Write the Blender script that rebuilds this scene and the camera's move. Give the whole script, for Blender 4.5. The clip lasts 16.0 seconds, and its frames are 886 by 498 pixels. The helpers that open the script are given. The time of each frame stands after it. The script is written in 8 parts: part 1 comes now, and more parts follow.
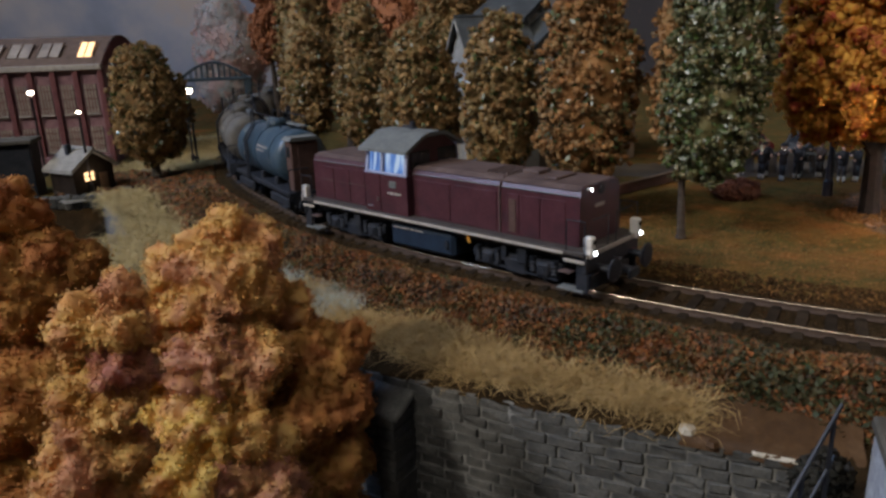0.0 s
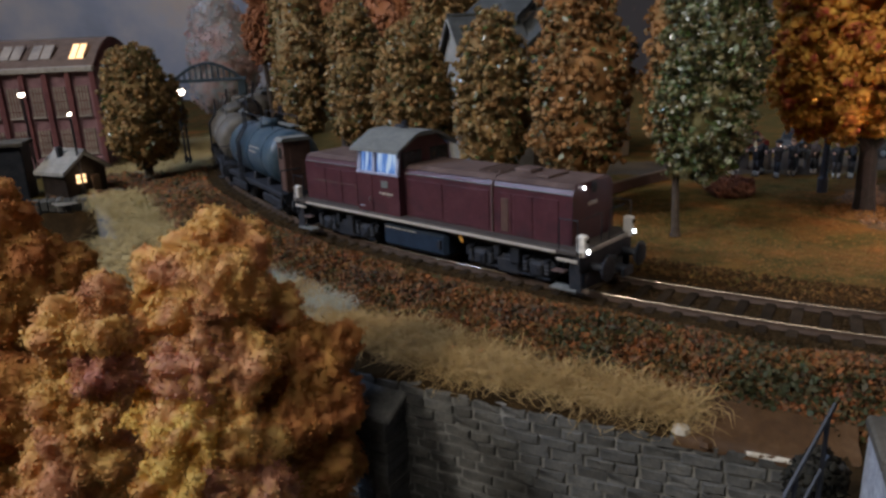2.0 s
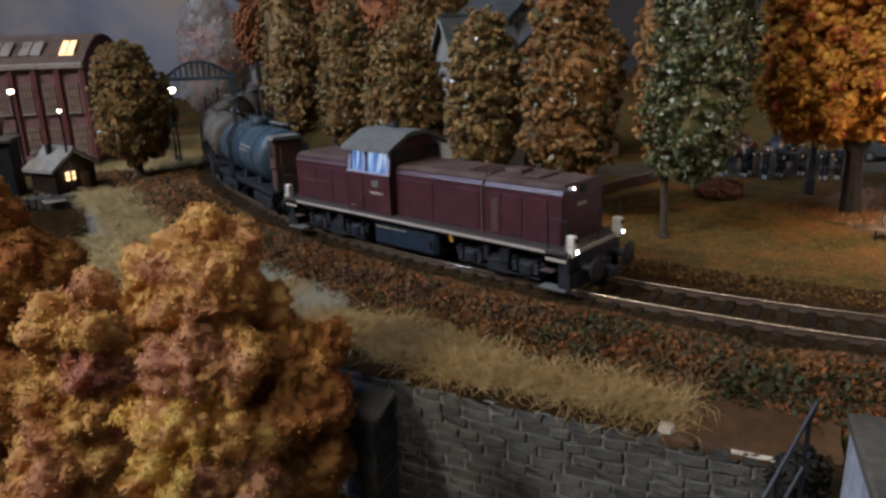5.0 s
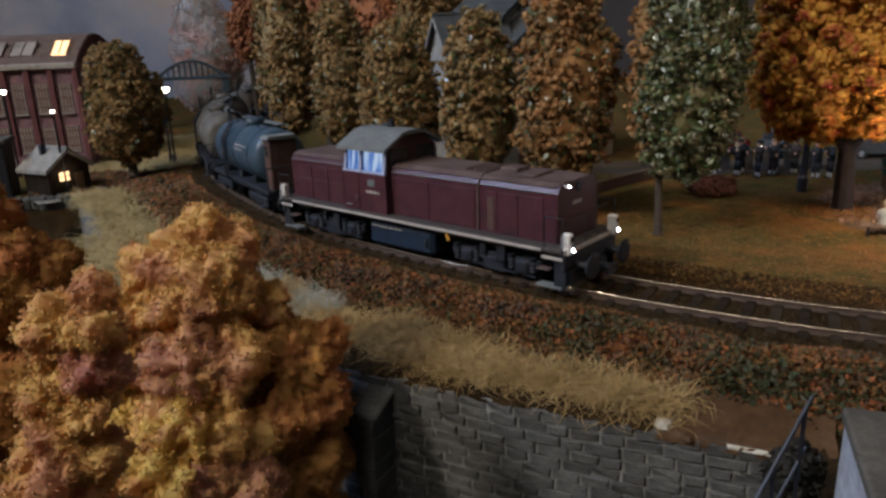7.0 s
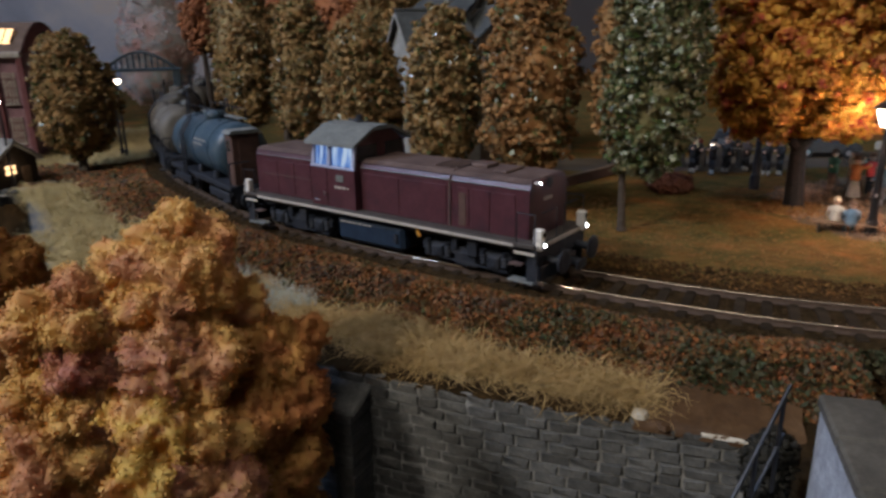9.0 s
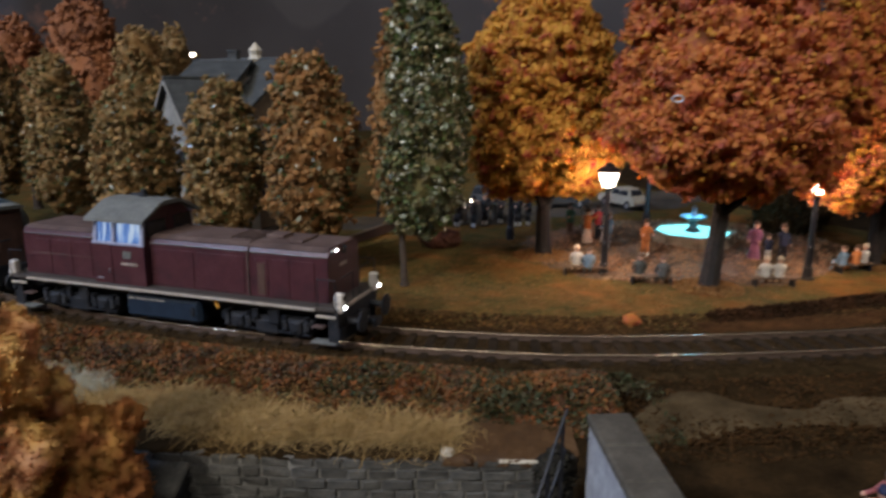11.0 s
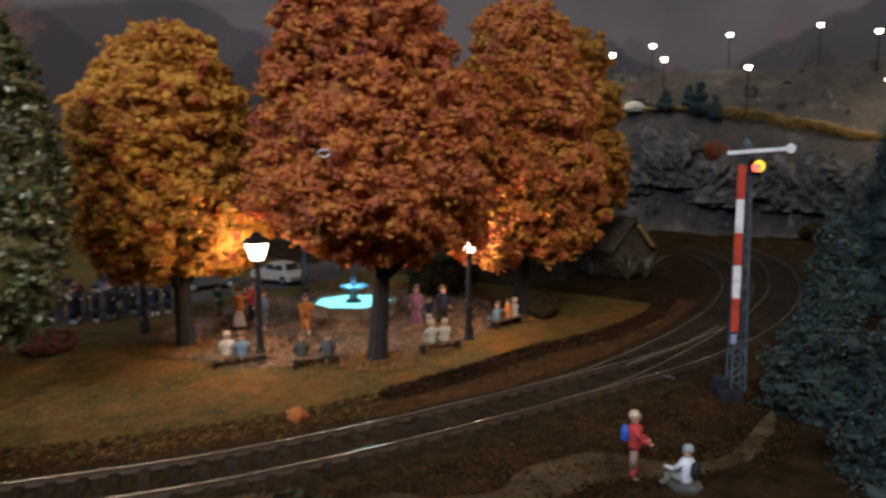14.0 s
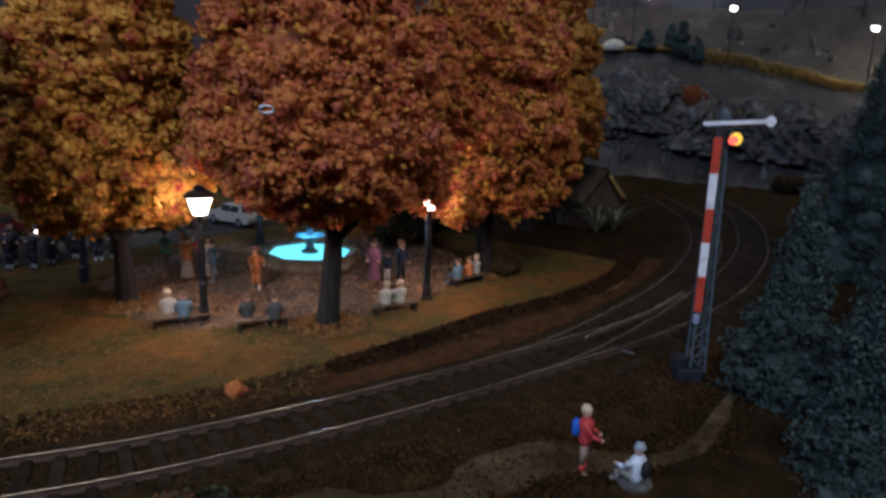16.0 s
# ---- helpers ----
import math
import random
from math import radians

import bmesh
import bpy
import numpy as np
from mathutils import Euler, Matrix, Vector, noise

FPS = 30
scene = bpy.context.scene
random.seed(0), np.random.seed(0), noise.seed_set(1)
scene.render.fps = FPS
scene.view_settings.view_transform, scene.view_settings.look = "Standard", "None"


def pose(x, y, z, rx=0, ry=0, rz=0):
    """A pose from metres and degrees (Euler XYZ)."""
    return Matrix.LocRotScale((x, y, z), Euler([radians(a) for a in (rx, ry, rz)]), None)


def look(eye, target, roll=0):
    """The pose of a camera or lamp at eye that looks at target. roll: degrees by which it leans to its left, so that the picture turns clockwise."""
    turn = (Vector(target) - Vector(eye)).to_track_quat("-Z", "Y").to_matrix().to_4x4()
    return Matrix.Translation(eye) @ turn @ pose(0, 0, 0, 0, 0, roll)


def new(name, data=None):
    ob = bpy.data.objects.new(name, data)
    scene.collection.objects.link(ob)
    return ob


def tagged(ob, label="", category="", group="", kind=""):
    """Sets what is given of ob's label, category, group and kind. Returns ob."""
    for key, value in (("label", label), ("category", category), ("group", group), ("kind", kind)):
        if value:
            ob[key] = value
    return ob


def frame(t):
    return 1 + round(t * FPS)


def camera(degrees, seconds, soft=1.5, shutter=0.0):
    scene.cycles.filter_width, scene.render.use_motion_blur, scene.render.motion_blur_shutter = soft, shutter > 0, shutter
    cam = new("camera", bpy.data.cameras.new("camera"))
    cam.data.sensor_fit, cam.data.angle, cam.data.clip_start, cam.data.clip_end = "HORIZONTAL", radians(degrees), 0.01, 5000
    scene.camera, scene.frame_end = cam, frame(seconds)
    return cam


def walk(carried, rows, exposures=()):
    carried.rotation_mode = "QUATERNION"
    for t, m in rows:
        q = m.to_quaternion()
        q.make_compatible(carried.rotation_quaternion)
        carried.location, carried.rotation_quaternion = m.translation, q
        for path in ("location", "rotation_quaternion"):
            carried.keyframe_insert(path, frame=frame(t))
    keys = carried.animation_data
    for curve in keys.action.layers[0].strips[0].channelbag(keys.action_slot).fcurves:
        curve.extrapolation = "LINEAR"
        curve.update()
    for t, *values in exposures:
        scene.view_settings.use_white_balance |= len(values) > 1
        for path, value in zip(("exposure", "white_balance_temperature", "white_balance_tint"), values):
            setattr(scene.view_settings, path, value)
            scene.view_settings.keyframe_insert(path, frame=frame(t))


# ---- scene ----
cam = camera(64.2, 16.0, 2.8, 0.7)
# A model railway at 1:87: all lengths below are in centimetres, CM turns them into metres.
CM = 0.01
PATH = [
    (0, (0.180, 0.102, 7.930), (0.280, 19.262, 2.180), -2.0),
    (0.5, (0.225, 0.118, 7.926), (0.355, 19.278, 2.186), -2.1),
    (1, (0.254, 0.221, 7.890), (0.404, 19.361, 2.090), -2.2),
    (1.5, (0.309, 0.282, 7.884), (0.439, 19.432, 2.104), -2.3),
    (2, (0.348, 0.271, 7.878), (0.518, 19.431, 2.118), -2.4),
    (2.5, (0.368, 0.237, 7.907), (0.578, 19.397, 2.177), -2.4),
    (3, (0.420, 0.189, 7.898), (0.680, 19.359, 2.188), -2.2),
    (3.5, (0.364, 0.200, 7.875), (0.644, 19.370, 2.165), -2.2),
    (4, (0.373, 0.228, 7.866), (0.703, 19.378, 2.116), -2.0),
    (6.5, (0.374, 0.055, 7.906), (0.914, 19.195, 2.136), -2.0),
    (7, (0.290, 0.084, 7.905), (0.890, 19.214, 2.105), -2.0),
    (7.5, (0.293, 0.186, 7.870), (0.993, 19.296, 2.010), -1.9),
    (8, (0.277, 0.304, 7.840), (1.057, 19.394, 1.950), -1.9),
    (8.2, (0.219, 0.305, 7.847), (1.079, 19.375, 1.897), -1.6),
    (10.3, (-1.315, -0.457, 8.276), (4.865, 17.723, 2.666), -0.8),
    (10.5, (-1.325, -0.497, 8.384), (5.655, 17.463, 3.004), -0.7),
    (11, (-1.788, -1.223, 8.841), (6.592, 16.337, 4.241), 0.3),
    (11.5, (-1.582, -1.501, 8.878), (7.818, 15.649, 4.678), 1.0),
    (12, (-1.322, -1.131, 8.608), (9.618, 15.279, 5.288), 1.2),
    (12.5, (-1.155, -0.484, 8.592), (11.015, 15.256, 6.582), 1.4),
    (13, (-0.844, 0.809, 8.311), (12.756, 15.319, 6.191), 0.1),
    (13.5, (0.004, 1.691, 7.960), (14.884, 14.861, 5.720), -0.4),
    (14, (1.217, 1.973, 7.965), (17.067, 13.943, 5.565), -0.2),
    (14.5, (1.763, 2.256, 7.956), (18.033, 13.676, 5.666), -0.6),
    (15, (1.955, 2.160, 8.272), (18.085, 13.610, 5.292), 0.9),
    (15.5, (2.575, 2.066, 8.955), (18.395, 13.766, 5.365), 2.7),
    (16, (2.998, 2.486, 9.072), (18.998, 13.626, 4.632), 2.0),
]
# seconds, stops, kelvin, tint: the clip's camera brightens while it turns, then darkens and cools
LIGHTNESS = [(0, 0.18, 6450, 10), (8, 0.18, 6450, 10), (11, 0.22, 6600, 10), (12.5, 0.22, 6950, 10), (14.5, -0.08, 6500, 10), (16, -0.42, 5600, 10)]
walk(cam, [(t, look(Vector(e) * CM, Vector(g) * CM, roll)) for t, e, g, roll in PATH], LIGHTNESS)

# ---- light of the hall ----
world = bpy.data.worlds.new("hall_dusk")
world.use_nodes = True
scene.world = world
world.node_tree.nodes["Background"].inputs[0].default_value = (0.55, 0.62, 0.8, 1)
world.node_tree.nodes["Background"].inputs[1].default_value = 0.25


def area_lamp(name, eye, target, power, size, colour):
    data = bpy.data.lights.new(name, "AREA")
    data.energy, data.size, data.color = power, size * CM, colour
    ob = new(name, data)
    ob.matrix_world = look(Vector(eye) * CM, Vector(target) * CM)
    return ob


def point_lamp(name, x, y, z, power, colour, radius=0.3):
    data = bpy.data.lights.new(name, "POINT")
    data.energy, data.color, data.shadow_soft_size = power, colour, radius * CM
    ob = new(name, data)
    ob.location = (x * CM, y * CM, z * CM)
    return ob


def spot_lamp(name, eye, target, power, colour, angle, blend, radius):
    data = bpy.data.lights.new(name, "SPOT")
    data.energy, data.color, data.spot_size, data.spot_blend, data.shadow_soft_size = power, colour, radians(angle), blend, radius * CM
    ob = new(name, data)
    ob.matrix_world = look(Vector(eye) * CM, Vector(target) * CM)
    return ob


WARM, NEUTRAL, COOL = (1.0, 0.78, 0.55), (1.0, 0.92, 0.84), (0.45, 0.62, 1.0)
spot_lamp("hall_spot", (-118, -42, 98), (-6, 28, 0), 59, NEUTRAL, 38, 1.0, 9)
area_lamp("hall_lamp", (-60, -70, 185), (12, 30, 0), 11.5, 90, NEUTRAL)
spot_lamp("hall_spot_park", (22, -98, 84), (22.5, 26, 6), 20.5, (1.0, 0.91, 0.8), 20, 1.0, 7)
area_lamp("hall_lamp_blue", (-150, 30, 120), (-20, 60, 5), 30, 40, COOL)
spot_lamp("hall_spot_blue", (-150, 20, 110), (-22, 57, 4), 150, COOL, 26, 1.0, 12)
spot_lamp("hall_spot_back", (66, -4, 150), (92, 23, 12), 20.5, (1.0, 0.96, 0.86), 36, 0.9, 7)

# ---- materials ----


def shader(name, rough=0.8, metal=0.0, spec=0.3):
    m = bpy.data.materials.new(name)
    m.use_nodes = True
    b = m.node_tree.nodes["Principled BSDF"]
    b.inputs["Roughness"].default_value, b.inputs["Metallic"].default_value = rough, metal
    b.inputs["Specular IOR Level"].default_value = spec
    return m, m.node_tree.nodes, m.node_tree.links, b


def ramp_of(nodes, colours, lo=0.3, hi=0.7):
    r = nodes.new("ShaderNodeValToRGB")
    el = r.color_ramp.elements
    while len(el) < len(colours):
        el.new(0.5)
    for i, c in enumerate(colours):
        el[i].position = lo + (hi - lo) * i / max(1, len(colours) - 1)
        el[i].color = (*c, 1)
    return r


def noise_node(nodes, links, scale, detail=4, rough=0.6, world_space=False):
    n = nodes.new("ShaderNodeTexNoise")
    n.inputs["Scale"].default_value, n.inputs["Detail"].default_value, n.inputs["Roughness"].default_value = scale, detail, rough
    if world_space:
        g = nodes.new("ShaderNodeNewGeometry")
        links.new(g.outputs["Position"], n.inputs["Vector"])
    else:
        t = nodes.new("ShaderNodeTexCoord")
        links.new(t.outputs["Object"], n.inputs["Vector"])
    return n


def surface(name, colours, scale=200, rough=0.8, metal=0.0, spec=0.3, fine=900, fine_mix=0.35, bump=0.3, bump_cm=0.02, world_space=False, lo=0.3, hi=0.7, vary=0.0):
    """A surface with blotches at one scale, grain at a finer one and relief."""
    m, nodes, links, b = shader(name, rough, metal, spec)
    n1 = noise_node(nodes, links, scale, 5, 0.6, world_space)
    r1 = ramp_of(nodes, colours, lo, hi)
    links.new(n1.outputs["Fac"], r1.inputs["Fac"])
    n2 = noise_node(nodes, links, fine, 3, 0.6, world_space)
    r2 = ramp_of(nodes, [(0.45, 0.45, 0.45), (1.25, 1.25, 1.25)], 0.3, 0.7)
    links.new(n2.outputs["Fac"], r2.inputs["Fac"])
    mix = nodes.new("ShaderNodeMixRGB")
    mix.blend_type = "MULTIPLY"
    mix.inputs["Fac"].default_value = fine_mix
    links.new(r1.outputs["Color"], mix.inputs["Color1"])
    links.new(r2.outputs["Color"], mix.inputs["Color2"])
    last = mix.outputs["Color"]
    if vary:
        info = nodes.new("ShaderNodeObjectInfo")
        r3 = ramp_of(nodes, [(1 - vary,) * 3, (1 + vary,) * 3], 0.0, 1.0)
        links.new(info.outputs["Random"], r3.inputs["Fac"])
        mx = nodes.new("ShaderNodeMixRGB")
        mx.blend_type, mx.inputs["Fac"].default_value = "MULTIPLY", 1
        links.new(last, mx.inputs["Color1"])
        links.new(r3.outputs["Color"], mx.inputs["Color2"])
        last = mx.outputs["Color"]
    links.new(last, b.inputs["Base Color"])
    if bump:
        bp = nodes.new("ShaderNodeBump")
        bp.inputs["Strength"].default_value, bp.inputs["Distance"].default_value = bump, bump_cm * CM
        links.new(n2.outputs["Fac"], bp.inputs["Height"])
        links.new(bp.outputs["Normal"], b.inputs["Normal"])
    return m


def foliage(name, colours, patch=60, patch_mix=0.5, rough=0.85, spec=0.2, patch_colours=None, through_leaf=0.0):
    """Leaf foam: every grain has its own tone, and patches of tone run through the crown."""
    m, nodes, links, b = shader(name, rough, 0, spec)
    g = nodes.new("ShaderNodeNewGeometry")
    r = ramp_of(nodes, colours, 0.0, 1.0)
    links.new(g.outputs["Random Per Island"], r.inputs["Fac"])
    n = noise_node(nodes, links, patch, 3, 0.6)
    r2 = ramp_of(nodes, patch_colours or colours, 0.36, 0.64)
    links.new(n.outputs["Fac"], r2.inputs["Fac"])
    mix = nodes.new("ShaderNodeMixRGB")
    mix.inputs["Fac"].default_value = patch_mix
    links.new(r.outputs["Color"], mix.inputs["Color1"])
    links.new(r2.outputs["Color"], mix.inputs["Color2"])
    links.new(mix.outputs["Color"], b.inputs["Base Color"])
    if through_leaf:
        tr = nodes.new("ShaderNodeBsdfTranslucent")
        links.new(mix.outputs["Color"], tr.inputs["Color"])
        ms = nodes.new("ShaderNodeMixShader")
        ms.inputs[0].default_value = through_leaf
        links.new(b.outputs[0], ms.inputs[1])
        links.new(tr.outputs[0], ms.inputs[2])
        links.new(ms.outputs[0], nodes["Material Output"].inputs[0])
    return m


def glow(name, colour, strength):
    m = bpy.data.materials.new(name)
    m.use_nodes = True
    nodes = m.node_tree.nodes
    nodes.remove(nodes["Principled BSDF"])
    e = nodes.new("ShaderNodeEmission")
    e.inputs[0].default_value, e.inputs[1].default_value = (*colour, 1), strength
    m.node_tree.links.new(e.outputs[0], nodes["Material Output"].inputs[0])
    return m


def plain(name, colour, rough=0.6, metal=0.0, spec=0.4, dirt=0.35, scale=350):
    """Paint or metal with faint dirt."""
    c2 = tuple(v * (1 - dirt) for v in colour)
    return surface(name, [c2, colour, colour], scale, rough, metal, spec, 1500, 0.25, 0.12, 0.01)


MAT = {
    "soil": surface("soil", [(0.014, 0.0085, 0.0038), (0.027, 0.0165, 0.0072), (0.05, 0.029, 0.012)], 90, 0.95, spec=0.04, fine=900, bump=0.8, bump_cm=0.08, fine_mix=0.6),
    "ballast": surface("ballast", [(0.014, 0.009, 0.0042), (0.028, 0.018, 0.008), (0.05, 0.032, 0.015)], 250, 0.9, spec=0.04, fine=1200, bump=0.8, bump_cm=0.05, fine_mix=0.6),
    "rail_side": surface("rail_side", [(0.035, 0.022, 0.015), (0.065, 0.04, 0.026)], 500, 0.7, 0.2),
    "rail_head": surface("rail_head", [(0.27, 0.21, 0.15), (0.56, 0.46, 0.35)], 160, 0.2, 0.74, spec=0.5, bump=0.03),
    "sleeper": surface("sleeper", [(0.014, 0.01, 0.0065), (0.032, 0.023, 0.015)], 300, 0.85, spec=0.08, vary=0.3),
    "stone": surface("stone", [(0.038, 0.039, 0.038), (0.068, 0.068, 0.063), (0.112, 0.108, 0.096)], 140, 0.75, fine=1100, bump=0.7, bump_cm=0.05, vary=0.28),
    "mortar": surface("mortar", [(0.085, 0.085, 0.078), (0.17, 0.165, 0.15)], 300, 0.9),
    "concrete": surface("concrete", [(0.05, 0.046, 0.038), (0.073, 0.067, 0.055), (0.108, 0.1, 0.082)], 120, 0.85, fine=1000, bump=0.4, bump_cm=0.03),
    "plaster_grey": surface("plaster_grey", [(0.25, 0.27, 0.3), (0.42, 0.45, 0.5)], 260, 0.8, fine=900, bump=0.8, bump_cm=0.05),
    "straw": foliage("straw", [(0.2, 0.125, 0.045), (0.42, 0.28, 0.11), (0.56, 0.4, 0.18), (0.3, 0.18, 0.07)], 70, 0.45, through_leaf=0.2),
    "grass_pale": foliage("grass_pale", [(0.28, 0.27, 0.2), (0.44, 0.43, 0.34), (0.35, 0.37, 0.31)], 120, 0.3),
    # the near-white last tone paints gloss highlights onto single green leaves
    "leaf_green_glint": foliage("leaf_green_glint", [(0.03, 0.05, 0.014), (0.06, 0.085, 0.025), (0.05, 0.08, 0.022), (0.07, 0.09, 0.036), (0.12, 0.14, 0.07), (0.66, 0.68, 0.62)], 90, 0.15, 0.26, 0.6),
    "stone_dark": surface("stone_dark", [(0.05, 0.058, 0.068), (0.1, 0.11, 0.125)], 160, 0.85, fine=900, bump=0.7, bump_cm=0.05),
    "rail_leaf": foliage("rail_leaf", [(0.024, 0.04, 0.013), (0.28, 0.082, 0.024), (0.07, 0.03, 0.015), (0.04, 0.06, 0.02), (0.26, 0.11, 0.038), (0.11, 0.075, 0.05), (0.025, 0.022, 0.02)], 30, 0.35, 0.7, 0.15, through_leaf=0.1),
    "fallen": foliage("fallen", [(0.17, 0.07, 0.022), (0.24, 0.115, 0.034), (0.12, 0.055, 0.02), (0.28, 0.17, 0.055)], 40, 0.3),
    "bark": surface("bark", [(0.03, 0.022, 0.016), (0.075, 0.055, 0.04)], 400, 0.9, fine=1300, bump=0.8, bump_cm=0.04),
    "bark_dark": surface("bark_dark", [(0.012, 0.011, 0.011), (0.032, 0.026, 0.023)], 400, 0.85, fine=1300, bump=0.8, bump_cm=0.04),
    "bark_grey": surface("bark_grey", [(0.05, 0.042, 0.032), (0.11, 0.09, 0.065)], 400, 0.9, fine=1300, bump=0.8, bump_cm=0.04),
    "leaf_brown": foliage("leaf_brown", [(0.15, 0.07, 0.026), (0.33, 0.165, 0.06), (0.4, 0.22, 0.085), (0.28, 0.11, 0.036), (0.1, 0.09, 0.035), (0.33, 0.23, 0.12)], 70, 0.45, through_leaf=0.2),
    "leaf_olive": foliage("leaf_olive", [(0.13, 0.08, 0.032), (0.33, 0.195, 0.075), (0.41, 0.265, 0.11), (0.11, 0.1, 0.04), (0.31, 0.14, 0.045), (0.35, 0.28, 0.15)], 70, 0.45, through_leaf=0.2),
    "leaf_green": foliage("leaf_green", [(0.03, 0.045, 0.014), (0.07, 0.088, 0.03), (0.22, 0.17, 0.075), (0.04, 0.06, 0.02), (0.2, 0.135, 0.055)], 80, 0.3, 0.38, 0.5),
    "leaf_orange": foliage("leaf_orange", [(0.62, 0.210, 0.062), (0.75, 0.325, 0.087), (0.67, 0.231, 0.069), (0.52, 0.137, 0.062), (0.77, 0.400, 0.099)], 115, 0.68, through_leaf=0.5,
                           patch_colours=[(0.50, 0.126, 0.099), (0.67, 0.231, 0.087), (0.73, 0.347, 0.093), (0.62, 0.190, 0.099), (0.52, 0.158, 0.137)]),
    "leaf_yellow": foliage("leaf_yellow", [(0.62, 0.336, 0.060), (0.73, 0.441, 0.084), (0.64, 0.252, 0.053), (0.52, 0.095, 0.060)], 115, 0.68, through_leaf=0.5,
                           patch_colours=[(0.44, 0.053, 0.069), (0.64, 0.315, 0.069), (0.75, 0.462, 0.091), (0.69, 0.400, 0.076), (0.62, 0.252, 0.069)]),
    "foam_orange": foliage("foam_orange", [(0.75, 0.42, 0.18), (0.83, 0.53, 0.22), (0.67, 0.34, 0.15), (0.77, 0.47, 0.20)], 48, 0.7, through_leaf=0.45,
                           patch_colours=[(0.62, 0.31, 0.20), (0.75, 0.41, 0.17), (0.83, 0.59, 0.19), (0.77, 0.46, 0.18), (0.64, 0.33, 0.20)]),
    "foam_yellow": foliage("foam_yellow", [(0.84, 0.59, 0.19), (0.88, 0.68, 0.22), (0.80, 0.51, 0.19), (0.85, 0.61, 0.28)], 55, 0.7, through_leaf=0.45,
                           patch_colours=[(0.68, 0.35, 0.18), (0.82, 0.57, 0.17), (0.86, 0.66, 0.20), (0.78, 0.49, 0.20), (0.70, 0.38, 0.22)]),
    "foam_plum": foliage("foam_plum", [(0.68, 0.36, 0.23), (0.74, 0.42, 0.24), (0.60, 0.30, 0.20), (0.78, 0.48, 0.23)], 60, 0.65, through_leaf=0.45,
                         patch_colours=[(0.52, 0.22, 0.18), (0.70, 0.36, 0.18), (0.58, 0.28, 0.22), (0.78, 0.49, 0.20), (0.54, 0.24, 0.19)]),
    "foam_rust": foliage("foam_rust", [(0.52, 0.23, 0.08), (0.60, 0.30, 0.10), (0.44, 0.18, 0.07), (0.58, 0.33, 0.10)], 48, 0.65, through_leaf=0.35,
                         patch_colours=[(0.40, 0.16, 0.07), (0.56, 0.24, 0.08), (0.62, 0.36, 0.10), (0.52, 0.21, 0.08)]),
    "leaf_russet": foliage("leaf_russet", [(0.2, 0.075, 0.035), (0.28, 0.11, 0.045), (0.15, 0.06, 0.03)], 40, 0.5),
    "leaf_pink": foliage("leaf_pink", [(0.9, 0.6, 0.52), (0.86, 0.68, 0.6), (0.68, 0.76, 0.74), (0.88, 0.52, 0.42)], 30, 0.7, through_leaf=0.3),
    "leaf_conifer": foliage("leaf_conifer", [(0.03, 0.046, 0.04), (0.068, 0.098, 0.086), (0.046, 0.072, 0.062), (0.13, 0.17, 0.155)], 60, 0.3, through_leaf=0.25),
    "leaf_red": foliage("leaf_red", [(0.2, 0.055, 0.02), (0.3, 0.09, 0.03), (0.14, 0.04, 0.018)], 40, 0.4),
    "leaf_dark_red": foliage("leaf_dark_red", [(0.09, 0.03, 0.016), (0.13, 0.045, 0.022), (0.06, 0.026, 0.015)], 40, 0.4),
    "leaf_bush": foliage("leaf_bush", [(0.028, 0.022, 0.01), (0.06, 0.04, 0.018), (0.04, 0.028, 0.014)], 60, 0.4, spec=0.05),
    "black_metal": plain("black_metal", (0.012, 0.012, 0.014), 0.45),
    "loco_red": surface("loco_red", [(0.042, 0.02, 0.026), (0.064, 0.023, 0.03), (0.076, 0.031, 0.039)], 120, 0.32, fine=700, fine_mix=0.3, bump=0.05),
    "loco_roof": surface("loco_roof", [(0.06, 0.04, 0.038), (0.09, 0.06, 0.055), (0.12, 0.085, 0.076)], 150, 0.7),
    "loco_grey": surface("loco_grey", [(0.1, 0.11, 0.11), (0.16, 0.17, 0.165)], 150, 0.65),
    "loco_under": surface("loco_under", [(0.006, 0.008, 0.012), (0.013, 0.016, 0.023), (0.026, 0.026, 0.03)], 250, 0.65),
    "loco_tank": surface("loco_tank", [(0.009, 0.017, 0.034), (0.015, 0.03, 0.054)], 200, 0.55),
    "loco_deck": surface("loco_deck", [(0.035, 0.03, 0.028), (0.06, 0.052, 0.048)], 200, 0.7),
    "white_line": plain("white_line", (0.36, 0.33, 0.29), 0.6),
    "white_paint": plain("white_paint", (0.72, 0.7, 0.66), 0.5),
    "cab_frame": plain("cab_frame", (0.3, 0.33, 0.46), 0.3),
    "steel": plain("steel", (0.35, 0.35, 0.36), 0.35, 0.9),
    "tank_blue": surface("tank_blue", [(0.02, 0.042, 0.066), (0.034, 0.062, 0.09), (0.07, 0.092, 0.108)], 130, 0.38),
    "tank_grey": surface("tank_grey", [(0.07, 0.064, 0.055), (0.12, 0.11, 0.094)], 130, 0.6),
    "wagon_brown": surface("wagon_brown", [(0.055, 0.032, 0.026), (0.095, 0.052, 0.042)], 200, 0.7),
    "brick_red": surface("brick_red", [(0.16, 0.09, 0.11), (0.24, 0.135, 0.15), (0.3, 0.18, 0.195)], 160, 0.85, fine=1200),
    "brick_pilaster": surface("brick_pilaster", [(0.11, 0.04, 0.045), (0.18, 0.07, 0.07)], 160, 0.85),
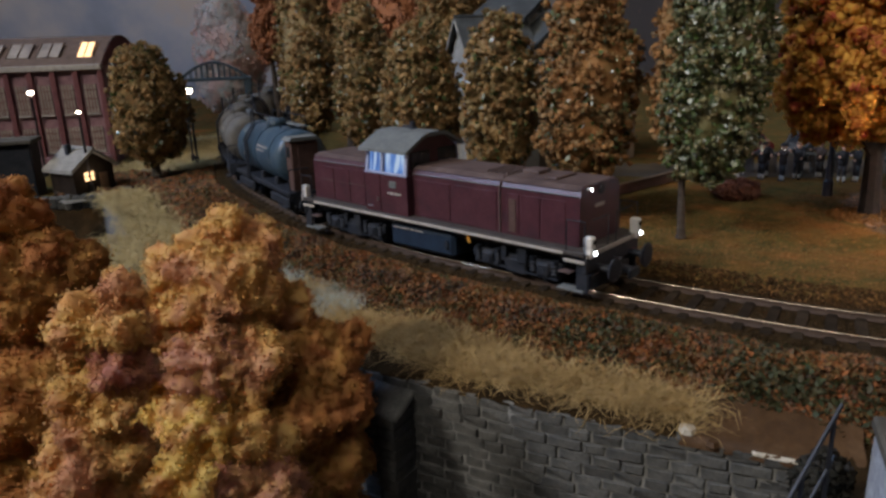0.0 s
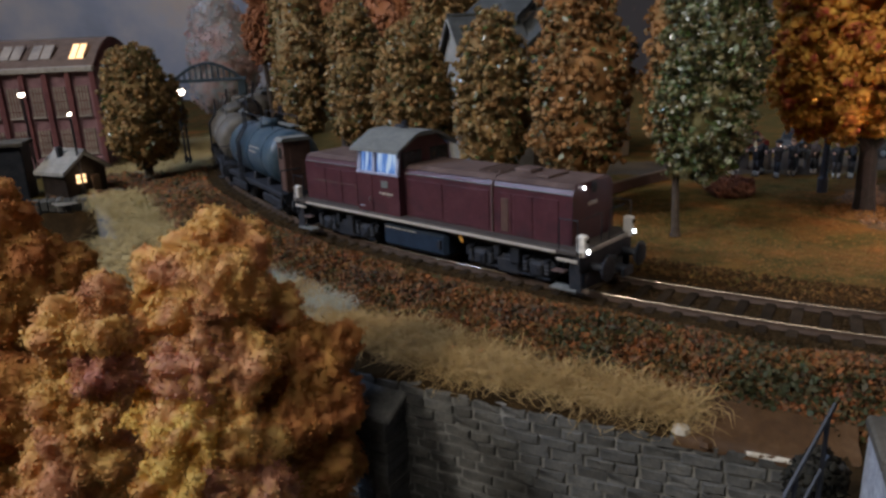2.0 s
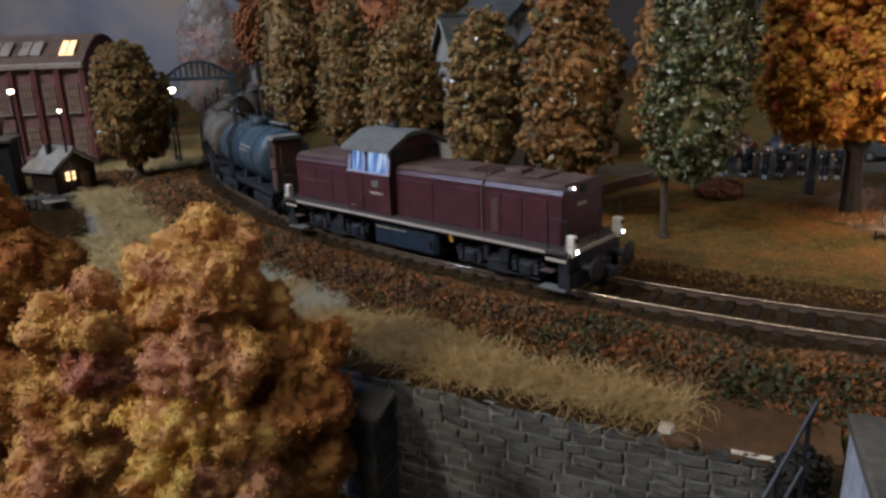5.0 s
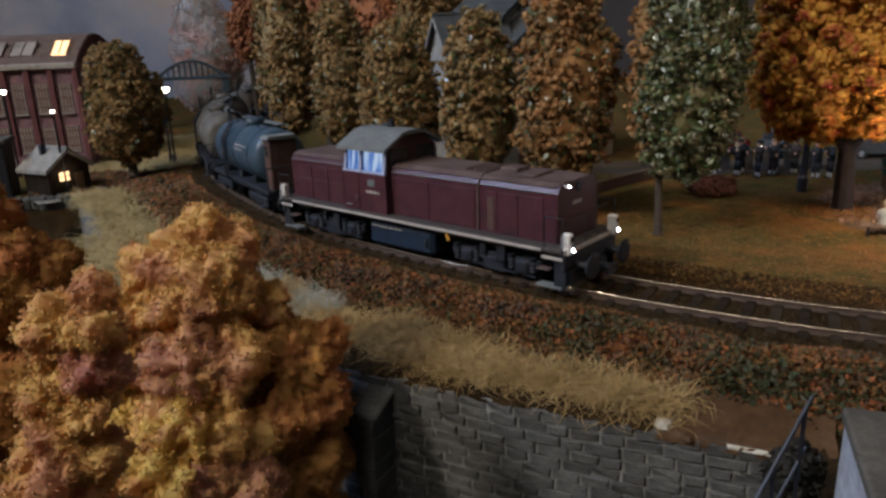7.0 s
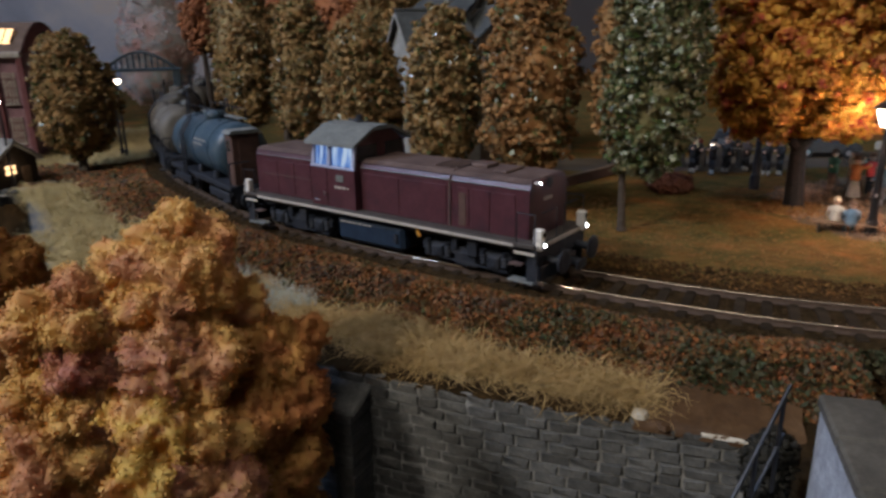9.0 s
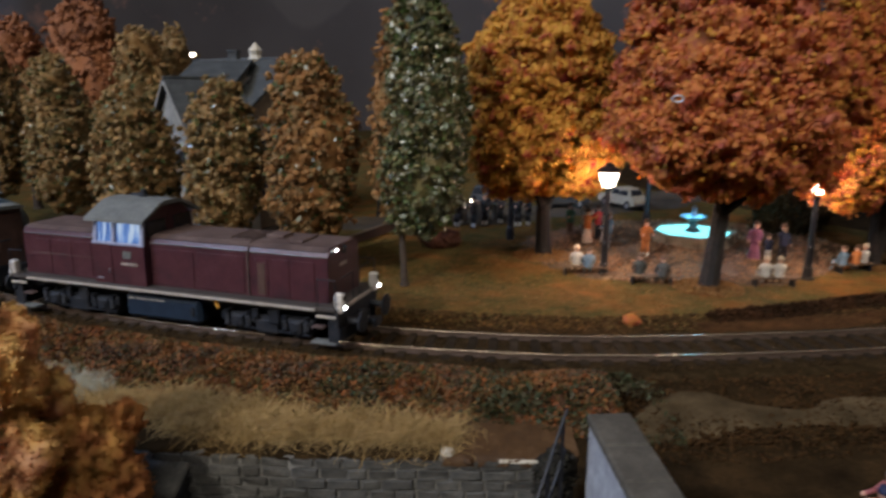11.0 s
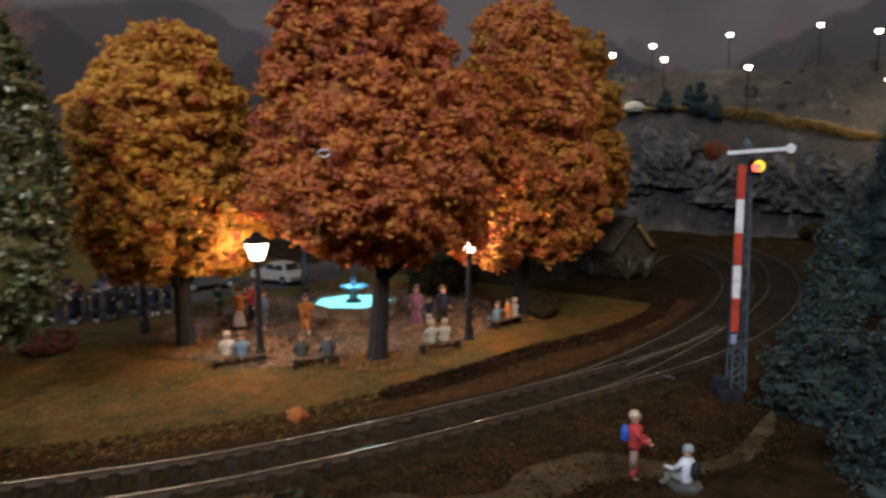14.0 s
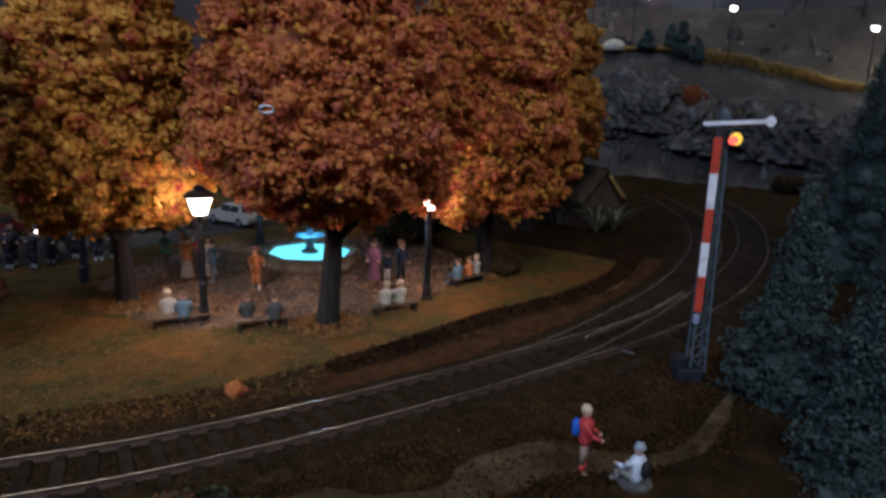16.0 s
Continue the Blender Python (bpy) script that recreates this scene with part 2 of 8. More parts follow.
    "roof_brown": surface("roof_brown", [(0.09, 0.06, 0.045), (0.15, 0.1, 0.075)], 160, 0.8),
    # slate grey, darkened further to include the shade on the house roofs
    "roof_slate": surface("roof_slate", [(0.03, 0.033, 0.034), (0.046, 0.05, 0.05), (0.068, 0.073, 0.072)], 110, 0.7, fine=800),
    "roof_wood": surface("roof_wood", [(0.05, 0.042, 0.032), (0.095, 0.08, 0.062)], 200, 0.85, spec=0.06),
    "wall_cream": surface("wall_cream", [(0.42, 0.38, 0.3), (0.56, 0.52, 0.43)], 120, 0.85),
    "wall_brown": surface("wall_brown", [(0.13, 0.09, 0.06), (0.2, 0.145, 0.1)], 150, 0.85),
    "window_dull": surface("window_dull", [(0.24, 0.21, 0.19), (0.4, 0.35, 0.3)], 90, 0.25, spec=0.5, bump=0),
    "dark_glass": plain("dark_glass", (0.02, 0.022, 0.026), 0.12, 0, 0.6, 0.1),
    "rock": surface("rock", [(0.024, 0.02, 0.016), (0.045, 0.039, 0.032), (0.06, 0.052, 0.043), (0.12, 0.106, 0.09)], 24, 0.9, fine=160, bump=0.5, bump_cm=0.25, fine_mix=0.45),
    "rock_pale": surface("rock_pale", [(0.03, 0.027, 0.023), (0.075, 0.068, 0.058), (0.19, 0.172, 0.148)], 60, 0.85, fine=200, bump=0.9, bump_cm=0.3, fine_mix=0.6, vary=0.3),
    "iron_blue": plain("iron_blue", (0.07, 0.1, 0.12), 0.5),
    "signal_red": plain("signal_red", (0.5, 0.06, 0.035), 0.5),
    "signal_white": plain("signal_white", (0.78, 0.79, 0.84), 0.5),
    "wood": surface("wood", [(0.07, 0.045, 0.028), (0.14, 0.09, 0.055)], 260, 0.75),
    "sand": surface("sand", [(0.034, 0.024, 0.012), (0.07, 0.05, 0.026), (0.115, 0.085, 0.046)], 60, 0.95, spec=0.05, fine=900, bump=0.5, bump_cm=0.05),
    "plaza": surface("plaza", [(0.05, 0.031, 0.018), (0.11, 0.07, 0.041), (0.2, 0.132, 0.08)], 70, 0.9, fine=500, bump=0.8, bump_cm=0.08, fine_mix=0.6),
    "road_grey": surface("road_grey", [(0.05, 0.042, 0.034), (0.095, 0.08, 0.066)], 60, 0.9, spec=0.08),
    "skin": plain("skin", (0.55, 0.33, 0.24), 0.6),
    "bulb": glow("bulb", (1.0, 0.86, 0.68), 14.0),
    "bulb_white": glow("bulb_white", (0.9, 0.96, 1.0), 18.0),
    "bulb_red": glow("bulb_red", (1.0, 0.12, 0.08), 2.4),
    "bulb_amber": glow("bulb_amber", (1.0, 0.62, 0.06), 1.6),
    "lit_window": glow("lit_window", (1.0, 0.62, 0.3), 2.2),
    "lit_water": glow("lit_water", (0.2, 0.78, 0.86), 2.0),
}


def cab_light():
    """Lit cab glass: cool light behind pale curtains."""
    m = glow("lit_cab", (0.3, 0.5, 1.0), 0.6)
    nodes, links = m.node_tree.nodes, m.node_tree.links
    t = nodes.new("ShaderNodeTexCoord")
    mp = nodes.new("ShaderNodeMapping")
    mp.inputs["Scale"].default_value = (700, 60, 90)
    n = nodes.new("ShaderNodeTexNoise")
    n.inputs["Scale"].default_value, n.inputs["Detail"].default_value = 1.0, 2
    r = ramp_of(nodes, [(0.06, 0.13, 0.42), (0.2, 0.38, 0.85), (0.62, 0.78, 1.0)], 0.36, 0.66)
    links.new(t.outputs["Object"], mp.inputs["Vector"])
    links.new(mp.outputs["Vector"], n.inputs["Vector"])
    links.new(n.outputs["Fac"], r.inputs["Fac"])
    links.new(r.outputs["Color"], nodes["Emission"].inputs[0])
    return m


MAT["lit_cab"] = cab_light()


def paint(r, g, b):
    """Matt model paint in one colour, made once."""
    key = f"paint_{int(r * 100)}_{int(g * 100)}_{int(b * 100)}"
    if key not in MAT:
        MAT[key] = plain(key, (r, g, b), 0.65, 0, 0.3, 0.3)
    return MAT[key]


# ---- building mesh parts ----


class Geo:
    """Vertices (centimetres), faces and material slots of one mesh."""

    def __init__(self):
        self.v, self.f, self.s, self.slot = [], [], [], 0

    def add(self, verts, faces):
        o = len(self.v)
        self.v += [tuple(p) for p in verts]
        self.f += [tuple(i + o for i in fc) for fc in faces]
        self.s += [self.slot] * len(faces)
        return self

    def box(self, cx, cy, cz, sx, sy, sz, b=0.0, m=None):
        hx, hy, hz = sx / 2, sy / 2, sz / 2
        b = min(b or 0.08 * min(sx, sy, sz), 0.45 * min(sx, sy, sz))
        vs, idx = [], {}
        for X in (-1, 1):
            for Y in (-1, 1):
                for Z in (-1, 1):
                    for ax in range(3):
                        p = [X * (hx - b), Y * (hy - b), Z * (hz - b)]
                        p[ax] = (X, Y, Z)[ax] * (hx, hy, hz)[ax]
                        idx[(X, Y, Z, ax)] = len(vs)
                        vs.append(p)
        fs = []
        for ax in range(3):
            a1, a2 = (ax + 1) % 3, (ax + 2) % 3
            for s in (-1, 1):
                q = []
                for u, w in ((-1, -1), (1, -1), (1, 1), (-1, 1)):
                    k = [0, 0, 0]
                    k[ax], k[a1], k[a2] = s, u, w
                    q.append(idx[(*k, ax)])
                fs.append(q if s > 0 else q[::-1])
        for ax in range(3):
            a1, a2 = (ax + 1) % 3, (ax + 2) % 3
            for u in (-1, 1):
                for w in (-1, 1):
                    lo, hi = [0, 0, 0], [0, 0, 0]
                    lo[ax], hi[ax] = -1, 1
                    lo[a1] = hi[a1] = u
                    lo[a2] = hi[a2] = w
                    q = [idx[(*lo, a1)], idx[(*hi, a1)], idx[(*hi, a2)], idx[(*lo, a2)]]
                    fs.append(q if u * w < 0 else q[::-1])
        for X in (-1, 1):
            for Y in (-1, 1):
                for Z in (-1, 1):
                    q = [idx[(X, Y, Z, 0)], idx[(X, Y, Z, 1)], idx[(X, Y, Z, 2)]]
                    fs.append(q if X * Y * Z > 0 else q[::-1])
        mat = Matrix.Translation((cx, cy, cz)) @ (m or Matrix())
        return self.add([mat @ Vector(p) for p in vs], fs)

    def tube(self, p0, p1, r0, r1=None, n=8, caps=True):
        r1 = r0 if r1 is None else r1
        p0, p1 = Vector(p0), Vector(p1)
        q = (p1 - p0).to_track_quat("Z", "Y")
        vs = []
        for p, r in ((p0, r0), (p1, r1)):
            for i in range(n):
                a = 2 * math.pi * i / n
                vs.append(p + q @ Vector((r * math.cos(a), r * math.sin(a), 0)))
        fs = [(i, (i + 1) % n, n + (i + 1) % n, n + i) for i in range(n)]
        if caps:
            fs += [tuple(range(n))[::-1], tuple(range(n, 2 * n))]
        return self.add(vs, fs)

    def lathe(self, profile, n=12, at=(0, 0, 0), q=None, squash=1.0):
        """profile: (radius, height) pairs from the bottom up."""
        vs, fs = [], []
        at = Vector(at)
        for r, z in profile:
            for i in range(n):
                a = 2 * math.pi * i / n
                p = Vector((r * math.cos(a), r * math.sin(a) * squash, z))
                vs.append(at + (q @ p if q else p))
        for k in range(len(profile) - 1):
            for i in range(n):
                fs.append((k * n + i, k * n + (i + 1) % n, (k + 1) * n + (i + 1) % n, (k + 1) * n + i))
        fs += [tuple(range(n))[::-1], tuple(range((len(profile) - 1) * n, len(profile) * n))]
        return self.add(vs, fs)

    def ball(self, c, r, n=8, sz=1.0):
        prof = [(r * math.sin(math.pi * k / 6) + 1e-4, -r * sz * math.cos(math.pi * k / 6)) for k in range(7)]
        return self.lathe(prof, n, c)

    def prism(self, outline, x0, x1, m=None):
        """An outline in (y, z), anticlockwise seen from +x, drawn out along x."""
        n = len(outline)
        vs = [(x0, y, z) for y, z in outline] + [(x1, y, z) for y, z in outline]
        fs = [(i, (i + 1) % n, n + (i + 1) % n, n + i) for i in range(n)]
        fs = [f[::-1] for f in fs] + [tuple(range(n)), tuple(range(n, 2 * n))[::-1]]
        fs = [f[::-1] for f in fs]
        return self.add([(m @ Vector(p)) if m else p for p in vs], fs)

    def mesh(self, name, mats, smooth=False):
        me = bpy.data.meshes.new(name)
        me.from_pydata([(x * CM, y * CM, z * CM) for x, y, z in self.v], [], self.f)
        for m in mats if isinstance(mats, (list, tuple)) else [mats]:
            me.materials.append(m)
        if any(self.s):
            me.polygons.foreach_set("material_index", self.s)
        if smooth:
            me.polygons.foreach_set("use_smooth", [True] * len(self.f))
        me.update()
        return me


def mesh_np(name, verts, faces, mat):
    """A mesh from arrays of vertices (centimetres) and equal-sided faces."""
    me = bpy.data.meshes.new(name)
    n, k = faces.shape
    me.vertices.add(len(verts))
    me.vertices.foreach_set("co", (verts * CM).astype(np.float32).ravel())
    me.loops.add(n * k)
    me.loops.foreach_set("vertex_index", faces.astype(np.int32).ravel())
    me.polygons.add(n)
    me.polygons.foreach_set("loop_start", np.arange(0, n * k, k, dtype=np.int32))
    me.polygons.foreach_set("loop_total", np.full(n, k, dtype=np.int32))
    me.update(calc_edges=True)
    me.validate()
    me.materials.append(mat)
    return me


def thing(name, x, y, z, rz, label, category, group="", kind="", rx=0, ry=0):
    ob = new(name)
    ob.empty_display_size = 0.005
    ob.matrix_basis = pose(x * CM, y * CM, z * CM, rx, ry, rz)
    return tagged(ob, label, category, group, kind)


def part(name, geo, mat, parent, label="", smooth=False):
    """One mesh object under a thing or under a part."""
    me = geo.mesh(name, mat, smooth) if isinstance(geo, Geo) else geo
    ob = new(name, me)
    ob.parent = parent
    if label:
        ob["label"] = label
    return ob


def solo(name, geo, mat, x, y, z, rz, label, category, group="", kind="", smooth=False):
    """A thing of one mesh."""
    me = geo.mesh(name, mat, smooth) if isinstance(geo, Geo) else geo
    ob = new(name, me)
    ob.matrix_basis = pose(x * CM, y * CM, z * CM, 0, 0, rz)
    return tagged(ob, label, category, group, kind)


# ---- grains and leaves ----
PHI = (1 + 5 ** 0.5) / 2
TET = np.array([(1, 1, 1), (1, -1, -1), (-1, 1, -1), (-1, -1, 1)]) * 0.72
TET_F = np.array([(0, 1, 2), (0, 2, 3), (0, 3, 1), (1, 3, 2)])
ICO = np.array([(-1, PHI, 0), (1, PHI, 0), (-1, -PHI, 0), (1, -PHI, 0), (0, -1, PHI), (0, 1, PHI), (0, -1, -PHI), (0, 1, -PHI), (PHI, 0, -1), (PHI, 0, 1), (-PHI, 0, -1), (-PHI, 0, 1)]) / 1.902
ICO_F = np.array([(0, 11, 5), (0, 5, 1), (0, 1, 7), (0, 7, 10), (0, 10, 11), (1, 5, 9), (5, 11, 4), (11, 10, 2), (10, 7, 6), (7, 1, 8), (3, 9, 4), (3, 4, 2), (3, 2, 6), (3, 6, 8), (3, 8, 9), (4, 9, 5), (2, 4, 11), (6, 2, 10), (8, 6, 7), (9, 8, 1)])
OCT = np.array([(1, 0, 0), (-1, 0, 0), (0, 1, 0), (0, -1, 0), (0, 0, 1), (0, 0, -1)], float)
OCT_F = np.array([(0, 2, 4), (2, 1, 4), (1, 3, 4), (3, 0, 4), (2, 0, 5), (1, 2, 5), (3, 1, 5), (0, 3, 5)])


def rotations(rng, n):
    q = rng.normal(size=(n, 4))
    q /= np.linalg.norm(q, axis=1)[:, None]
    w, x, y, z = q.T
    return np.stack([1 - 2 * (y * y + z * z), 2 * (x * y - z * w), 2 * (x * z + y * w), 2 * (x * y + z * w), 1 - 2 * (x * x + z * z), 2 * (y * z - x * w),
                     2 * (x * z - y * w), 2 * (y * z + x * w), 1 - 2 * (x * x + y * y)], 1).reshape(n, 3, 3)


def grains(rng, pts, size, jitter=0.45, flat=0.7, solid=(OCT, OCT_F)):
    """A rough little lump at every point."""
    V, F = solid
    n, k = len(pts), len(V)
    base = V[None] * (1 + jitter * rng.uniform(-1, 1, (n, k, 1))) + rng.normal(size=(n, k, 3)) * 0.18
    base = base * np.array([1, 1, flat])
    base = np.einsum("nij,nkj->nki", rotations(rng, n), base)
    v = pts[:, None] + base * np.asarray(size).reshape(-1, 1, 1)
    f = F[None] + (np.arange(n) * k)[:, None, None]
    return v.reshape(-1, 3), f.reshape(-1, 3)


def flakes(rng, pts, size, long=1.6):
    """A small bent leaf at every point."""
    n = len(pts)
    base = np.array([(-1.0, 0, 0), (0, -0.6, 0.22), (1, 0, 0), (0, 0.6, 0.22)]) * np.array([long / 1.6, 1 / 1.0, 1])
    base = np.repeat(base[None], n, 0) * (1 + 0.3 * rng.uniform(-1, 1, (n, 4, 1)))
    base = np.einsum("nij,nkj->nki", rotations(rng, n), base)
    v = (pts[:, None] + base * np.asarray(size).reshape(-1, 1, 1)).reshape(-1, 3)
    i = (np.arange(n) * 4)[:, None]
    f = np.concatenate([i + np.array([[0, 1, 2]]), i + np.array([[0, 2, 3]])], 0)
    return v, f


def blades(rng, pts, length, width, lean, droop=0.5):
    """Thin fibres: a bent strip of three cross-sections at every point."""
    n = len(pts)
    a = rng.uniform(0, 2 * np.pi, n)
    d = np.stack([np.cos(a), np.sin(a), np.zeros(n)], 1) * rng.uniform(0.2, 1, (n, 1)) * lean
    L = length * rng.uniform(0.6, 1.3, (n, 1))
    side = np.stack([-np.sin(a), np.cos(a), np.zeros(n)], 1) * width
    up = np.array([0, 0, 1.0])
    p1 = pts + (d * 0.5 + up * 0.7) * L
    p2 = pts + (d * 1.5 + up * (1.05 - droop)) * L
    v = np.stack([pts - side, pts + side, p1 - side * 0.8, p1 + side * 0.8, p2], 1).reshape(-1, 3)
    i = (np.arange(n) * 5)[:, None]
    f = np.concatenate([i + np.array([[0, 1, 3]]), i + np.array([[0, 3, 2]]), i + np.array([[2, 3, 4]])], 0)
    return v, f


def joined(*meshes):
    vs, fs, o = [], [], 0
    for v, f in meshes:
        vs.append(v)
        fs.append(f + o)
        o += len(v)
    return np.concatenate(vs), np.concatenate(fs)


def swell(P, wave, seed):
    """How far the foliage bulges out at each point, about -1 to 1."""
    o = Vector((seed * 3.1, seed * 1.7, seed * 0.9))
    return np.array([noise.noise(Vector(p) / wave + o) + 0.5 * noise.noise(Vector(p) / (wave * 0.45) + o) + 0.22 * noise.noise(Vector(p) / (wave * 0.2) + o) for p in P])


def crown_points(rng, blobs, wave, n, seed, amp=0.5):
    """Points over a lumpy skin round the given ellipsoids (centre, radii)."""
    C = np.array([c for c, r in blobs], float)
    R = np.array([r for c, r in blobs], float)
    area = (R[:, 0] * R[:, 1]) ** 0.5 * R[:, 2]
    pick = rng.choice(len(blobs), n, p=area / area.sum())
    d = rng.normal(size=(n, 3))
    d /= np.linalg.norm(d, axis=1)[:, None]
    S = C[pick] + d * R[pick] * 0.97
    out = amp * wave * swell(S, wave, seed)
    P = S + d * (out + wave * 0.12 * rng.uniform(-1.4, 0.6, n))[:, None]
    deep = np.any([((((S - c) / r) ** 2).sum(1) < 0.45) & (pick != k) for k, (c, r) in enumerate(zip(C, R))], 0)
    return P[~deep]


def crown_core(blobs, wave, seed, amp=0.5, level=4, sunk=0.3):
    """The dense inside of a crown: lumpy ellipsoids just under the skin."""
    bm = bmesh.new()
    bmesh.ops.create_icosphere(bm, subdivisions=level, radius=1)
    V = np.array([v.co[:] for v in bm.verts])
    F = np.array([[v.index for v in f.verts] for f in bm.faces])
    bm.free()
    out = []
    for c, r in blobs:
        S = np.array(c) + V * np.array(r) * 0.97
        out.append((S + V * (amp * wave * swell(S, wave, seed) - wave * sunk)[:, None], F))
    return joined(*out)


def tree(name, x, y, z, blobs, trunk_h, trunk_r, leaf_mat, label, bark="bark", wave=0.8, n=2500, grain=0.13, seed=1, leaf="grain", group="", limbs=5, rz=0.0, category="tree", second=None, amp=0.75, sunk=0.3):
    """A tree: tapered trunk with limbs inside an uneven crown of many small clumps."""
    rng = np.random.default_rng(seed)
    ob = thing(name, x, y, z, rz, label, category, group)
    g = Geo()
    top = max(c[2] + r[2] * 0.4 for c, r in blobs)
    bend = rng.uniform(-0.12, 0.12, 2) * trunk_h * 0.5
    prof = [(0, 1.5), (0.06, 1.15), (0.3, 1.0), (1.0, 0.85)]
    pts = [(Vector((bend[0] * t, bend[1] * t, trunk_h * t)), trunk_r * w) for t, w in prof]
    pts.append((Vector((bend[0], bend[1], top)), trunk_r * 0.25))
    for (p, r), (p2, r2) in zip(pts, pts[1:]):
        g.tube(p, p2, r, r2, 9)
    fork = pts[3][0]
    for i in range(limbs):
        c, r = blobs[i % len(blobs)]
        a = 2 * math.pi * i / limbs + rng.uniform(-0.3, 0.3)
        tip = Vector((c[0] + r[0] * 0.7 * math.cos(a), c[1] + r[1] * 0.7 * math.sin(a), c[2] + r[2] * rng.uniform(-0.4, 0.4)))
        g.tube(fork, fork.lerp(tip, 0.5) + Vector((0, 0, 0.1)), trunk_r * 0.55, trunk_r * 0.35, 6)
        g.tube(fork.lerp(tip, 0.5) + Vector((0, 0, 0.1)), tip, trunk_r * 0.35, trunk_r * 0.1, 6)
    part("trunk", g, MAT[bark], ob)
    P = crown_points(rng, blobs, wave, n, seed, amp)
    size = grain * rng.uniform(0.5, 1.4, len(P))
    if leaf == "grain":
        body = grains(rng, P, size, 0.45, 0.7, (TET, TET_F)) if grain < 0.05 else grains(rng, P, size)
    elif leaf == "clump":
        # round tufts of many small leaves sitting close on the crown
        m = max(200, n // (20 if grain > 0.1 else 8))
        C = P[:m]
        d = rng.normal(size=(n, 3))
        d /= np.linalg.norm(d, axis=1)[:, None]
        tuft = rng.integers(0, m, n)
        broad = grain > 0.1
        rad = (grain * rng.uniform(1.5, 2.9, m))[tuft] * (rng.uniform(0.7, 1.15, n) if broad else rng.uniform(0.75, 1.05, n))
        Q = C[tuft] + d * rad[:, None] * np.array([1, 1, 0.8])
        s2 = grain * rng.uniform(0.5, 1.15, n)
        k2 = int(n * 0.5)
        ball = grains(rng, C, grain * (rng.uniform(1.1, 1.9, m) if broad else rng.uniform(1.2, 2.2, m)), 0.3, 0.85, (ICO, ICO_F) if broad else (OCT, OCT_F))
        body = joined(flakes(rng, Q[:k2], s2[:k2] * (1.35 if broad else 1.1), 1.2), grains(rng, Q[k2:], s2[k2:] * 0.85, 0.45, 0.7, (OCT, OCT_F) if broad else (TET, TET_F)), ball)
    else:
        half = len(P) // 3
        body = joined(flakes(rng, P[half:], size[half:] * 1.5), grains(rng, P[:half], size[:half]))
    core = crown_core(blobs, wave, seed, amp, 3, (0.75 if grain > 0.1 else 0.5) if leaf == "clump" else sunk)
    v, f = joined(body, core)
    part("crown", mesh_np("crown", v, f, MAT[leaf_mat]), None, ob)
    if second:
        mat2, frac, kind2 = second
        m = max(10, int(len(P) * frac))
        sel = rng.choice(len(P), m, replace=False)
        P2 = P[sel] + rng.normal(size=(m, 3)) * grain * 0.5
        v, f = grains(rng, P2, grain * rng.uniform(0.7, 1.3, m)) if kind2 == "grain" else flakes(rng, P2, grain * 1.7 * rng.uniform(0.7, 1.3, m))
        part("foliage", mesh_np("foliage", v, f, MAT[mat2]), None, ob)
    return ob


# ---- the lines of the plan ----
def spline(points, step=0.4):
    """A smooth line through the points, in even steps."""
    P = np.array(points, float)
    P = np.concatenate([[2 * P[0] - P[1]], P, [2 * P[-1] - P[-2]]])
    out = []
    for i in range(1, len(P) - 2):
        for t in np.linspace(0, 1, 40, endpoint=False):
            a, b, c, d = P[i - 1], P[i], P[i + 1], P[i + 2]
            out.append(0.5 * (2 * b + (c - a) * t + (2 * a - 5 * b + 4 * c - d) * t * t + (3 * b - a - 3 * c + d) * t ** 3))
    out.append(P[-2])
    out = np.array(out)
    s = np.concatenate([[0], np.cumsum(np.linalg.norm(np.diff(out, axis=0), axis=1))])
    q = np.arange(0, s[-1], step)
    return np.stack([np.interp(q, s, out[:, k]) for k in range(out.shape[1])], 1)


def sides(line):
    t = np.gradient(line, axis=0)
    t /= np.linalg.norm(t, axis=1)[:, None]
    return t, np.stack([t[:, 1], -t[:, 0]], 1)


# Main line from the far left, past the park, to the far right; the branch leaves it at the turnout.
MAIN = spline([(-12.0, 86), (-13.6, 74), (-14.3, 64), (-14.0, 55), (-12.9, 47.6), (-10.6, 41.2), (-7.85, 36.1), (-4.4, 30.6), (-0.45, 26.2), (3.1, 23.0), (6.05, 20.55), (8.6, 18.75),
               (11.6, 16.95), (15.2, 15.35), (18.6, 14.1), (21.4, 13.2), (24.5, 12.4), (29, 11.95), (35, 11.8), (41.5, 12.4), (48.7, 14.0), (56.5, 17.2), (65, 22.8), (73, 30.0), (79, 39)])
BRANCH = spline([(19.5, 13.8), (21.4, 13.18), (24.5, 12.2), (29, 10.95), (34.5, 10.15), (40.3, 10.1), (48.5, 11.1), (58.8, 14.0), (68, 18.8), (77, 26), (83, 36)])
WALL_TOP = [(-19.5, 41), (-14.5, 32), (-10.5, 24.8), (-6, 20), (-1.3, 16.8), (2.2, 14.8), (4.6, 13.6), (7.4, 12.2)]
WALL_LINE = spline(WALL_TOP, 0.5)
PIT = [tuple(p) for p in WALL_LINE - sides(WALL_LINE)[1] * 0.55] + [(7.6, 12.0), (7.3, 9.9), (4.4, 3.8), (1.5, -8), (-75, -8), (-75, 41)]


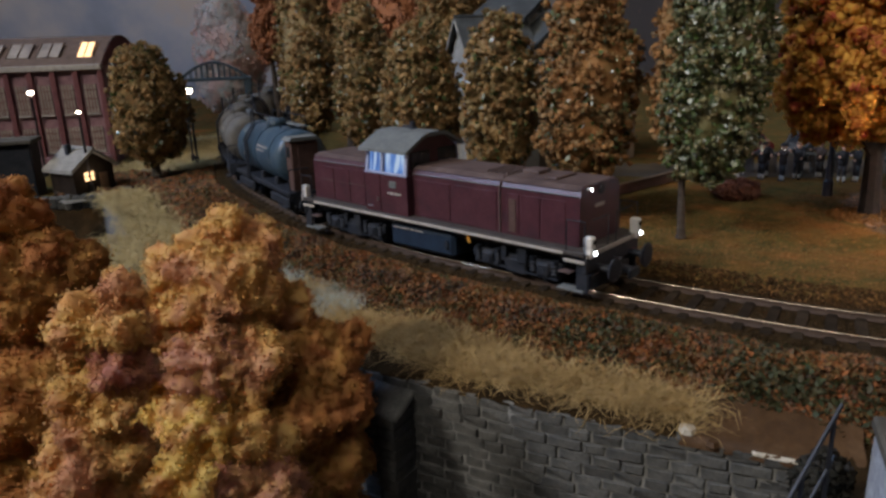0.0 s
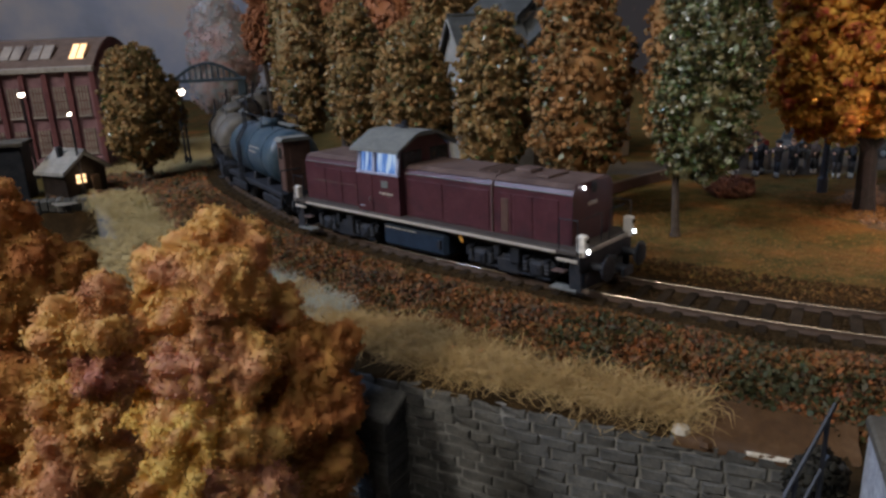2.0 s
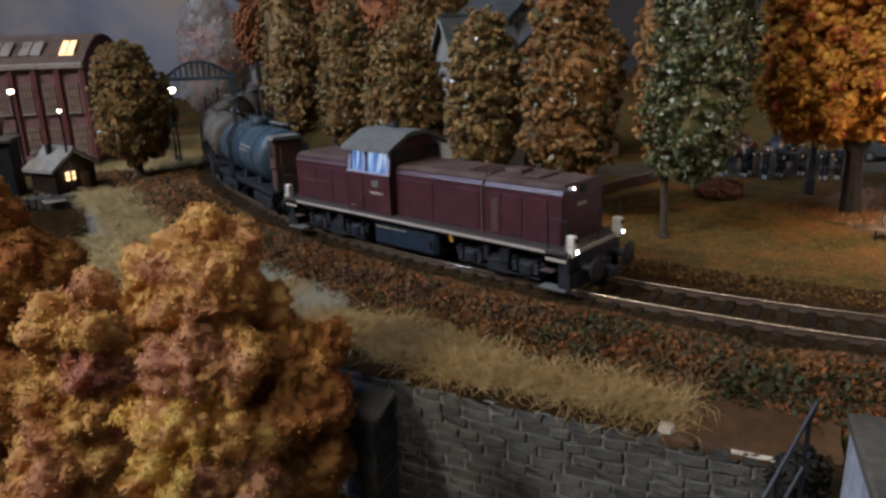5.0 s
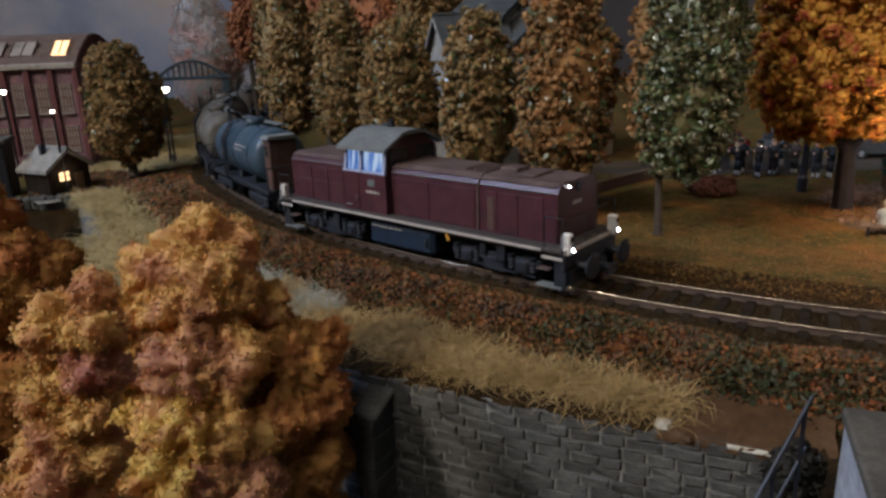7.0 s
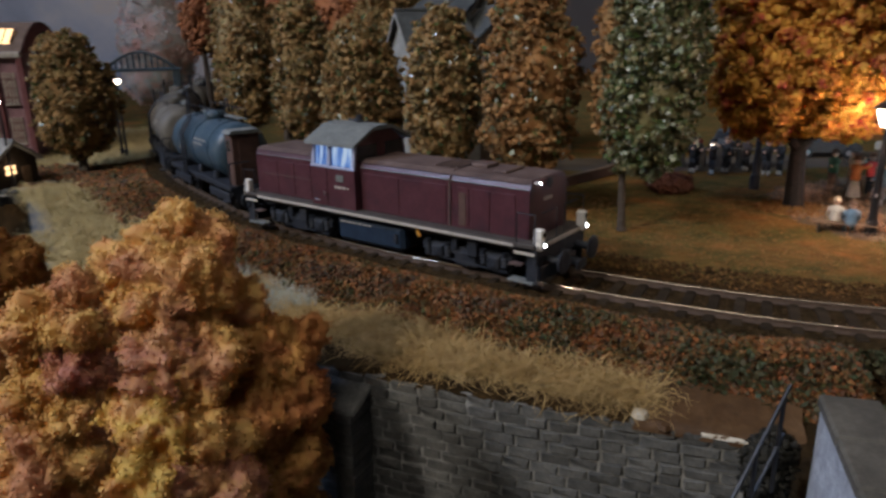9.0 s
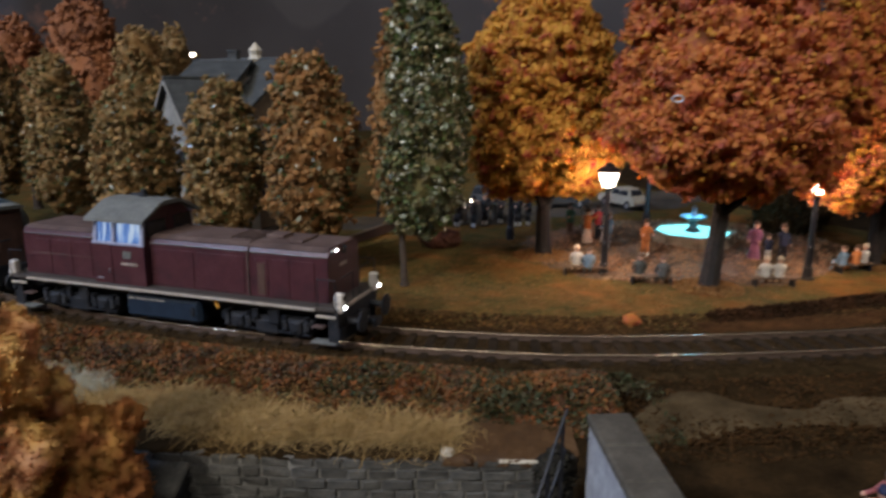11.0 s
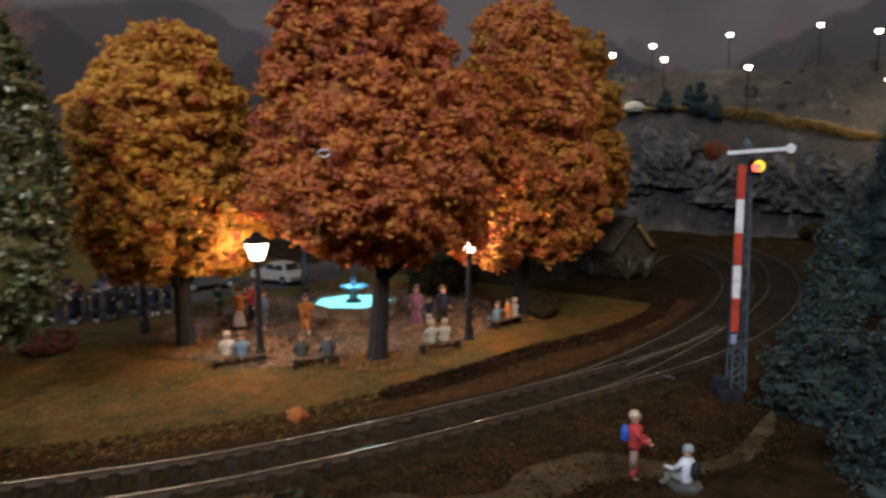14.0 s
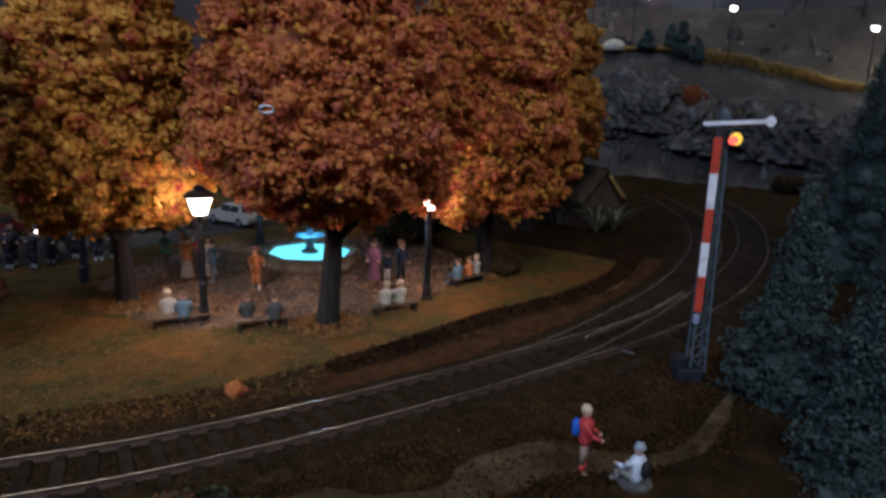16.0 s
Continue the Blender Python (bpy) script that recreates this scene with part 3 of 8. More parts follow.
def near_line(line, x, y):
    """Distance to a line, and the side (+ towards the camera's side)."""
    xy = np.stack([np.ravel(x), np.ravel(y)], 1)
    best, side = np.full(len(xy), 1e9), np.zeros(len(xy))
    t, nrm = sides(line)
    for i in range(0, len(line), 2):
        d = xy - line[i]
        q = (d ** 2).sum(1)
        m = q < best
        best[m] = q[m]
        side[m] = d[m] @ nrm[i]
    return np.sqrt(best).reshape(np.shape(x)), side.reshape(np.shape(x))


def in_polygon(poly, x, y):
    r = np.zeros(np.shape(x), bool)
    for (x0, y0), (x1, y1) in zip(poly, poly[1:] + poly[:1]):
        c = (y0 > y) != (y1 > y)
        r ^= c & (x < (x1 - x0) * (y - y0) / (y1 - y0 + 1e-12) + x0)
    return r


def wobble(x, y, scale, seed):
    """Smooth uneven ground, from a few crossed waves."""
    rng = np.random.default_rng(seed)
    z = 0
    for k in range(7):
        a, ph, w = rng.uniform(0, 6.28), rng.uniform(0, 6.28), scale * rng.uniform(0.5, 2.2)
        z = z + np.sin((x * np.cos(a) + y * np.sin(a)) / w + ph) / 7
    return z


def height(x, y):
    """The height of the landscape."""
    x, y = np.asarray(x, float), np.asarray(y, float)
    z = 0.12 * wobble(x, y, 2.0, 3) + 0.05 * wobble(x, y, 0.5, 4)
    d, side = near_line(MAIN, x, y)
    bank = np.clip((side - 1.6) / 4.2, 0, 1) * (side > 0)
    z = z - 0.35 * bank
    flat = np.clip((2.6 - d) / 0.8, 0, 1)
    z = z * (1 - flat) - 0.02 * flat
    # the rocky hill beyond the curve
    r = np.hypot(x, y)
    ang = np.degrees(np.arctan2(x, y))
    hill = np.clip((ang - 52) / 9, 0, 1)
    foot = 79.0 + 2.0 * wobble(x, y, 4, 8) + 1.0 * wobble(x, y, 1.1, 11)
    rise = np.clip((r - foot) / 9, 0, 1)
    face = np.interp(rise, [0, 0.26, 0.4, 1], [0, 0.46, 0.56, 1])
    edge = 14.3 - 3.6 * np.clip((ang - 74) / 10, 0, 1)
    shelf = np.clip((r - 89.5) / 9, 0, 1) * (5.6 + 4.5 * np.clip((ang - 75) / 10, 0, 1))
    rough = np.clip(rise / 0.15, 0, 1) * (1 - 0.75 * np.clip((rise - 0.3) / 0.15, 0, 1))
    z = z + hill * (np.clip((r - 66) / 14, 0, 1) * 1.2 + face * (edge - 1.2) + shelf + rough * (0.9 * wobble(x, y, 1.2, 9) + 0.6 * wobble(x, y, 0.5, 10)))
    return z


# ---- the landscape ----
def ground():
    xs = np.concatenate([np.arange(-90, -24, 2.0), np.arange(-24, 40, 0.45), np.arange(40, 125, 1.1)])
    ys = np.concatenate([np.arange(-14, 0, 1.0), np.arange(0, 48, 0.45), np.arange(48, 130, 1.4)])
    X, Y = np.meshgrid(xs, ys)
    Z = height(X, Y)
    pit = in_polygon(PIT, X, Y)
    Z[pit] = -9 + 0.3 * wobble(X, Y, 1.5, 5)[pit]
    v = np.stack([X.ravel(), Y.ravel(), Z.ravel()], 1)
    nx = len(xs)
    i = (np.arange(len(ys) - 1)[:, None] * nx + np.arange(nx - 1)[None]).ravel()
    f = np.stack([i, i + 1, i + nx + 1, i + nx], 1)
    me = mesh_np("ground", v, f, MAT["meadow"])
    me.materials.append(MAT["rock"])
    me.materials.append(MAT["soil"])
    c = v[f].mean(1)
    rock = (np.hypot(c[:, 0], c[:, 1]) > 78) & (np.degrees(np.arctan2(c[:, 0], c[:, 1])) > 50)
    d, side = near_line(MAIN, c[:, 0], c[:, 1])
    d2, _ = near_line(BRANCH, c[:, 0], c[:, 1])
    soil = ((np.minimum(d, d2) < 2.6 + 0.5 * wobble(c[:, 0], c[:, 1], 0.8, 6)) | (c[:, 2] < -2) | ((side > 0) & (d < 40) & (c[:, 0] > 6)) | ((c[:, 0] > 40) & ~rock & (np.hypot(c[:, 0], c[:, 1]) < 79))) & ~rock
    me.polygons.foreach_set("material_index", np.where(rock, 1, np.where(soil, 2, 0)).astype(np.int32))
    me.polygons.foreach_set("use_smooth", np.ones(len(f), bool))
    return solo("ground", me, None, 0, 0, 0, 0, "autumn meadow and brown soil of a model landscape", "ground", kind="structure")


def meadow_material():
    m, nodes, links, b = shader("meadow", 0.95, 0, 0.1)
    n1 = noise_node(nodes, links, 20, 5, 0.65)
    r1 = ramp_of(nodes, [(0.19, 0.074, 0.018), (0.14, 0.074, 0.02), (0.075, 0.067, 0.02), (0.14, 0.08, 0.022), (0.21, 0.09, 0.024)], 0.32, 0.68)
    links.new(n1.outputs["Fac"], r1.inputs["Fac"])
    n2 = noise_node(nodes, links, 130, 4, 0.7)
    r2 = ramp_of(nodes, [(0.4, 0.36, 0.3), (1.2, 1.1, 1.0)], 0.3, 0.7)
    links.new(n2.outputs["Fac"], r2.inputs["Fac"])
    mix = nodes.new("ShaderNodeMixRGB")
    mix.blend_type, mix.inputs["Fac"].default_value = "MULTIPLY", 0.7
    links.new(r1.outputs["Color"], mix.inputs["Color1"])
    links.new(r2.outputs["Color"], mix.inputs["Color2"])
    links.new(mix.outputs["Color"], b.inputs["Base Color"])
    n3 = noise_node(nodes, links, 900, 3, 0.7)
    bp = nodes.new("ShaderNodeBump")
    bp.inputs["Strength"].default_value, bp.inputs["Distance"].default_value = 0.9, 0.08 * CM
    links.new(n3.outputs["Fac"], bp.inputs["Height"])
    links.new(bp.outputs["Normal"], b.inputs["Normal"])
    return m


MAT["meadow"] = meadow_material()
ground()


def strip(name, line, offsets, mat, label, category, uneven=0.0, seed=1):
    """A band along a line with the cross-section offsets: (sideways, height)."""
    rng = np.random.default_rng(seed)
    t, nrm = sides(line)
    k = len(offsets)
    v = np.concatenate([np.concatenate([line + nrm * o, np.full((len(line), 1), z)], 1)[:, None] for o, z in offsets], 1)
    if uneven:
        v[:, 1:-1] += rng.normal(size=v[:, 1:-1].shape) * uneven
    n = len(line)
    i = (np.arange(n - 1)[:, None] * k + np.arange(k - 1)[None]).ravel()
    f = np.stack([i, i + 1, i + k + 1, i + k], 1)
    return solo(name, mesh_np(name, v.reshape(-1, 3), f, mat), None, 0, 0, 0, 0, label, category, kind="structure")


prof = [(-2.3, -0.14), (-1.9, 0.02), (-1.45, 0.14), (-1.1, 0.145), (-0.7, 0.135), (-0.35, 0.13), (0, 0.13), (0.35, 0.13), (0.7, 0.135), (1.1, 0.145), (1.45, 0.14), (1.9, 0.02), (2.3, -0.14)]
strip("ballast_bed", MAIN, prof, MAT["ballast"], "brown ballast bed under the track", "ballast", 0.02)
strip("ballast_bed", BRANCH[8:], [(o, z - 0.012) for o, z in prof], MAT["ballast"], "brown ballast bed under the branch track", "ballast", 0.02, 2)


def track(line, label, skip=0):
    """Two rails and their sleepers, the rails 1.65 apart."""
    ob = thing("railway_track", *line[0], 0, 0, label, "railway track", "tracks")
    t, nrm = sides(line)
    o = np.array([*line[0], 0])
    for s in (-1, 1):
        sec = [(-0.11, 0.14), (-0.11, 0.17), (-0.035, 0.19), (-0.035, 0.28), (-0.036, 0.29), (-0.036, 0.325), (-0.022, 0.345), (0.022, 0.345), (0.036, 0.325), (0.036, 0.29), (0.035, 0.28), (0.035, 0.19), (0.11, 0.17), (0.11, 0.14)]
        k = len(sec)
        v = np.stack([np.concatenate([line + nrm * (s * 0.865 + a), np.full((len(line), 1), z)], 1) for a, z in sec], 1) - o
        n = len(line)
        i = (np.arange(n - 1)[:, None] * k + np.arange(k)[None])
        j = (np.arange(n - 1)[:, None] * k + (np.arange(k)[None] + 1) % k)
        f = np.stack([i.ravel(), j.ravel(), (j + k).ravel(), (i + k).ravel()], 1)[:, ::-1]
        me = mesh_np("rail", v.reshape(-1, 3), f, MAT["rail_side"])
        me.materials.append(MAT["rail_head"])
        idx = np.tile(np.isin(np.arange(k), (5, 6, 7)).astype(np.int32), n - 1)
        me.polygons.foreach_set("material_index", idx)
        part("rail", me, None, ob, "worn steel rail with a bright head")
    sl = Geo().box(0, 0, 0.12, 0.3, 2.6, 0.14, 0.02)
    sl.box(0, -0.865, 0.19, 0.22, 0.42, 0.03, 0.006).box(0, 0.865, 0.19, 0.22, 0.42, 0.03, 0.006)
    me = sl.mesh("sleeper", MAT["sleeper"])
    d = np.concatenate([[0], np.cumsum(np.linalg.norm(np.diff(line, axis=0), axis=1))])
    for q in np.arange(skip, d[-1], 0.72):
        p = np.array([np.interp(q, d, line[:, 0]), np.interp(q, d, line[:, 1])])
        tt = np.array([np.interp(q, d, t[:, 0]), np.interp(q, d, t[:, 1])])
        c = part("sleeper", me, None, ob)
        c.matrix_basis = pose((p[0] - o[0]) * CM, (p[1] - o[1]) * CM, 0, 0, 0, math.degrees(math.atan2(tt[1], tt[0])))
    return ob


track(MAIN, "curved model railway track with brown sleepers and steel rails")
track(BRANCH, "branch track leaving the turnout in a wide curve", 9.0)


# ---- hall, backdrop ----
def backdrop():
    """A painted backdrop of dusk sky and dim hills, curved round the back of the layout."""
    pts = spline([(-130, 10), (-112, 60), (-80, 98), (-40, 118), (10, 126), (60, 122), (105, 98), (132, 60), (140, 10), (135, -40)], 3)
    zs = np.array([-20, 0, 10, 25, 45, 70, 100])
    v = np.stack([np.concatenate([pts, np.full((len(pts), 1), z)], 1) for z in zs], 1).reshape(-1, 3)
    k = len(zs)
    i = (np.arange(len(pts) - 1)[:, None] * k + np.arange(k - 1)[None]).ravel()
    f = np.stack([i, i + 1, i + k + 1, i + k], 1)
    m, nodes, links, b = shader("painted_sky", 0.9, 0, 0.05)
    geo = nodes.new("ShaderNodeNewGeometry")
    sep = nodes.new("ShaderNodeSeparateXYZ")
    links.new(geo.outputs["Position"], sep.inputs[0])
    n1 = noise_node(nodes, links, 4.6, 5, 0.55)
    n2 = noise_node(nodes, links, 3.0, 4, 0.5)
    sky = ramp_of(nodes, [(0.33, 0.4, 0.55), (0.56, 0.62, 0.78), (0.78, 0.78, 0.86), (0.92, 0.8, 0.74)], 0.38, 0.66)
    links.new(n1.outputs["Fac"], sky.inputs["Fac"])
    hills = ramp_of(nodes, [(0.24, 0.205, 0.18), (0.31, 0.265, 0.23), (0.38, 0.32, 0.275)], 0.36, 0.7)
    links.new(n2.outputs["Fac"], hills.inputs["Fac"])
    # two ranges of hills, the nearer one darker
    dim = hills
    for k, (scale, base, gain, tone) in enumerate(((2.2, 0.02, 0.66, 0.6), (3.1, -0.06, 0.6, 0.78))):
        flat = nodes.new("ShaderNodeVectorMath")
        flat.operation = "MULTIPLY_ADD"
        flat.inputs[1].default_value, flat.inputs[2].default_value = (scale, scale, 0.0), (1.7 + 3 * k, 0.4, 2.0 * k)
        links.new(geo.outputs["Position"], flat.inputs[0])
        ridge = nodes.new("ShaderNodeTexNoise")
        ridge.inputs["Scale"].default_value, ridge.inputs["Detail"].default_value, ridge.inputs["Roughness"].default_value = 1.0, 4, 0.45
        links.new(flat.outputs[0], ridge.inputs["Vector"])
        top = nodes.new("ShaderNodeMath")
        top.operation = "MULTIPLY_ADD"
        top.inputs[1].default_value, top.inputs[2].default_value = gain, base
        links.new(ridge.outputs["Fac"], top.inputs[0])
        gap = nodes.new("ShaderNodeMath")
        gap.operation = "SUBTRACT"
        links.new(top.outputs[0], gap.inputs[0])
        links.new(sep.outputs["Z"], gap.inputs[1])
        inside = ramp_of(nodes, [(0.0, 0.0, 0.0), (1.0, 1.0, 1.0)], 0.0, 0.012)
        links.new(gap.outputs[0], inside.inputs["Fac"])
        layer = nodes.new("ShaderNodeMixRGB")
        layer.blend_type = "MULTIPLY"
        layer.inputs["Color2"].default_value = (tone, tone, tone * 1.02, 1)
        links.new(inside.outputs["Color"], layer.inputs["Fac"])
        links.new(dim.outputs["Color"], layer.inputs["Color1"])
        dim = layer
    # painted red and ochre trees on the slopes
    n4 = noise_node(nodes, links, 9.0, 6, 0.7)
    woods = ramp_of(nodes, [(0.0, 0.0, 0.0), (1.0, 1.0, 1.0)], 0.56, 0.68)
    links.new(n4.outputs["Fac"], woods.inputs["Fac"])
    wooded = nodes.new("ShaderNodeMixRGB")
    wooded.inputs["Color2"].default_value = (0.42, 0.22, 0.16, 1)
    links.new(woods.outputs["Color"], wooded.inputs["Fac"])
    links.new(dim.outputs["Color"], wooded.inputs["Color1"])
    # hills begin right of the village
    mr = nodes.new("ShaderNodeMapRange")
    mr.inputs["From Min"].default_value, mr.inputs["From Max"].default_value = -0.34, -0.1
    links.new(sep.outputs["X"], mr.inputs["Value"])
    mix = nodes.new("ShaderNodeMixRGB")
    links.new(mr.outputs["Result"], mix.inputs["Fac"])
    links.new(sky.outputs["Color"], mix.inputs["Color1"])
    links.new(wooded.outputs["Color"], mix.inputs["Color2"])
    links.new(mix.outputs["Color"], b.inputs["Base Color"])
    solo("backdrop", mesh_np("backdrop", v, f, m), None, 0, 0, 0, 0, "painted backdrop of dusk clouds and dim hills", "backdrop", kind="structure")


backdrop()


def hall():
    dark = surface("hall_paint", [(0.035, 0.035, 0.04), (0.05, 0.05, 0.055)], 2, 0.9, bump=0)
    for nm, c, s in (("wall_south", (0, -142, 72), (344, 4, 276)), ("wall_north", (0, 142, 72), (344, 4, 276)), ("wall_west", (-172, 0, 72), (4, 280, 276)), ("wall_east", (172, 0, 72), (4, 280, 276)),
                     ("ceiling", (0, 0, 212), (344, 280, 4)), ("floor", (0, 0, -68), (344, 280, 4))):
        solo(nm, Geo().box(0, 0, 0, *s), dark, *c, 0, "dark painted surface of the exhibition hall", nm.split("_")[0], kind="structure")


hall()


# ---- retaining wall ----
def along(points, q):
    P = np.array(points, float)
    s = np.concatenate([[0], np.cumsum(np.linalg.norm(np.diff(P, axis=0), axis=1))])
    p = np.array([np.interp(q, s, P[:, 0]), np.interp(q, s, P[:, 1])])
    i = min(len(P) - 2, max(0, int(np.searchsorted(s, q) - 1)))
    t = (P[i + 1] - P[i]) / np.linalg.norm(P[i + 1] - P[i])
    return p, t, s[-1]


def stone_wall():
    ob = thing("wall_retaining", 0, 0, 0, 0, "grey retaining wall of small rough stone blocks below the track", "retaining wall", kind="structure")
    line = spline(WALL_TOP[2:], 0.5)
    t, nrm = sides(line)
    prof = [(0.0, -0.42), (0.0, -9.2), (-0.9, -9.2), (-0.9, -0.42)]
    k = 4
    v = np.stack([np.concatenate([line + nrm * o, np.full((len(line), 1), z)], 1) for o, z in prof], 1).reshape(-1, 3)
    i = (np.arange(len(line) - 1)[:, None] * k + np.arange(k)[None])
    j = (np.arange(len(line) - 1)[:, None] * k + (np.arange(k)[None] + 1) % k)
    f = np.stack([i.ravel(), j.ravel(), (j + k).ravel(), (i + k).ravel()], 1)
    part("mortar_bed", mesh_np("mortar_bed", v, f, MAT["mortar"]), None, ob)
    return ob


WALL = stone_wall()


def far_wall():
    line = spline(WALL_TOP[:3], 0.6)
    line = line[:-1]
    strip("wall_embankment", line, [(0.15, -9), (0.02, -0.7), (-0.1, -0.5), (-0.6, -0.45), (-0.9, -0.6)], MAT["stone_dark"], "rough grey concrete embankment wall with dry grass on top", "retaining wall", 0.05, 5)


far_wall()


def wing_wall():
    """A parapet that comes towards the viewer from the bank, capped with concrete slabs."""
    a, b = Vector((6.75, 9.75, 0)), Vector((4.2, 3.7, 0))
    L, ang = (b - a).length, math.degrees(math.atan2(b.y - a.y, b.x - a.x))
    ob = thing("parapet_wall", a.x, a.y, 0, ang, "bridge parapet with worn concrete cap and pale rendered face", "parapet")
    part("body", Geo().box(L / 2, 0.5, -3.6, L, 0.8, 11.0, 0.05), MAT["plaster_grey"], ob, "pale blue-grey render")
    q = 0.0
    rng = np.random.default_rng(4)
    while q < L:
        w = 1.25 * rng.uniform(0.9, 1.1)
        part("cap_slab", Geo().box(q + w / 2, 0.5, 2.02, w - 0.03, 0.92, 0.22, 0.04), MAT["concrete"], ob)
        q += w
    # stair flank and hand rail below it
    st = thing("stair_flight", 5.9, 10.4, 0, 0, "dark stone stair flight beside the parapet", "stairs")
    for i in range(9):
        part("step", Geo().box(-0.1 - 0.22 * i, -0.5 - 0.42 * i, -0.25 - 0.62 * i - 1.5, 1.5, 0.6, 3.0, 0.03, Matrix.Rotation(radians(-22), 4, "Z")), MAT["mortar"], st)
    hr = thing("stair_railing", 0, 0, 0, 0, "thin black iron hand rail of the stair", "railing")
    p0, p1 = Vector((6.3, 9.75, 2.3)), Vector((4.5, 8.6, 0.2))
    part("hand_rail", Geo().tube(p0, p1, 0.036, 0.036, 6), MAT["black_metal"], hr)
    part("lower_rail", Geo().tube(p0 - Vector((0, 0, 0.9)), p1 - Vector((0, 0, 0.9)), 0.03, 0.03, 6), MAT["black_metal"], hr)
    for k in (0.08, 0.42, 0.76):
        p = p0.lerp(p1, k)
        part("post", Geo().tube(p - Vector((0, 0, 1.8)), p, 0.04, 0.04, 6), MAT["black_metal"], hr)


wing_wall()


# ---- the train ----
def line_at(q):
    """Place and heading on the main line, q centimetres from its far left end."""
    s = np.concatenate([[0], np.cumsum(np.linalg.norm(np.diff(MAIN, axis=0), axis=1))])
    t, _ = sides(MAIN)
    return np.array([np.interp(q, s, MAIN[:, k]) for k in (0, 1)]), np.array([np.interp(q, s, t[:, k]) for k in (0, 1)])


def nearest_q(x, y):
    s = np.concatenate([[0], np.cumsum(np.linalg.norm(np.diff(MAIN, axis=0), axis=1))])
    return s[np.argmin((MAIN[:, 0] - x) ** 2 + (MAIN[:, 1] - y) ** 2)]


def on_track(q, span):
    """Middle and heading of a vehicle whose bogies stand span apart round q."""
    a, b = line_at(q - span / 2)[0], line_at(q + span / 2)[0]
    m, d = (a + b) / 2, b - a
    return m[0], m[1], math.degrees(math.atan2(d[1], d[0]))


def bars(ob, name, x0, y, z, widths, h, mat, gap=0.06):
    g = Geo()
    for w in widths:
        g.box(x0 + w / 2, y, z, w, 0.012, h, 0.003)
        x0 += w + gap
    return part(name, g, mat, ob, "small pale lettering")


def wheel_set(parent, x, r=0.52):
    for s in (-1, 1):
        g = Geo().lathe([(0.1, -0.12), (r + 0.06, -0.1), (r + 0.06, -0.06), (r, -0.05), (r - 0.02, 0.09), (r * 0.75, 0.1), (r * 0.7, 0.05), (0.16, 0.06), (0.12, 0.14)], 18, (x, s * 0.865, r + 0.345), Euler((radians(-90 * s), 0, 0)).to_quaternion())
        part("wheel", g, MAT["loco_under"], parent)


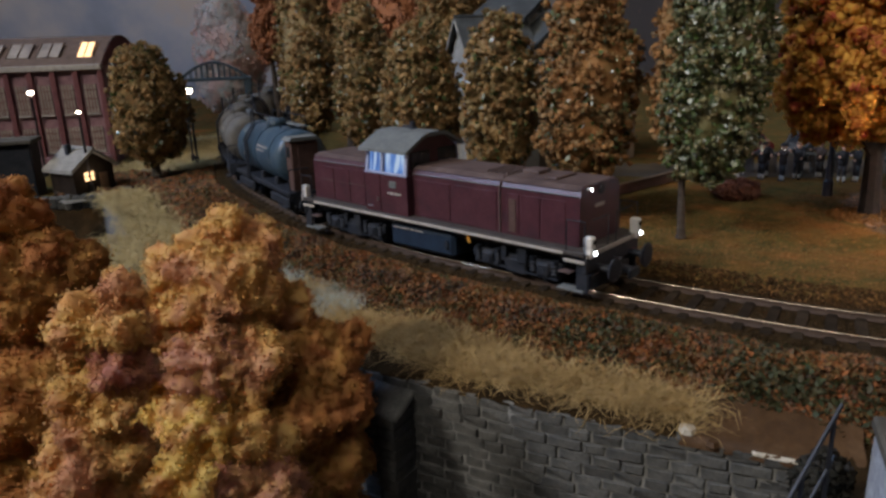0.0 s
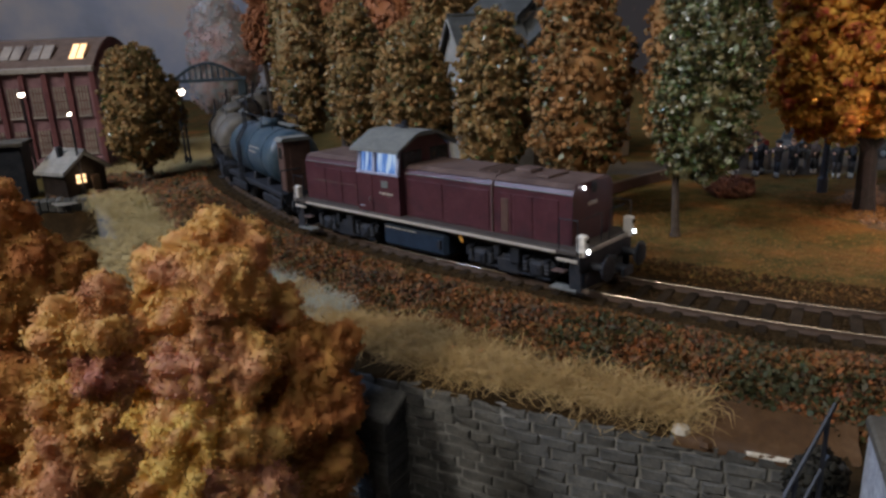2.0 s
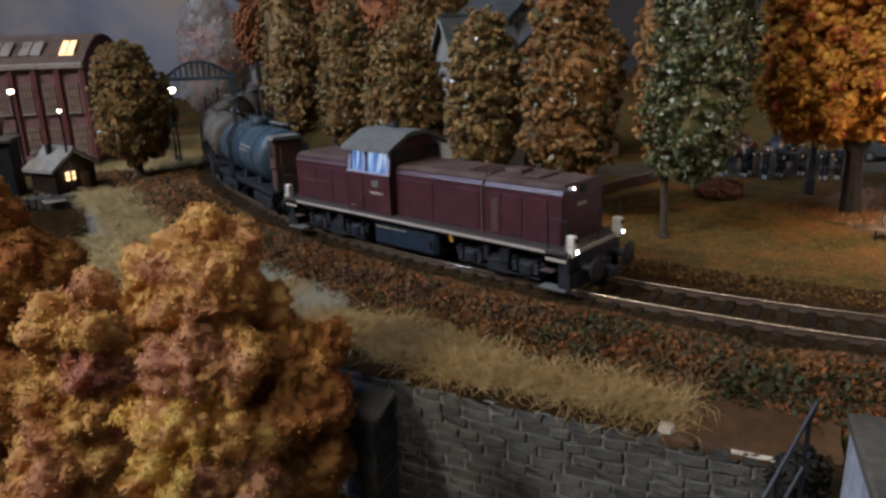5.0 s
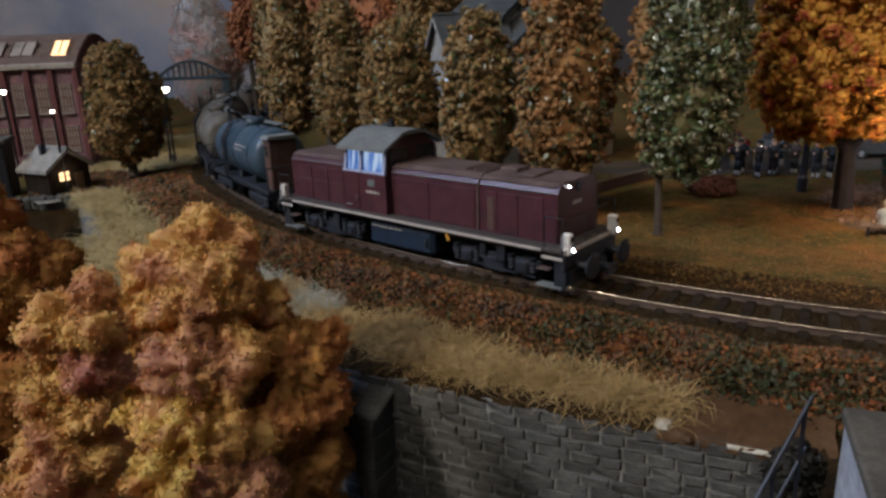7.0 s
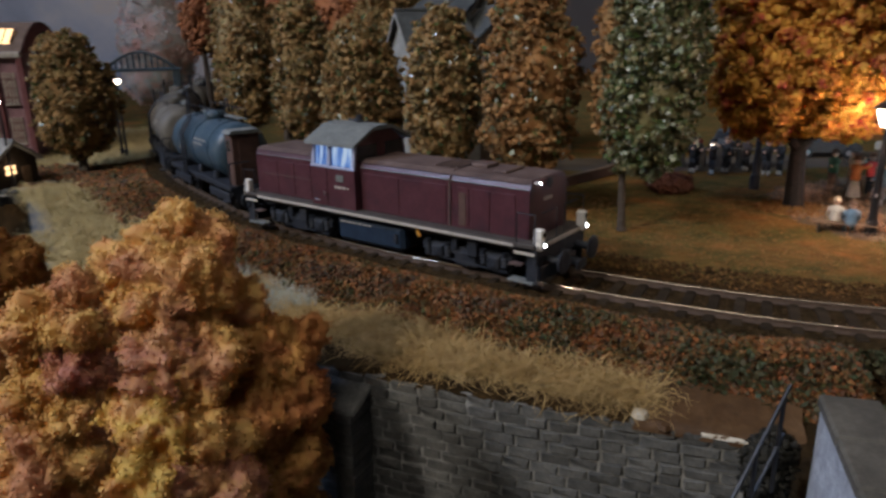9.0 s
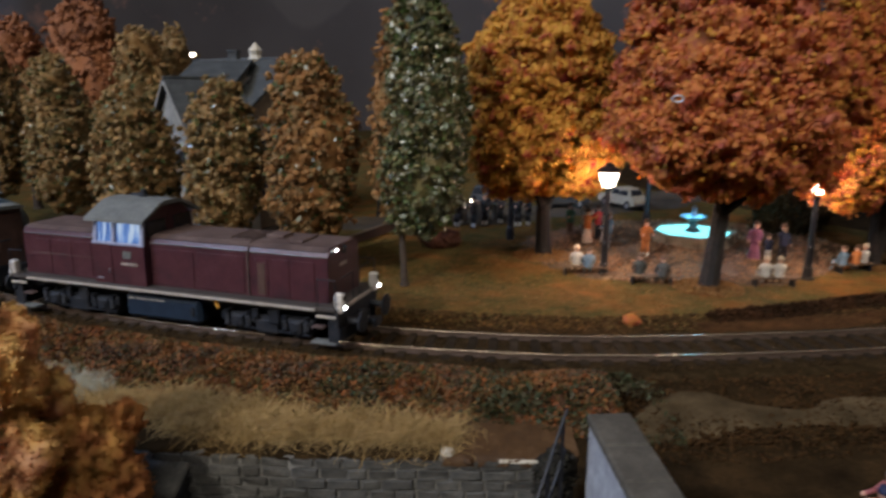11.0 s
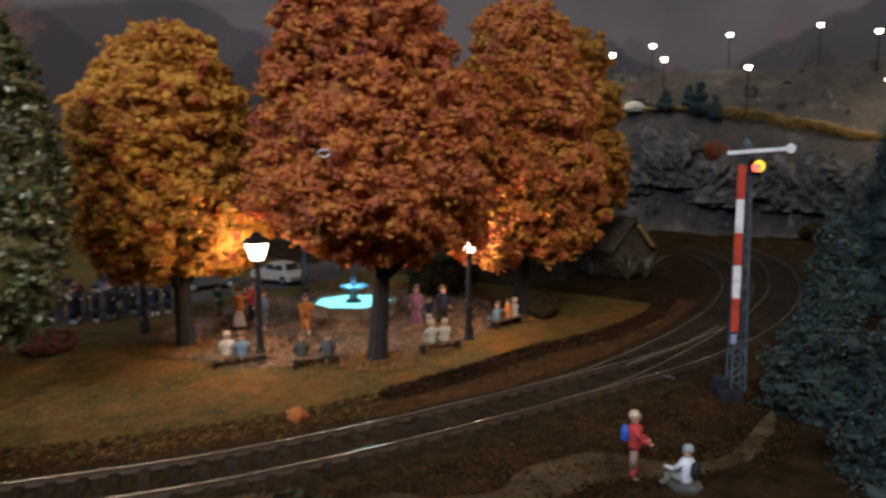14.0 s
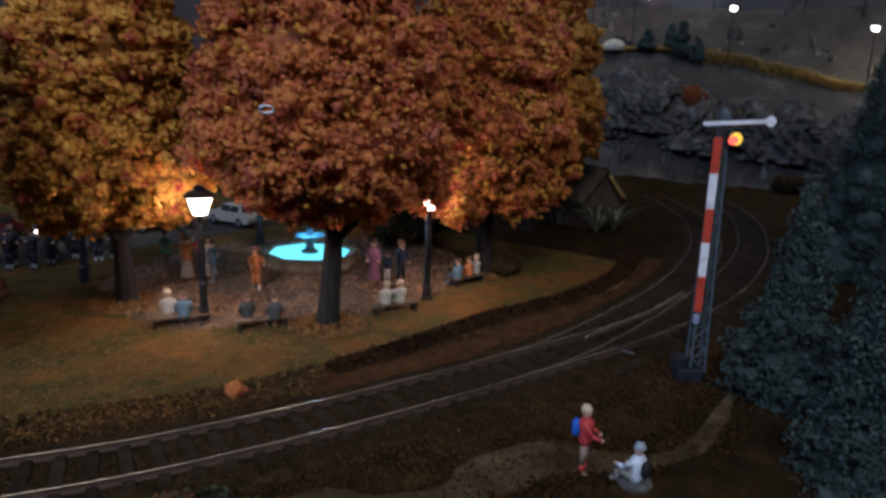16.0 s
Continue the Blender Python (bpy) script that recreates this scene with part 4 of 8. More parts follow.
def loco():
    x, y, rz = on_track(LOCO_Q, 8.2)
    ob = thing("diesel_locomotive", x, y, 0, rz, "dusty dark red diesel locomotive with lit headlights on the track", "locomotive")
    R, U, W = MAT["loco_red"], MAT["loco_under"], MAT["white_line"]
    # x runs forward from the middle; the nose is at +7.0
    fr = Geo().box(0, 0, 1.72, 13.9, 3.3, 0.16, 0.03).box(0, 0, 1.5, 13.2, 2.2, 0.4, 0.05)
    part("frame", fr, MAT["loco_deck"], ob, "dark running board")
    for s in (-1, 1):
        part("edge_stripe", Geo().box(0, s * 1.655, 1.7, 12.4, 0.035, 0.1, 0.01), W, ob, "pale edge stripe")
        for e in (-1, 1):
            part("edge_stripe", Geo().box(e * 6.6, s * 1.655, 1.5, 0.75, 0.035, 0.1, 0.01), W, ob)
    for e in (-1, 1):
        part("buffer_beam", Geo().box(e * 6.95, 0, 1.45, 0.16, 3.2, 0.62, 0.03), U, ob)
        part("end_stripe", Geo().box(e * 7.05, 0, 1.72, 0.04, 3.3, 0.14, 0.01), W, ob, "pale edge stripe")

    def hood(x0, x1, name, seams):
        hw, top, ch = 1.2, 3.62, 0.28
        outline = [(-hw, 1.8), (hw, 1.8), (hw, top - ch), (hw - ch * 0.45, top - 0.06), (hw - ch, top), (-hw + ch, top), (-hw + ch * 0.45, top - 0.06), (-hw, top - ch)]
        h = part(name, Geo().prism(outline, x0, x1), R, ob, "dark red bonnet")
        part("bonnet_roof", Geo().prism([(-hw + 0.05, top - 0.08), (hw - 0.05, top - 0.08), (hw - ch, top + 0.03), (-hw + ch, top + 0.03)], x0 + 0.04, x1 - 0.04), MAT["loco_roof"], h, "dusty brown roof")
        for s in (-1, 1):
            part("roof_rail", Geo().box((x0 + x1) / 2, s * (hw + 0.02), top - ch + 0.03, abs(x1 - x0) - 0.1, 0.03, 0.03, 0.008), MAT["loco_grey"], h, "pale moulding")
        for sx, w in seams:
            for s in (-1, 1):
                part("bonnet_door", Geo().box(sx, s * (hw + 0.012), 2.52, w, 0.035, 1.32, 0.012), R, h)
        return h

    front = hood(-0.7, 6.5, "front_bonnet", [(0.3, 1.75), (2.3, 1.95), (3.95, 0.5), (4.65, 0.75), (5.55, 0.9)])
    part("bonnet_joint", Geo().prism([(-1.26, 1.8), (1.26, 1.8), (1.26, 3.4), (0.98, 3.68), (-0.98, 3.68), (-1.26, 3.4)], 3.4, 3.45), MAT["loco_roof"], front, "dark joint between bonnets")
    for s in (-1, 1):
        part("grille", Geo().box(3.95, s * 1.235, 2.45, 0.3, 0.03, 1.1, 0.01), MAT["wagon_brown"], front)
    for k in range(5):
        part("roof_fan_bar", Geo().box(2.4 + k * 0.22, 0, 3.68, 0.1, 1.3, 0.07, 0.02), MAT["loco_roof"], front)
    part("exhaust_box", Geo().box(3.9, 0.2, 3.71, 0.7, 0.7, 0.14, 0.03).box(5.0, 0, 3.69, 0.5, 1.2, 0.1, 0.03), MAT["loco_roof"], front)
    part("top_lamp", Geo().tube((6.48, 0, 3.42), (6.55, 0, 3.42), 0.15, 0.15, 12), U, front)
    part("lit_lens", Geo().lathe([(0.038, 0), (0.038, 0.03), (0.015, 0.05)], 10, (6.53, -0.6, 3.5), Euler((0, radians(90), 0)).to_quaternion()), MAT["bulb_white"], front, "lit white lamp")
    part("number_bars", Geo().box(6.512, -0.05, 2.95, 0.012, 0.55, 0.12, 0.003), W, front)
    rear = hood(-6.6, -3.0, "rear_bonnet", [(-5.7, 0.8), (-4.75, 0.9), (-3.75, 0.8)])
    part("side_stripe", Geo().box(-4.7, -1.225, 2.62, 2.9, 0.02, 0.03, 0.004), MAT["loco_roof"], rear)
    # cab
    x0, x1, hw = -3.0, -0.7, 1.5
    cab = part("cab", Geo().prism([(-hw, 1.8), (hw, 1.8), (hw, 3.28), (-hw, 3.28)], x0, x1), R, ob, "dark red cab")
    for s in (-1, 1):
        for xx in (x0 + 0.1, x0 + 0.92, x1 - 0.1):
            part("window_post", Geo().box(xx, s * (hw - 0.12), 3.72, 0.16, 0.1, 0.95, 0.02, Matrix.Rotation(radians(9 * s), 4, "X")), MAT["cab_frame"], cab)
        part("window_rail", Geo().box((x0 + x1) / 2, s * (hw - 0.03), 3.3, x1 - x0, 0.12, 0.09, 0.02), MAT["cab_frame"], cab)
        for xx, w in ((x0 + 0.5, 0.62), (x0 + 1.58, 1.05)):
            part("side_window", Geo().box(xx, s * (hw - 0.13), 3.72, w, 0.03, 0.75, 0.01, Matrix.Rotation(radians(9 * s), 4, "X")), MAT["lit_cab"], cab, "window with cool bluish light")
        part("cab_door", Geo().box(x0 + 0.5, s * (hw + 0.012), 2.55, 0.75, 0.04, 1.45, 0.015), R, cab)
        part("door_handle", Geo().box(x0 + 0.75, s * (hw + 0.06), 2.3, 0.05, 0.04, 0.16, 0.01).box(x0 + 0.3, s * (hw + 0.05), 2.0, 0.3, 0.03, 0.05, 0.01), MAT["steel"], cab, "steel handle")
        part("builder_plate", Geo().box(x0 + 1.55, s * (hw + 0.015), 2.92, 0.36, 0.03, 0.26, 0.01), MAT["loco_grey"], cab, "small pale emblem plate")
        bars(cab, "number_bars", x0 + 1.25, s * (hw + 0.01), 2.58, [0.1, 0.18, 0.22, 0.06], 0.09, W, 0.05)
        for xx in (x0, x1):
            part("end_window", Geo().box(xx, s * 0.74, 3.82, 0.06, 1.02, 0.62, 0.02), MAT["dark_glass"], cab)
    part("cab_end", Geo().prism([(-1.38, 3.26), (1.38, 3.26), (1.3, 4.1), (0.55, 4.62), (-0.55, 4.62), (-1.3, 4.1)], x0 + 0.02, x1 - 0.02), R, cab)
    roof = [(-1.62, 4.1), (-1.6, 4.22), (-0.62, 4.72), (-0.3, 4.78), (0.3, 4.78), (0.62, 4.72), (1.6, 4.22), (1.62, 4.1), (0.55, 4.62), (-0.55, 4.62)]
    rf = part("cab_roof", Geo().prism(roof[::-1], x0 - 0.16, x1 + 0.16), MAT["loco_grey"], cab, "grey sloped cab roof")
    part("exhaust_pipe", Geo().lathe([(0.13, 4.65), (0.13, 4.8), (0.17, 4.8), (0.17, 4.86), (0.11, 4.88), (0.11, 5.05)], 10, (-1.9, 0.15, 0)), U, cab)
    part("horn", Geo().tube((-2.6, 0.3, 4.82), (-2.1, 0.3, 4.82), 0.05, 0.08, 8), U, cab)
    # lamps over the buffers
    for e in (-1, 1):
        for s in (-1, 1):
            lb = part("lamp_housing", Geo().box(e * 7.0, s * 1.42, 1.95, 0.3, 0.27, 0.66, 0.04), MAT["white_paint"], ob, "pale lamp housing")
            part("lamp_ring", Geo().tube((e * 7.16, s * 1.42, 1.8), (e * 7.21, s * 1.42, 1.8), 0.14, 0.13, 12), MAT["steel"], lb)
            part("lens", Geo().lathe([(0.062, 0), (0.062, 0.03), (0.025, 0.06)], 12, (e * 7.2, s * 1.42, 1.8), Euler((0, radians(90 * e), 0)).to_quaternion()), MAT["bulb_white"] if e > 0 else MAT["dark_glass"], lb, "lit white headlight" if e > 0 else "unlit red tail lamp")
            part("dark_lens", Geo().tube((e * 7.17, s * 1.42, 2.12), (e * 7.19, s * 1.42, 2.12), 0.08, 0.08, 10), MAT["dark_glass"], lb)
            part("step_panel", Geo().box(e * 6.82, s * 1.5, 1.05, 0.42, 0.06, 1.1, 0.02), U, ob)
            part("step_plate", Geo().box(e * 6.45, s * 1.45, 0.55, 0.95, 0.4, 0.06, 0.015), MAT["loco_grey"], ob, "pale lower step")
            part("step_plate", Geo().box(e * 6.25, s * 1.5, 1.08, 0.45, 0.3, 0.05, 0.012), MAT["loco_roof"], ob)
            bf = part("buffer", Geo().lathe([(0.12, 0), (0.12, 0.5), (0.36, 0.55), (0.4, 0.62), (0.3, 0.66)], 14, (e * 7.05, s * 1.0, 1.25), Euler((0, radians(90 * e), 0)).to_quaternion()), U, ob)
            g = Geo()
            for a, b in (((e * 6.95, s * 1.62, 1.75), (e * 6.95, s * 1.62, 2.75)), ((e * 6.95, s * 1.62, 2.75), (e * 6.3, s * 1.62, 2.75)), ((e * 6.3, s * 1.62, 2.75), (e * 6.3, s * 1.62, 1.75)),
                         ((e * 6.95, s * 0.25, 2.72), (e * 6.95, s * 1.2, 2.72)), ((e * 6.95, s * 0.25, 1.75), (e * 6.95, s * 0.25, 2.72))):
                g.tube(a, b, 0.02, 0.02, 5)
            part("hand_rail", g, U, ob)
        part("coupling", Geo().box(e * 7.4, 0, 1.0, 0.8, 0.3, 0.2, 0.04).box(e * 7.75, 0, 0.95, 0.12, 0.6, 0.3, 0.03).tube((e * 7.0, 0, 1.25), (e * 7.35, 0, 1.3), 0.1, 0.08), U, ob)
        part("snow_plough", Geo().box(e * 6.9, 0, 0.75, 0.12, 2.4, 0.5, 0.03), U, ob)
    # bogies
    for e in (-1, 1):
        bx = e * 4.1
        bg = part("bogie", Geo().box(bx, 0, 0.95, 3.6, 1.4, 0.4, 0.05), U, ob)
        for wx in (bx - 1.15, bx + 1.15):
            wheel_set(bg, wx)
        for s in (-1, 1):
            g = Geo().box(bx, s * 1.2, 1.0, 3.7, 0.16, 0.3, 0.04).box(bx, s * 1.22, 0.78, 0.9, 0.2, 0.5, 0.05)
            for wx in (-1.15, 1.15):
                g.box(bx + wx, s * 1.3, 0.88, 0.5, 0.18, 0.44, 0.06).tube((bx + wx, s * 1.2, 0.86), (bx + wx, s * 1.42, 0.86), 0.16, 0.13, 10)
                for k in (-0.42, 0.42):
                    g.lathe([(0.1, 0.75), (0.13, 0.8), (0.09, 0.86), (0.13, 0.92), (0.09, 0.98), (0.13, 1.04), (0.09, 1.1), (0.12, 1.25)], 8, (bx + wx + k, s * 1.28, 0))
            g.box(bx + 0.35, s * 1.36, 1.2, 0.4, 0.12, 0.5, 0.03).box(bx - 0.4, s * 1.34, 1.25, 0.24, 0.14, 0.34, 0.03)
            g.tube((bx - 1.7, s * 1.3, 0.7), (bx + 1.7, s * 1.3, 0.62), 0.035, 0.035, 5)
            part("side_frame", g, MAT["loco_under"], bg, "dark bogie side with springs")
    tk = part("fuel_tank", Geo().box(-0.25, 0, 0.98, 3.3, 2.7, 0.9, 0.14), MAT["loco_tank"], ob, "dark blue fuel tank")
    for s in (-1, 1):
        bars(tk, "lettering", -1.7, s * 1.36, 1.28, [0.3, 0.5, 0.22, 0.4], 0.05, W)
        part("tank_tap", Geo().box(1.1, s * 1.38, 1.0, 0.16, 0.08, 0.34, 0.02), U, tk)
    part("air_pipe", Geo().tube((2.2, -1.5, 1.55), (2.35, -1.55, 1.35), 0.06, 0.06, 6), MAT["leaf_yellow"], ob, "small yellow tap")
    return ob


LOCO_Q = nearest_q(0.75, 25.2) - 0.25
LOCO = loco()
LOCO.scale = (0.965, 0.97, 0.98)


def tank_wagon(q, colour, cab, length, label, span):
    x, y, rz = on_track(q, span)
    ob = thing("tank_wagon", x, y, 0, rz, label, "tank wagon", "wagons of the train")
    U = MAT["loco_under"]
    h = length / 2
    part("frame", Geo().box(0, 0, 1.35, length - 0.8, 2.6, 0.22, 0.04).box(0, 0, 1.2, length - 0.9, 0.9, 0.35, 0.05), U, ob)
    t0, t1, r, zc = -h + 0.7, h - (1.6 if cab else 0.7), 1.28, 2.72
    prof = [(0.05, t0), (r * 0.7, t0 + 0.08), (r * 0.93, t0 + 0.25), (r, t0 + 0.5), (r, t1 - 0.5), (r * 0.93, t1 - 0.25), (r * 0.7, t1 - 0.08), (0.05, t1)]
    tank = part("tank", Geo().lathe(prof, 28, (0, 0, zc), Euler((0, radians(90), 0)).to_quaternion()), MAT[colour], ob, smooth=True)
    for k in (0.2, 0.5, 0.8):
        xx = t0 + (t1 - t0) * k
        part("band", Geo().lathe([(r + 0.02, -0.06), (r + 0.035, -0.05), (r + 0.035, 0.05), (r + 0.02, 0.06)], 28, (xx, 0, zc), Euler((0, radians(90), 0)).to_quaternion()), MAT[colour], tank)
        part("saddle", Geo().box(xx, 0, 1.62, 0.35, 2.1, 0.4, 0.05), U, ob)
    part("dome", Geo().lathe([(0.5, 0), (0.5, 0.3), (0.4, 0.42), (0.05, 0.45)], 16, ((t0 + t1) / 2, 0, zc + r - 0.1)), MAT[colour], tank, smooth=True)
    g = Geo().box((t0 + t1) / 2 - 0.2, 0.45, zc + r + 0.1, (t1 - t0) * 0.75, 0.4, 0.06, 0.01)
    part("walkway", g, MAT["loco_grey"], ob)
    for s in (-1, 1):
        lad = Geo()
        mx = (t0 + t1) / 2 - 0.9
        for d in (-0.2, 0.2):
            lad.tube((mx + d, s * 1.42, 1.3), (mx + d, s * 1.42, 3.3), 0.055, 0.055, 5).tube((mx + d, s * 1.42, 3.3), (mx + d, s * 0.95, 4.0), 0.055, 0.055, 5)
            lad.tube((mx + d, s * 0.95, 4.0), (mx + d, s * 0.95, 4.75), 0.045, 0.045, 5)
        lad.tube((mx - 0.2, s * 0.95, 4.75), (mx + 0.2, s * 0.95, 4.75), 0.045, 0.045, 5)
        for k in range(9):
            lad.tube((mx - 0.2, s * 1.42, 1.45 + 0.22 * k), (mx + 0.2, s * 1.42, 1.45 + 0.22 * k), 0.035, 0.035, 5)
        part("ladder", lad, U, ob)
        bars(tank, "lettering", (t0 + t1) / 2 + 0.25, s * 1.21, 3.15, [0.5, 0.35, 0.6], 0.07, MAT["white_line"])
        bars(tank, "lettering", (t0 + t1) / 2 + 0.25, s * 1.265, 2.95, [0.4, 0.7], 0.07, MAT["white_line"])
        bars(tank, "lettering", (t0 + t1) / 2 - 2.1, s * 1.27, 2.5, [0.3, 0.55], 0.08, MAT["white_line"])
        rail = Geo()
        for xx in np.linspace(t0 + 1.2, t1 - 1.2, 4):
            rail.tube((xx, s * 0.62, zc + r + 0.05), (xx, s * 0.62, zc + r + 0.55), 0.025, 0.025, 5)
        rail.tube((t0 + 1.2, s * 0.62, zc + r + 0.55), (t1 - 1.2, s * 0.62, zc + r + 0.55), 0.025, 0.025, 5)
        part("guard_rail", rail, U, ob)
    if cab:
        cb = part("brakeman_cab", Geo().box(h - 0.95, -0.35, 2.6, 0.75, 1.3, 2.3, 0.05), MAT["wagon_brown"], ob, "brown brakeman's cabin")
        part("cabin_roof", Geo().prism([(-1.12, 3.73), (0.42, 3.73), (0.25, 3.88), (-0.95, 3.88)], h - 1.42, h - 0.48), MAT["loco_grey"], cb)
        for s in (-1, 1):
            part("cabin_window", Geo().box(h - 0.95, -0.35 + s * 0.655, 3.2, 0.4, 0.03, 0.5, 0.01), MAT["dark_glass"], cb)
        part("cabin_door", Geo().box(h - 0.57, -0.35, 2.6, 0.03, 0.7, 1.9, 0.01), MAT["wagon_brown"], cb)
    for e in (-1, 1):
        for s in (-1, 1):
            part("buffer", Geo().lathe([(0.12, 0), (0.12, 0.4), (0.34, 0.45), (0.36, 0.5)], 12, (e * (h - 0.42), s * 1.0, 1.25), Euler((0, radians(90 * e), 0)).to_quaternion()), U, ob)
            part("end_railing", Geo().tube((e * (h - 0.45), s * 1.25, 1.4), (e * (h - 0.45), s * 1.25, 2.5), 0.035, 0.035, 5).tube((e * (h - 0.45), s * 1.25, 2.5), (e * (h - 0.45), s * 0.3, 2.5), 0.035, 0.035, 5), U, ob)
            part("step_plate", Geo().box(e * (h - 1.0), s * 1.35, 0.75, 0.6, 0.3, 0.05, 0.01), U, ob)
        bg = part("bogie", Geo().box(e * (h - 2.1), 0, 0.95, 2.2, 1.3, 0.3, 0.05).box(e * (h - 2.1), 1.2, 0.9, 2.5, 0.14, 0.42, 0.08).box(e * (h - 2.1), -1.2, 0.9, 2.5, 0.14, 0.42, 0.08), U, ob)
        for wx in (-0.95, 0.95):
            wheel_set(bg, e * (h - 2.1) + wx, 0.5)
    return ob


q = LOCO_Q - 13.0
tank_wagon(q, "tank_blue", True, 9.4, "dusty blue-grey tank wagon with brown brakeman's cabin behind the locomotive", 6)
tank_wagon(q - 9.7, "tank_grey", False, 9.4, "weathered brown-grey tank wagon of the train", 6)
tank_wagon(q - 19.4, "tank_grey", False, 9.4, "weathered brown-grey tank wagon of the train", 6)
tank_wagon(q - 29.1, "tank_grey", False, 9.4, "weathered brown-grey tank wagon of the train", 6)


# ---- trees ----
def egg(z0, z1, hw, x=0.0, y=0.0):
    """Three ellipsoids that make a tall, slightly uneven egg-shaped crown."""
    h = z1 - z0
    return [((x, y, z0 + h * 0.3), (hw * 0.95, hw * 0.95, h * 0.3)), ((x + 0.1 * hw, y, z0 + h * 0.5), (hw, hw, h * 0.36)), ((x - 0.05 * hw, y, z0 + h * 0.75), (hw * 0.72, hw * 0.72, h * 0.25))]


AVENUE = "row of alley trees beside the track"
BROWN_TREE = "egg-shaped alley tree with dry brown and ochre foliage"
# the second foliage adds leaves whose palest tone is a painted glint
GREEN_TREE = tree("alley_tree", 9.75, 26.9, 0, egg(2.2, 12.7, 1.8, 0.75, -0.3), 2.6, 0.15, "leaf_green", "slim alley tree with glossy green leaves and painted white glints, brown on one side", "bark", 0.5, 17000, 0.082, 11, "clump", amp=1.0, group=AVENUE, second=("leaf_green_glint", 0.5, "flake"))
rng = np.random.default_rng(19)
side_blobs = egg(2.4, 12.2, 1.75, 0.45, 0.55)
P = crown_points(rng, side_blobs, 0.5, 7000, 19, 1.1)
part("foliage", mesh_np("foliage", *joined(flakes(rng, P, 0.14 * rng.uniform(0.5, 1.3, len(P))), crown_core(side_blobs, 0.5, 19, 1.1, 3)), MAT["leaf_brown"]), None, GREEN_TREE, "dry brown leaves")
tree("alley_tree", 6.45, 30.0, 0, egg(1.7, 10.1, 2.0), 2.2, 0.22, "leaf_brown", BROWN_TREE, "bark_grey", 0.5, 13041, 0.085, 12, "clump", amp=1.0, second=("leaf_green_glint", 0.12, "flake"), group=AVENUE)
tree("alley_tree", 3.2, 33.5, 0, egg(1.6, 8.9, 1.75), 2.2, 0.2, "leaf_olive", BROWN_TREE, "bark_grey", 0.5, 10773, 0.085, 13, "clump", amp=1.0, second=("leaf_green_glint", 0.12, "flake"), group=AVENUE)
tree("alley_tree", -0.6, 36.3, 0, egg(1.6, 8.6, 1.95), 2.2, 0.22, "leaf_olive", BROWN_TREE, "bark_grey", 0.5, 11340, 0.085, 14, "clump", amp=1.0, second=("leaf_green_glint", 0.12, "flake"), group=AVENUE)
tree("alley_tree", -4.0, 43.6, 0, egg(1.7, 10.2, 1.85), 2.2, 0.22, "leaf_olive", BROWN_TREE, "bark_grey", 0.5, 10206, 0.085, 15, "clump", amp=1.0, second=("leaf_green_glint", 0.12, "flake"), group=AVENUE)
tree("alley_tree", -7.4, 45.5, 0, egg(2.4, 8.7, 1.4), 2.4, 0.18, "leaf_olive", BROWN_TREE, "bark_grey", 0.5, 7371, 0.085, 16, "clump", amp=1.0, second=("leaf_green_glint", 0.12, "flake"), group=AVENUE)
tree("alley_tree", -8.2, 49.4, 0, egg(2.4, 11.9, 2.2), 2.4, 0.22, "leaf_olive", BROWN_TREE, "bark_grey", 0.5, 9639, 0.085, 17, "clump", amp=1.0, second=("leaf_green_glint", 0.12, "flake"), group=AVENUE)
tree("alley_tree", -17.8, 45.3, 0, egg(0.8, 8.2, 2.3), 1.6, 0.28, "leaf_olive", "broad egg-shaped tree with dry ochre and olive foliage beside the cutting", "bark_grey", 0.5, 11907, 0.085, 18, "clump", amp=1.0, second=("leaf_green_glint", 0.12, "flake"))
tree("garden_tree", -2.2, 54.5, 0, egg(3, 14.3, 3.1), 4, 0.3, "leaf_russet", "rust-red autumn tree behind the alley", "bark", 0.9, 3000, 0.18, 21)
tree("garden_tree", 0.7, 49.0, 0, egg(3, 12.2, 2.0), 4, 0.25, "leaf_olive", "ochre tree behind the alley", "bark", 0.9, 2600, 0.15, 22)
tree("garden_tree", 2.9, 51.0, 0, egg(6, 12.6, 1.3), 6, 0.2, "leaf_olive", "slim ochre tree behind the house", "bark", 0.9, 1700, 0.15, 23)
tree("garden_tree", -6.4, 55.5, 0, egg(2, 13.0, 2.4), 4, 0.25, "leaf_russet", "rust-brown autumn tree behind the alley", "bark", 0.9, 2600, 0.17, 24)
tree("garden_tree", -12.6, 60, 0, egg(6.3, 12.5, 1.7), 6.5, 0.25, "leaf_russet", "slim rust-red tree near the track", "bark", 0.9, 2200, 0.18, 25)
tree("hazy_tree", -23.2, 84, 0, egg(0, 13.6, 4.1), 3, 0.3, "leaf_pink", "pale pink autumn tree far behind the village", "bark", 0.9, 9000, 0.12, 26)

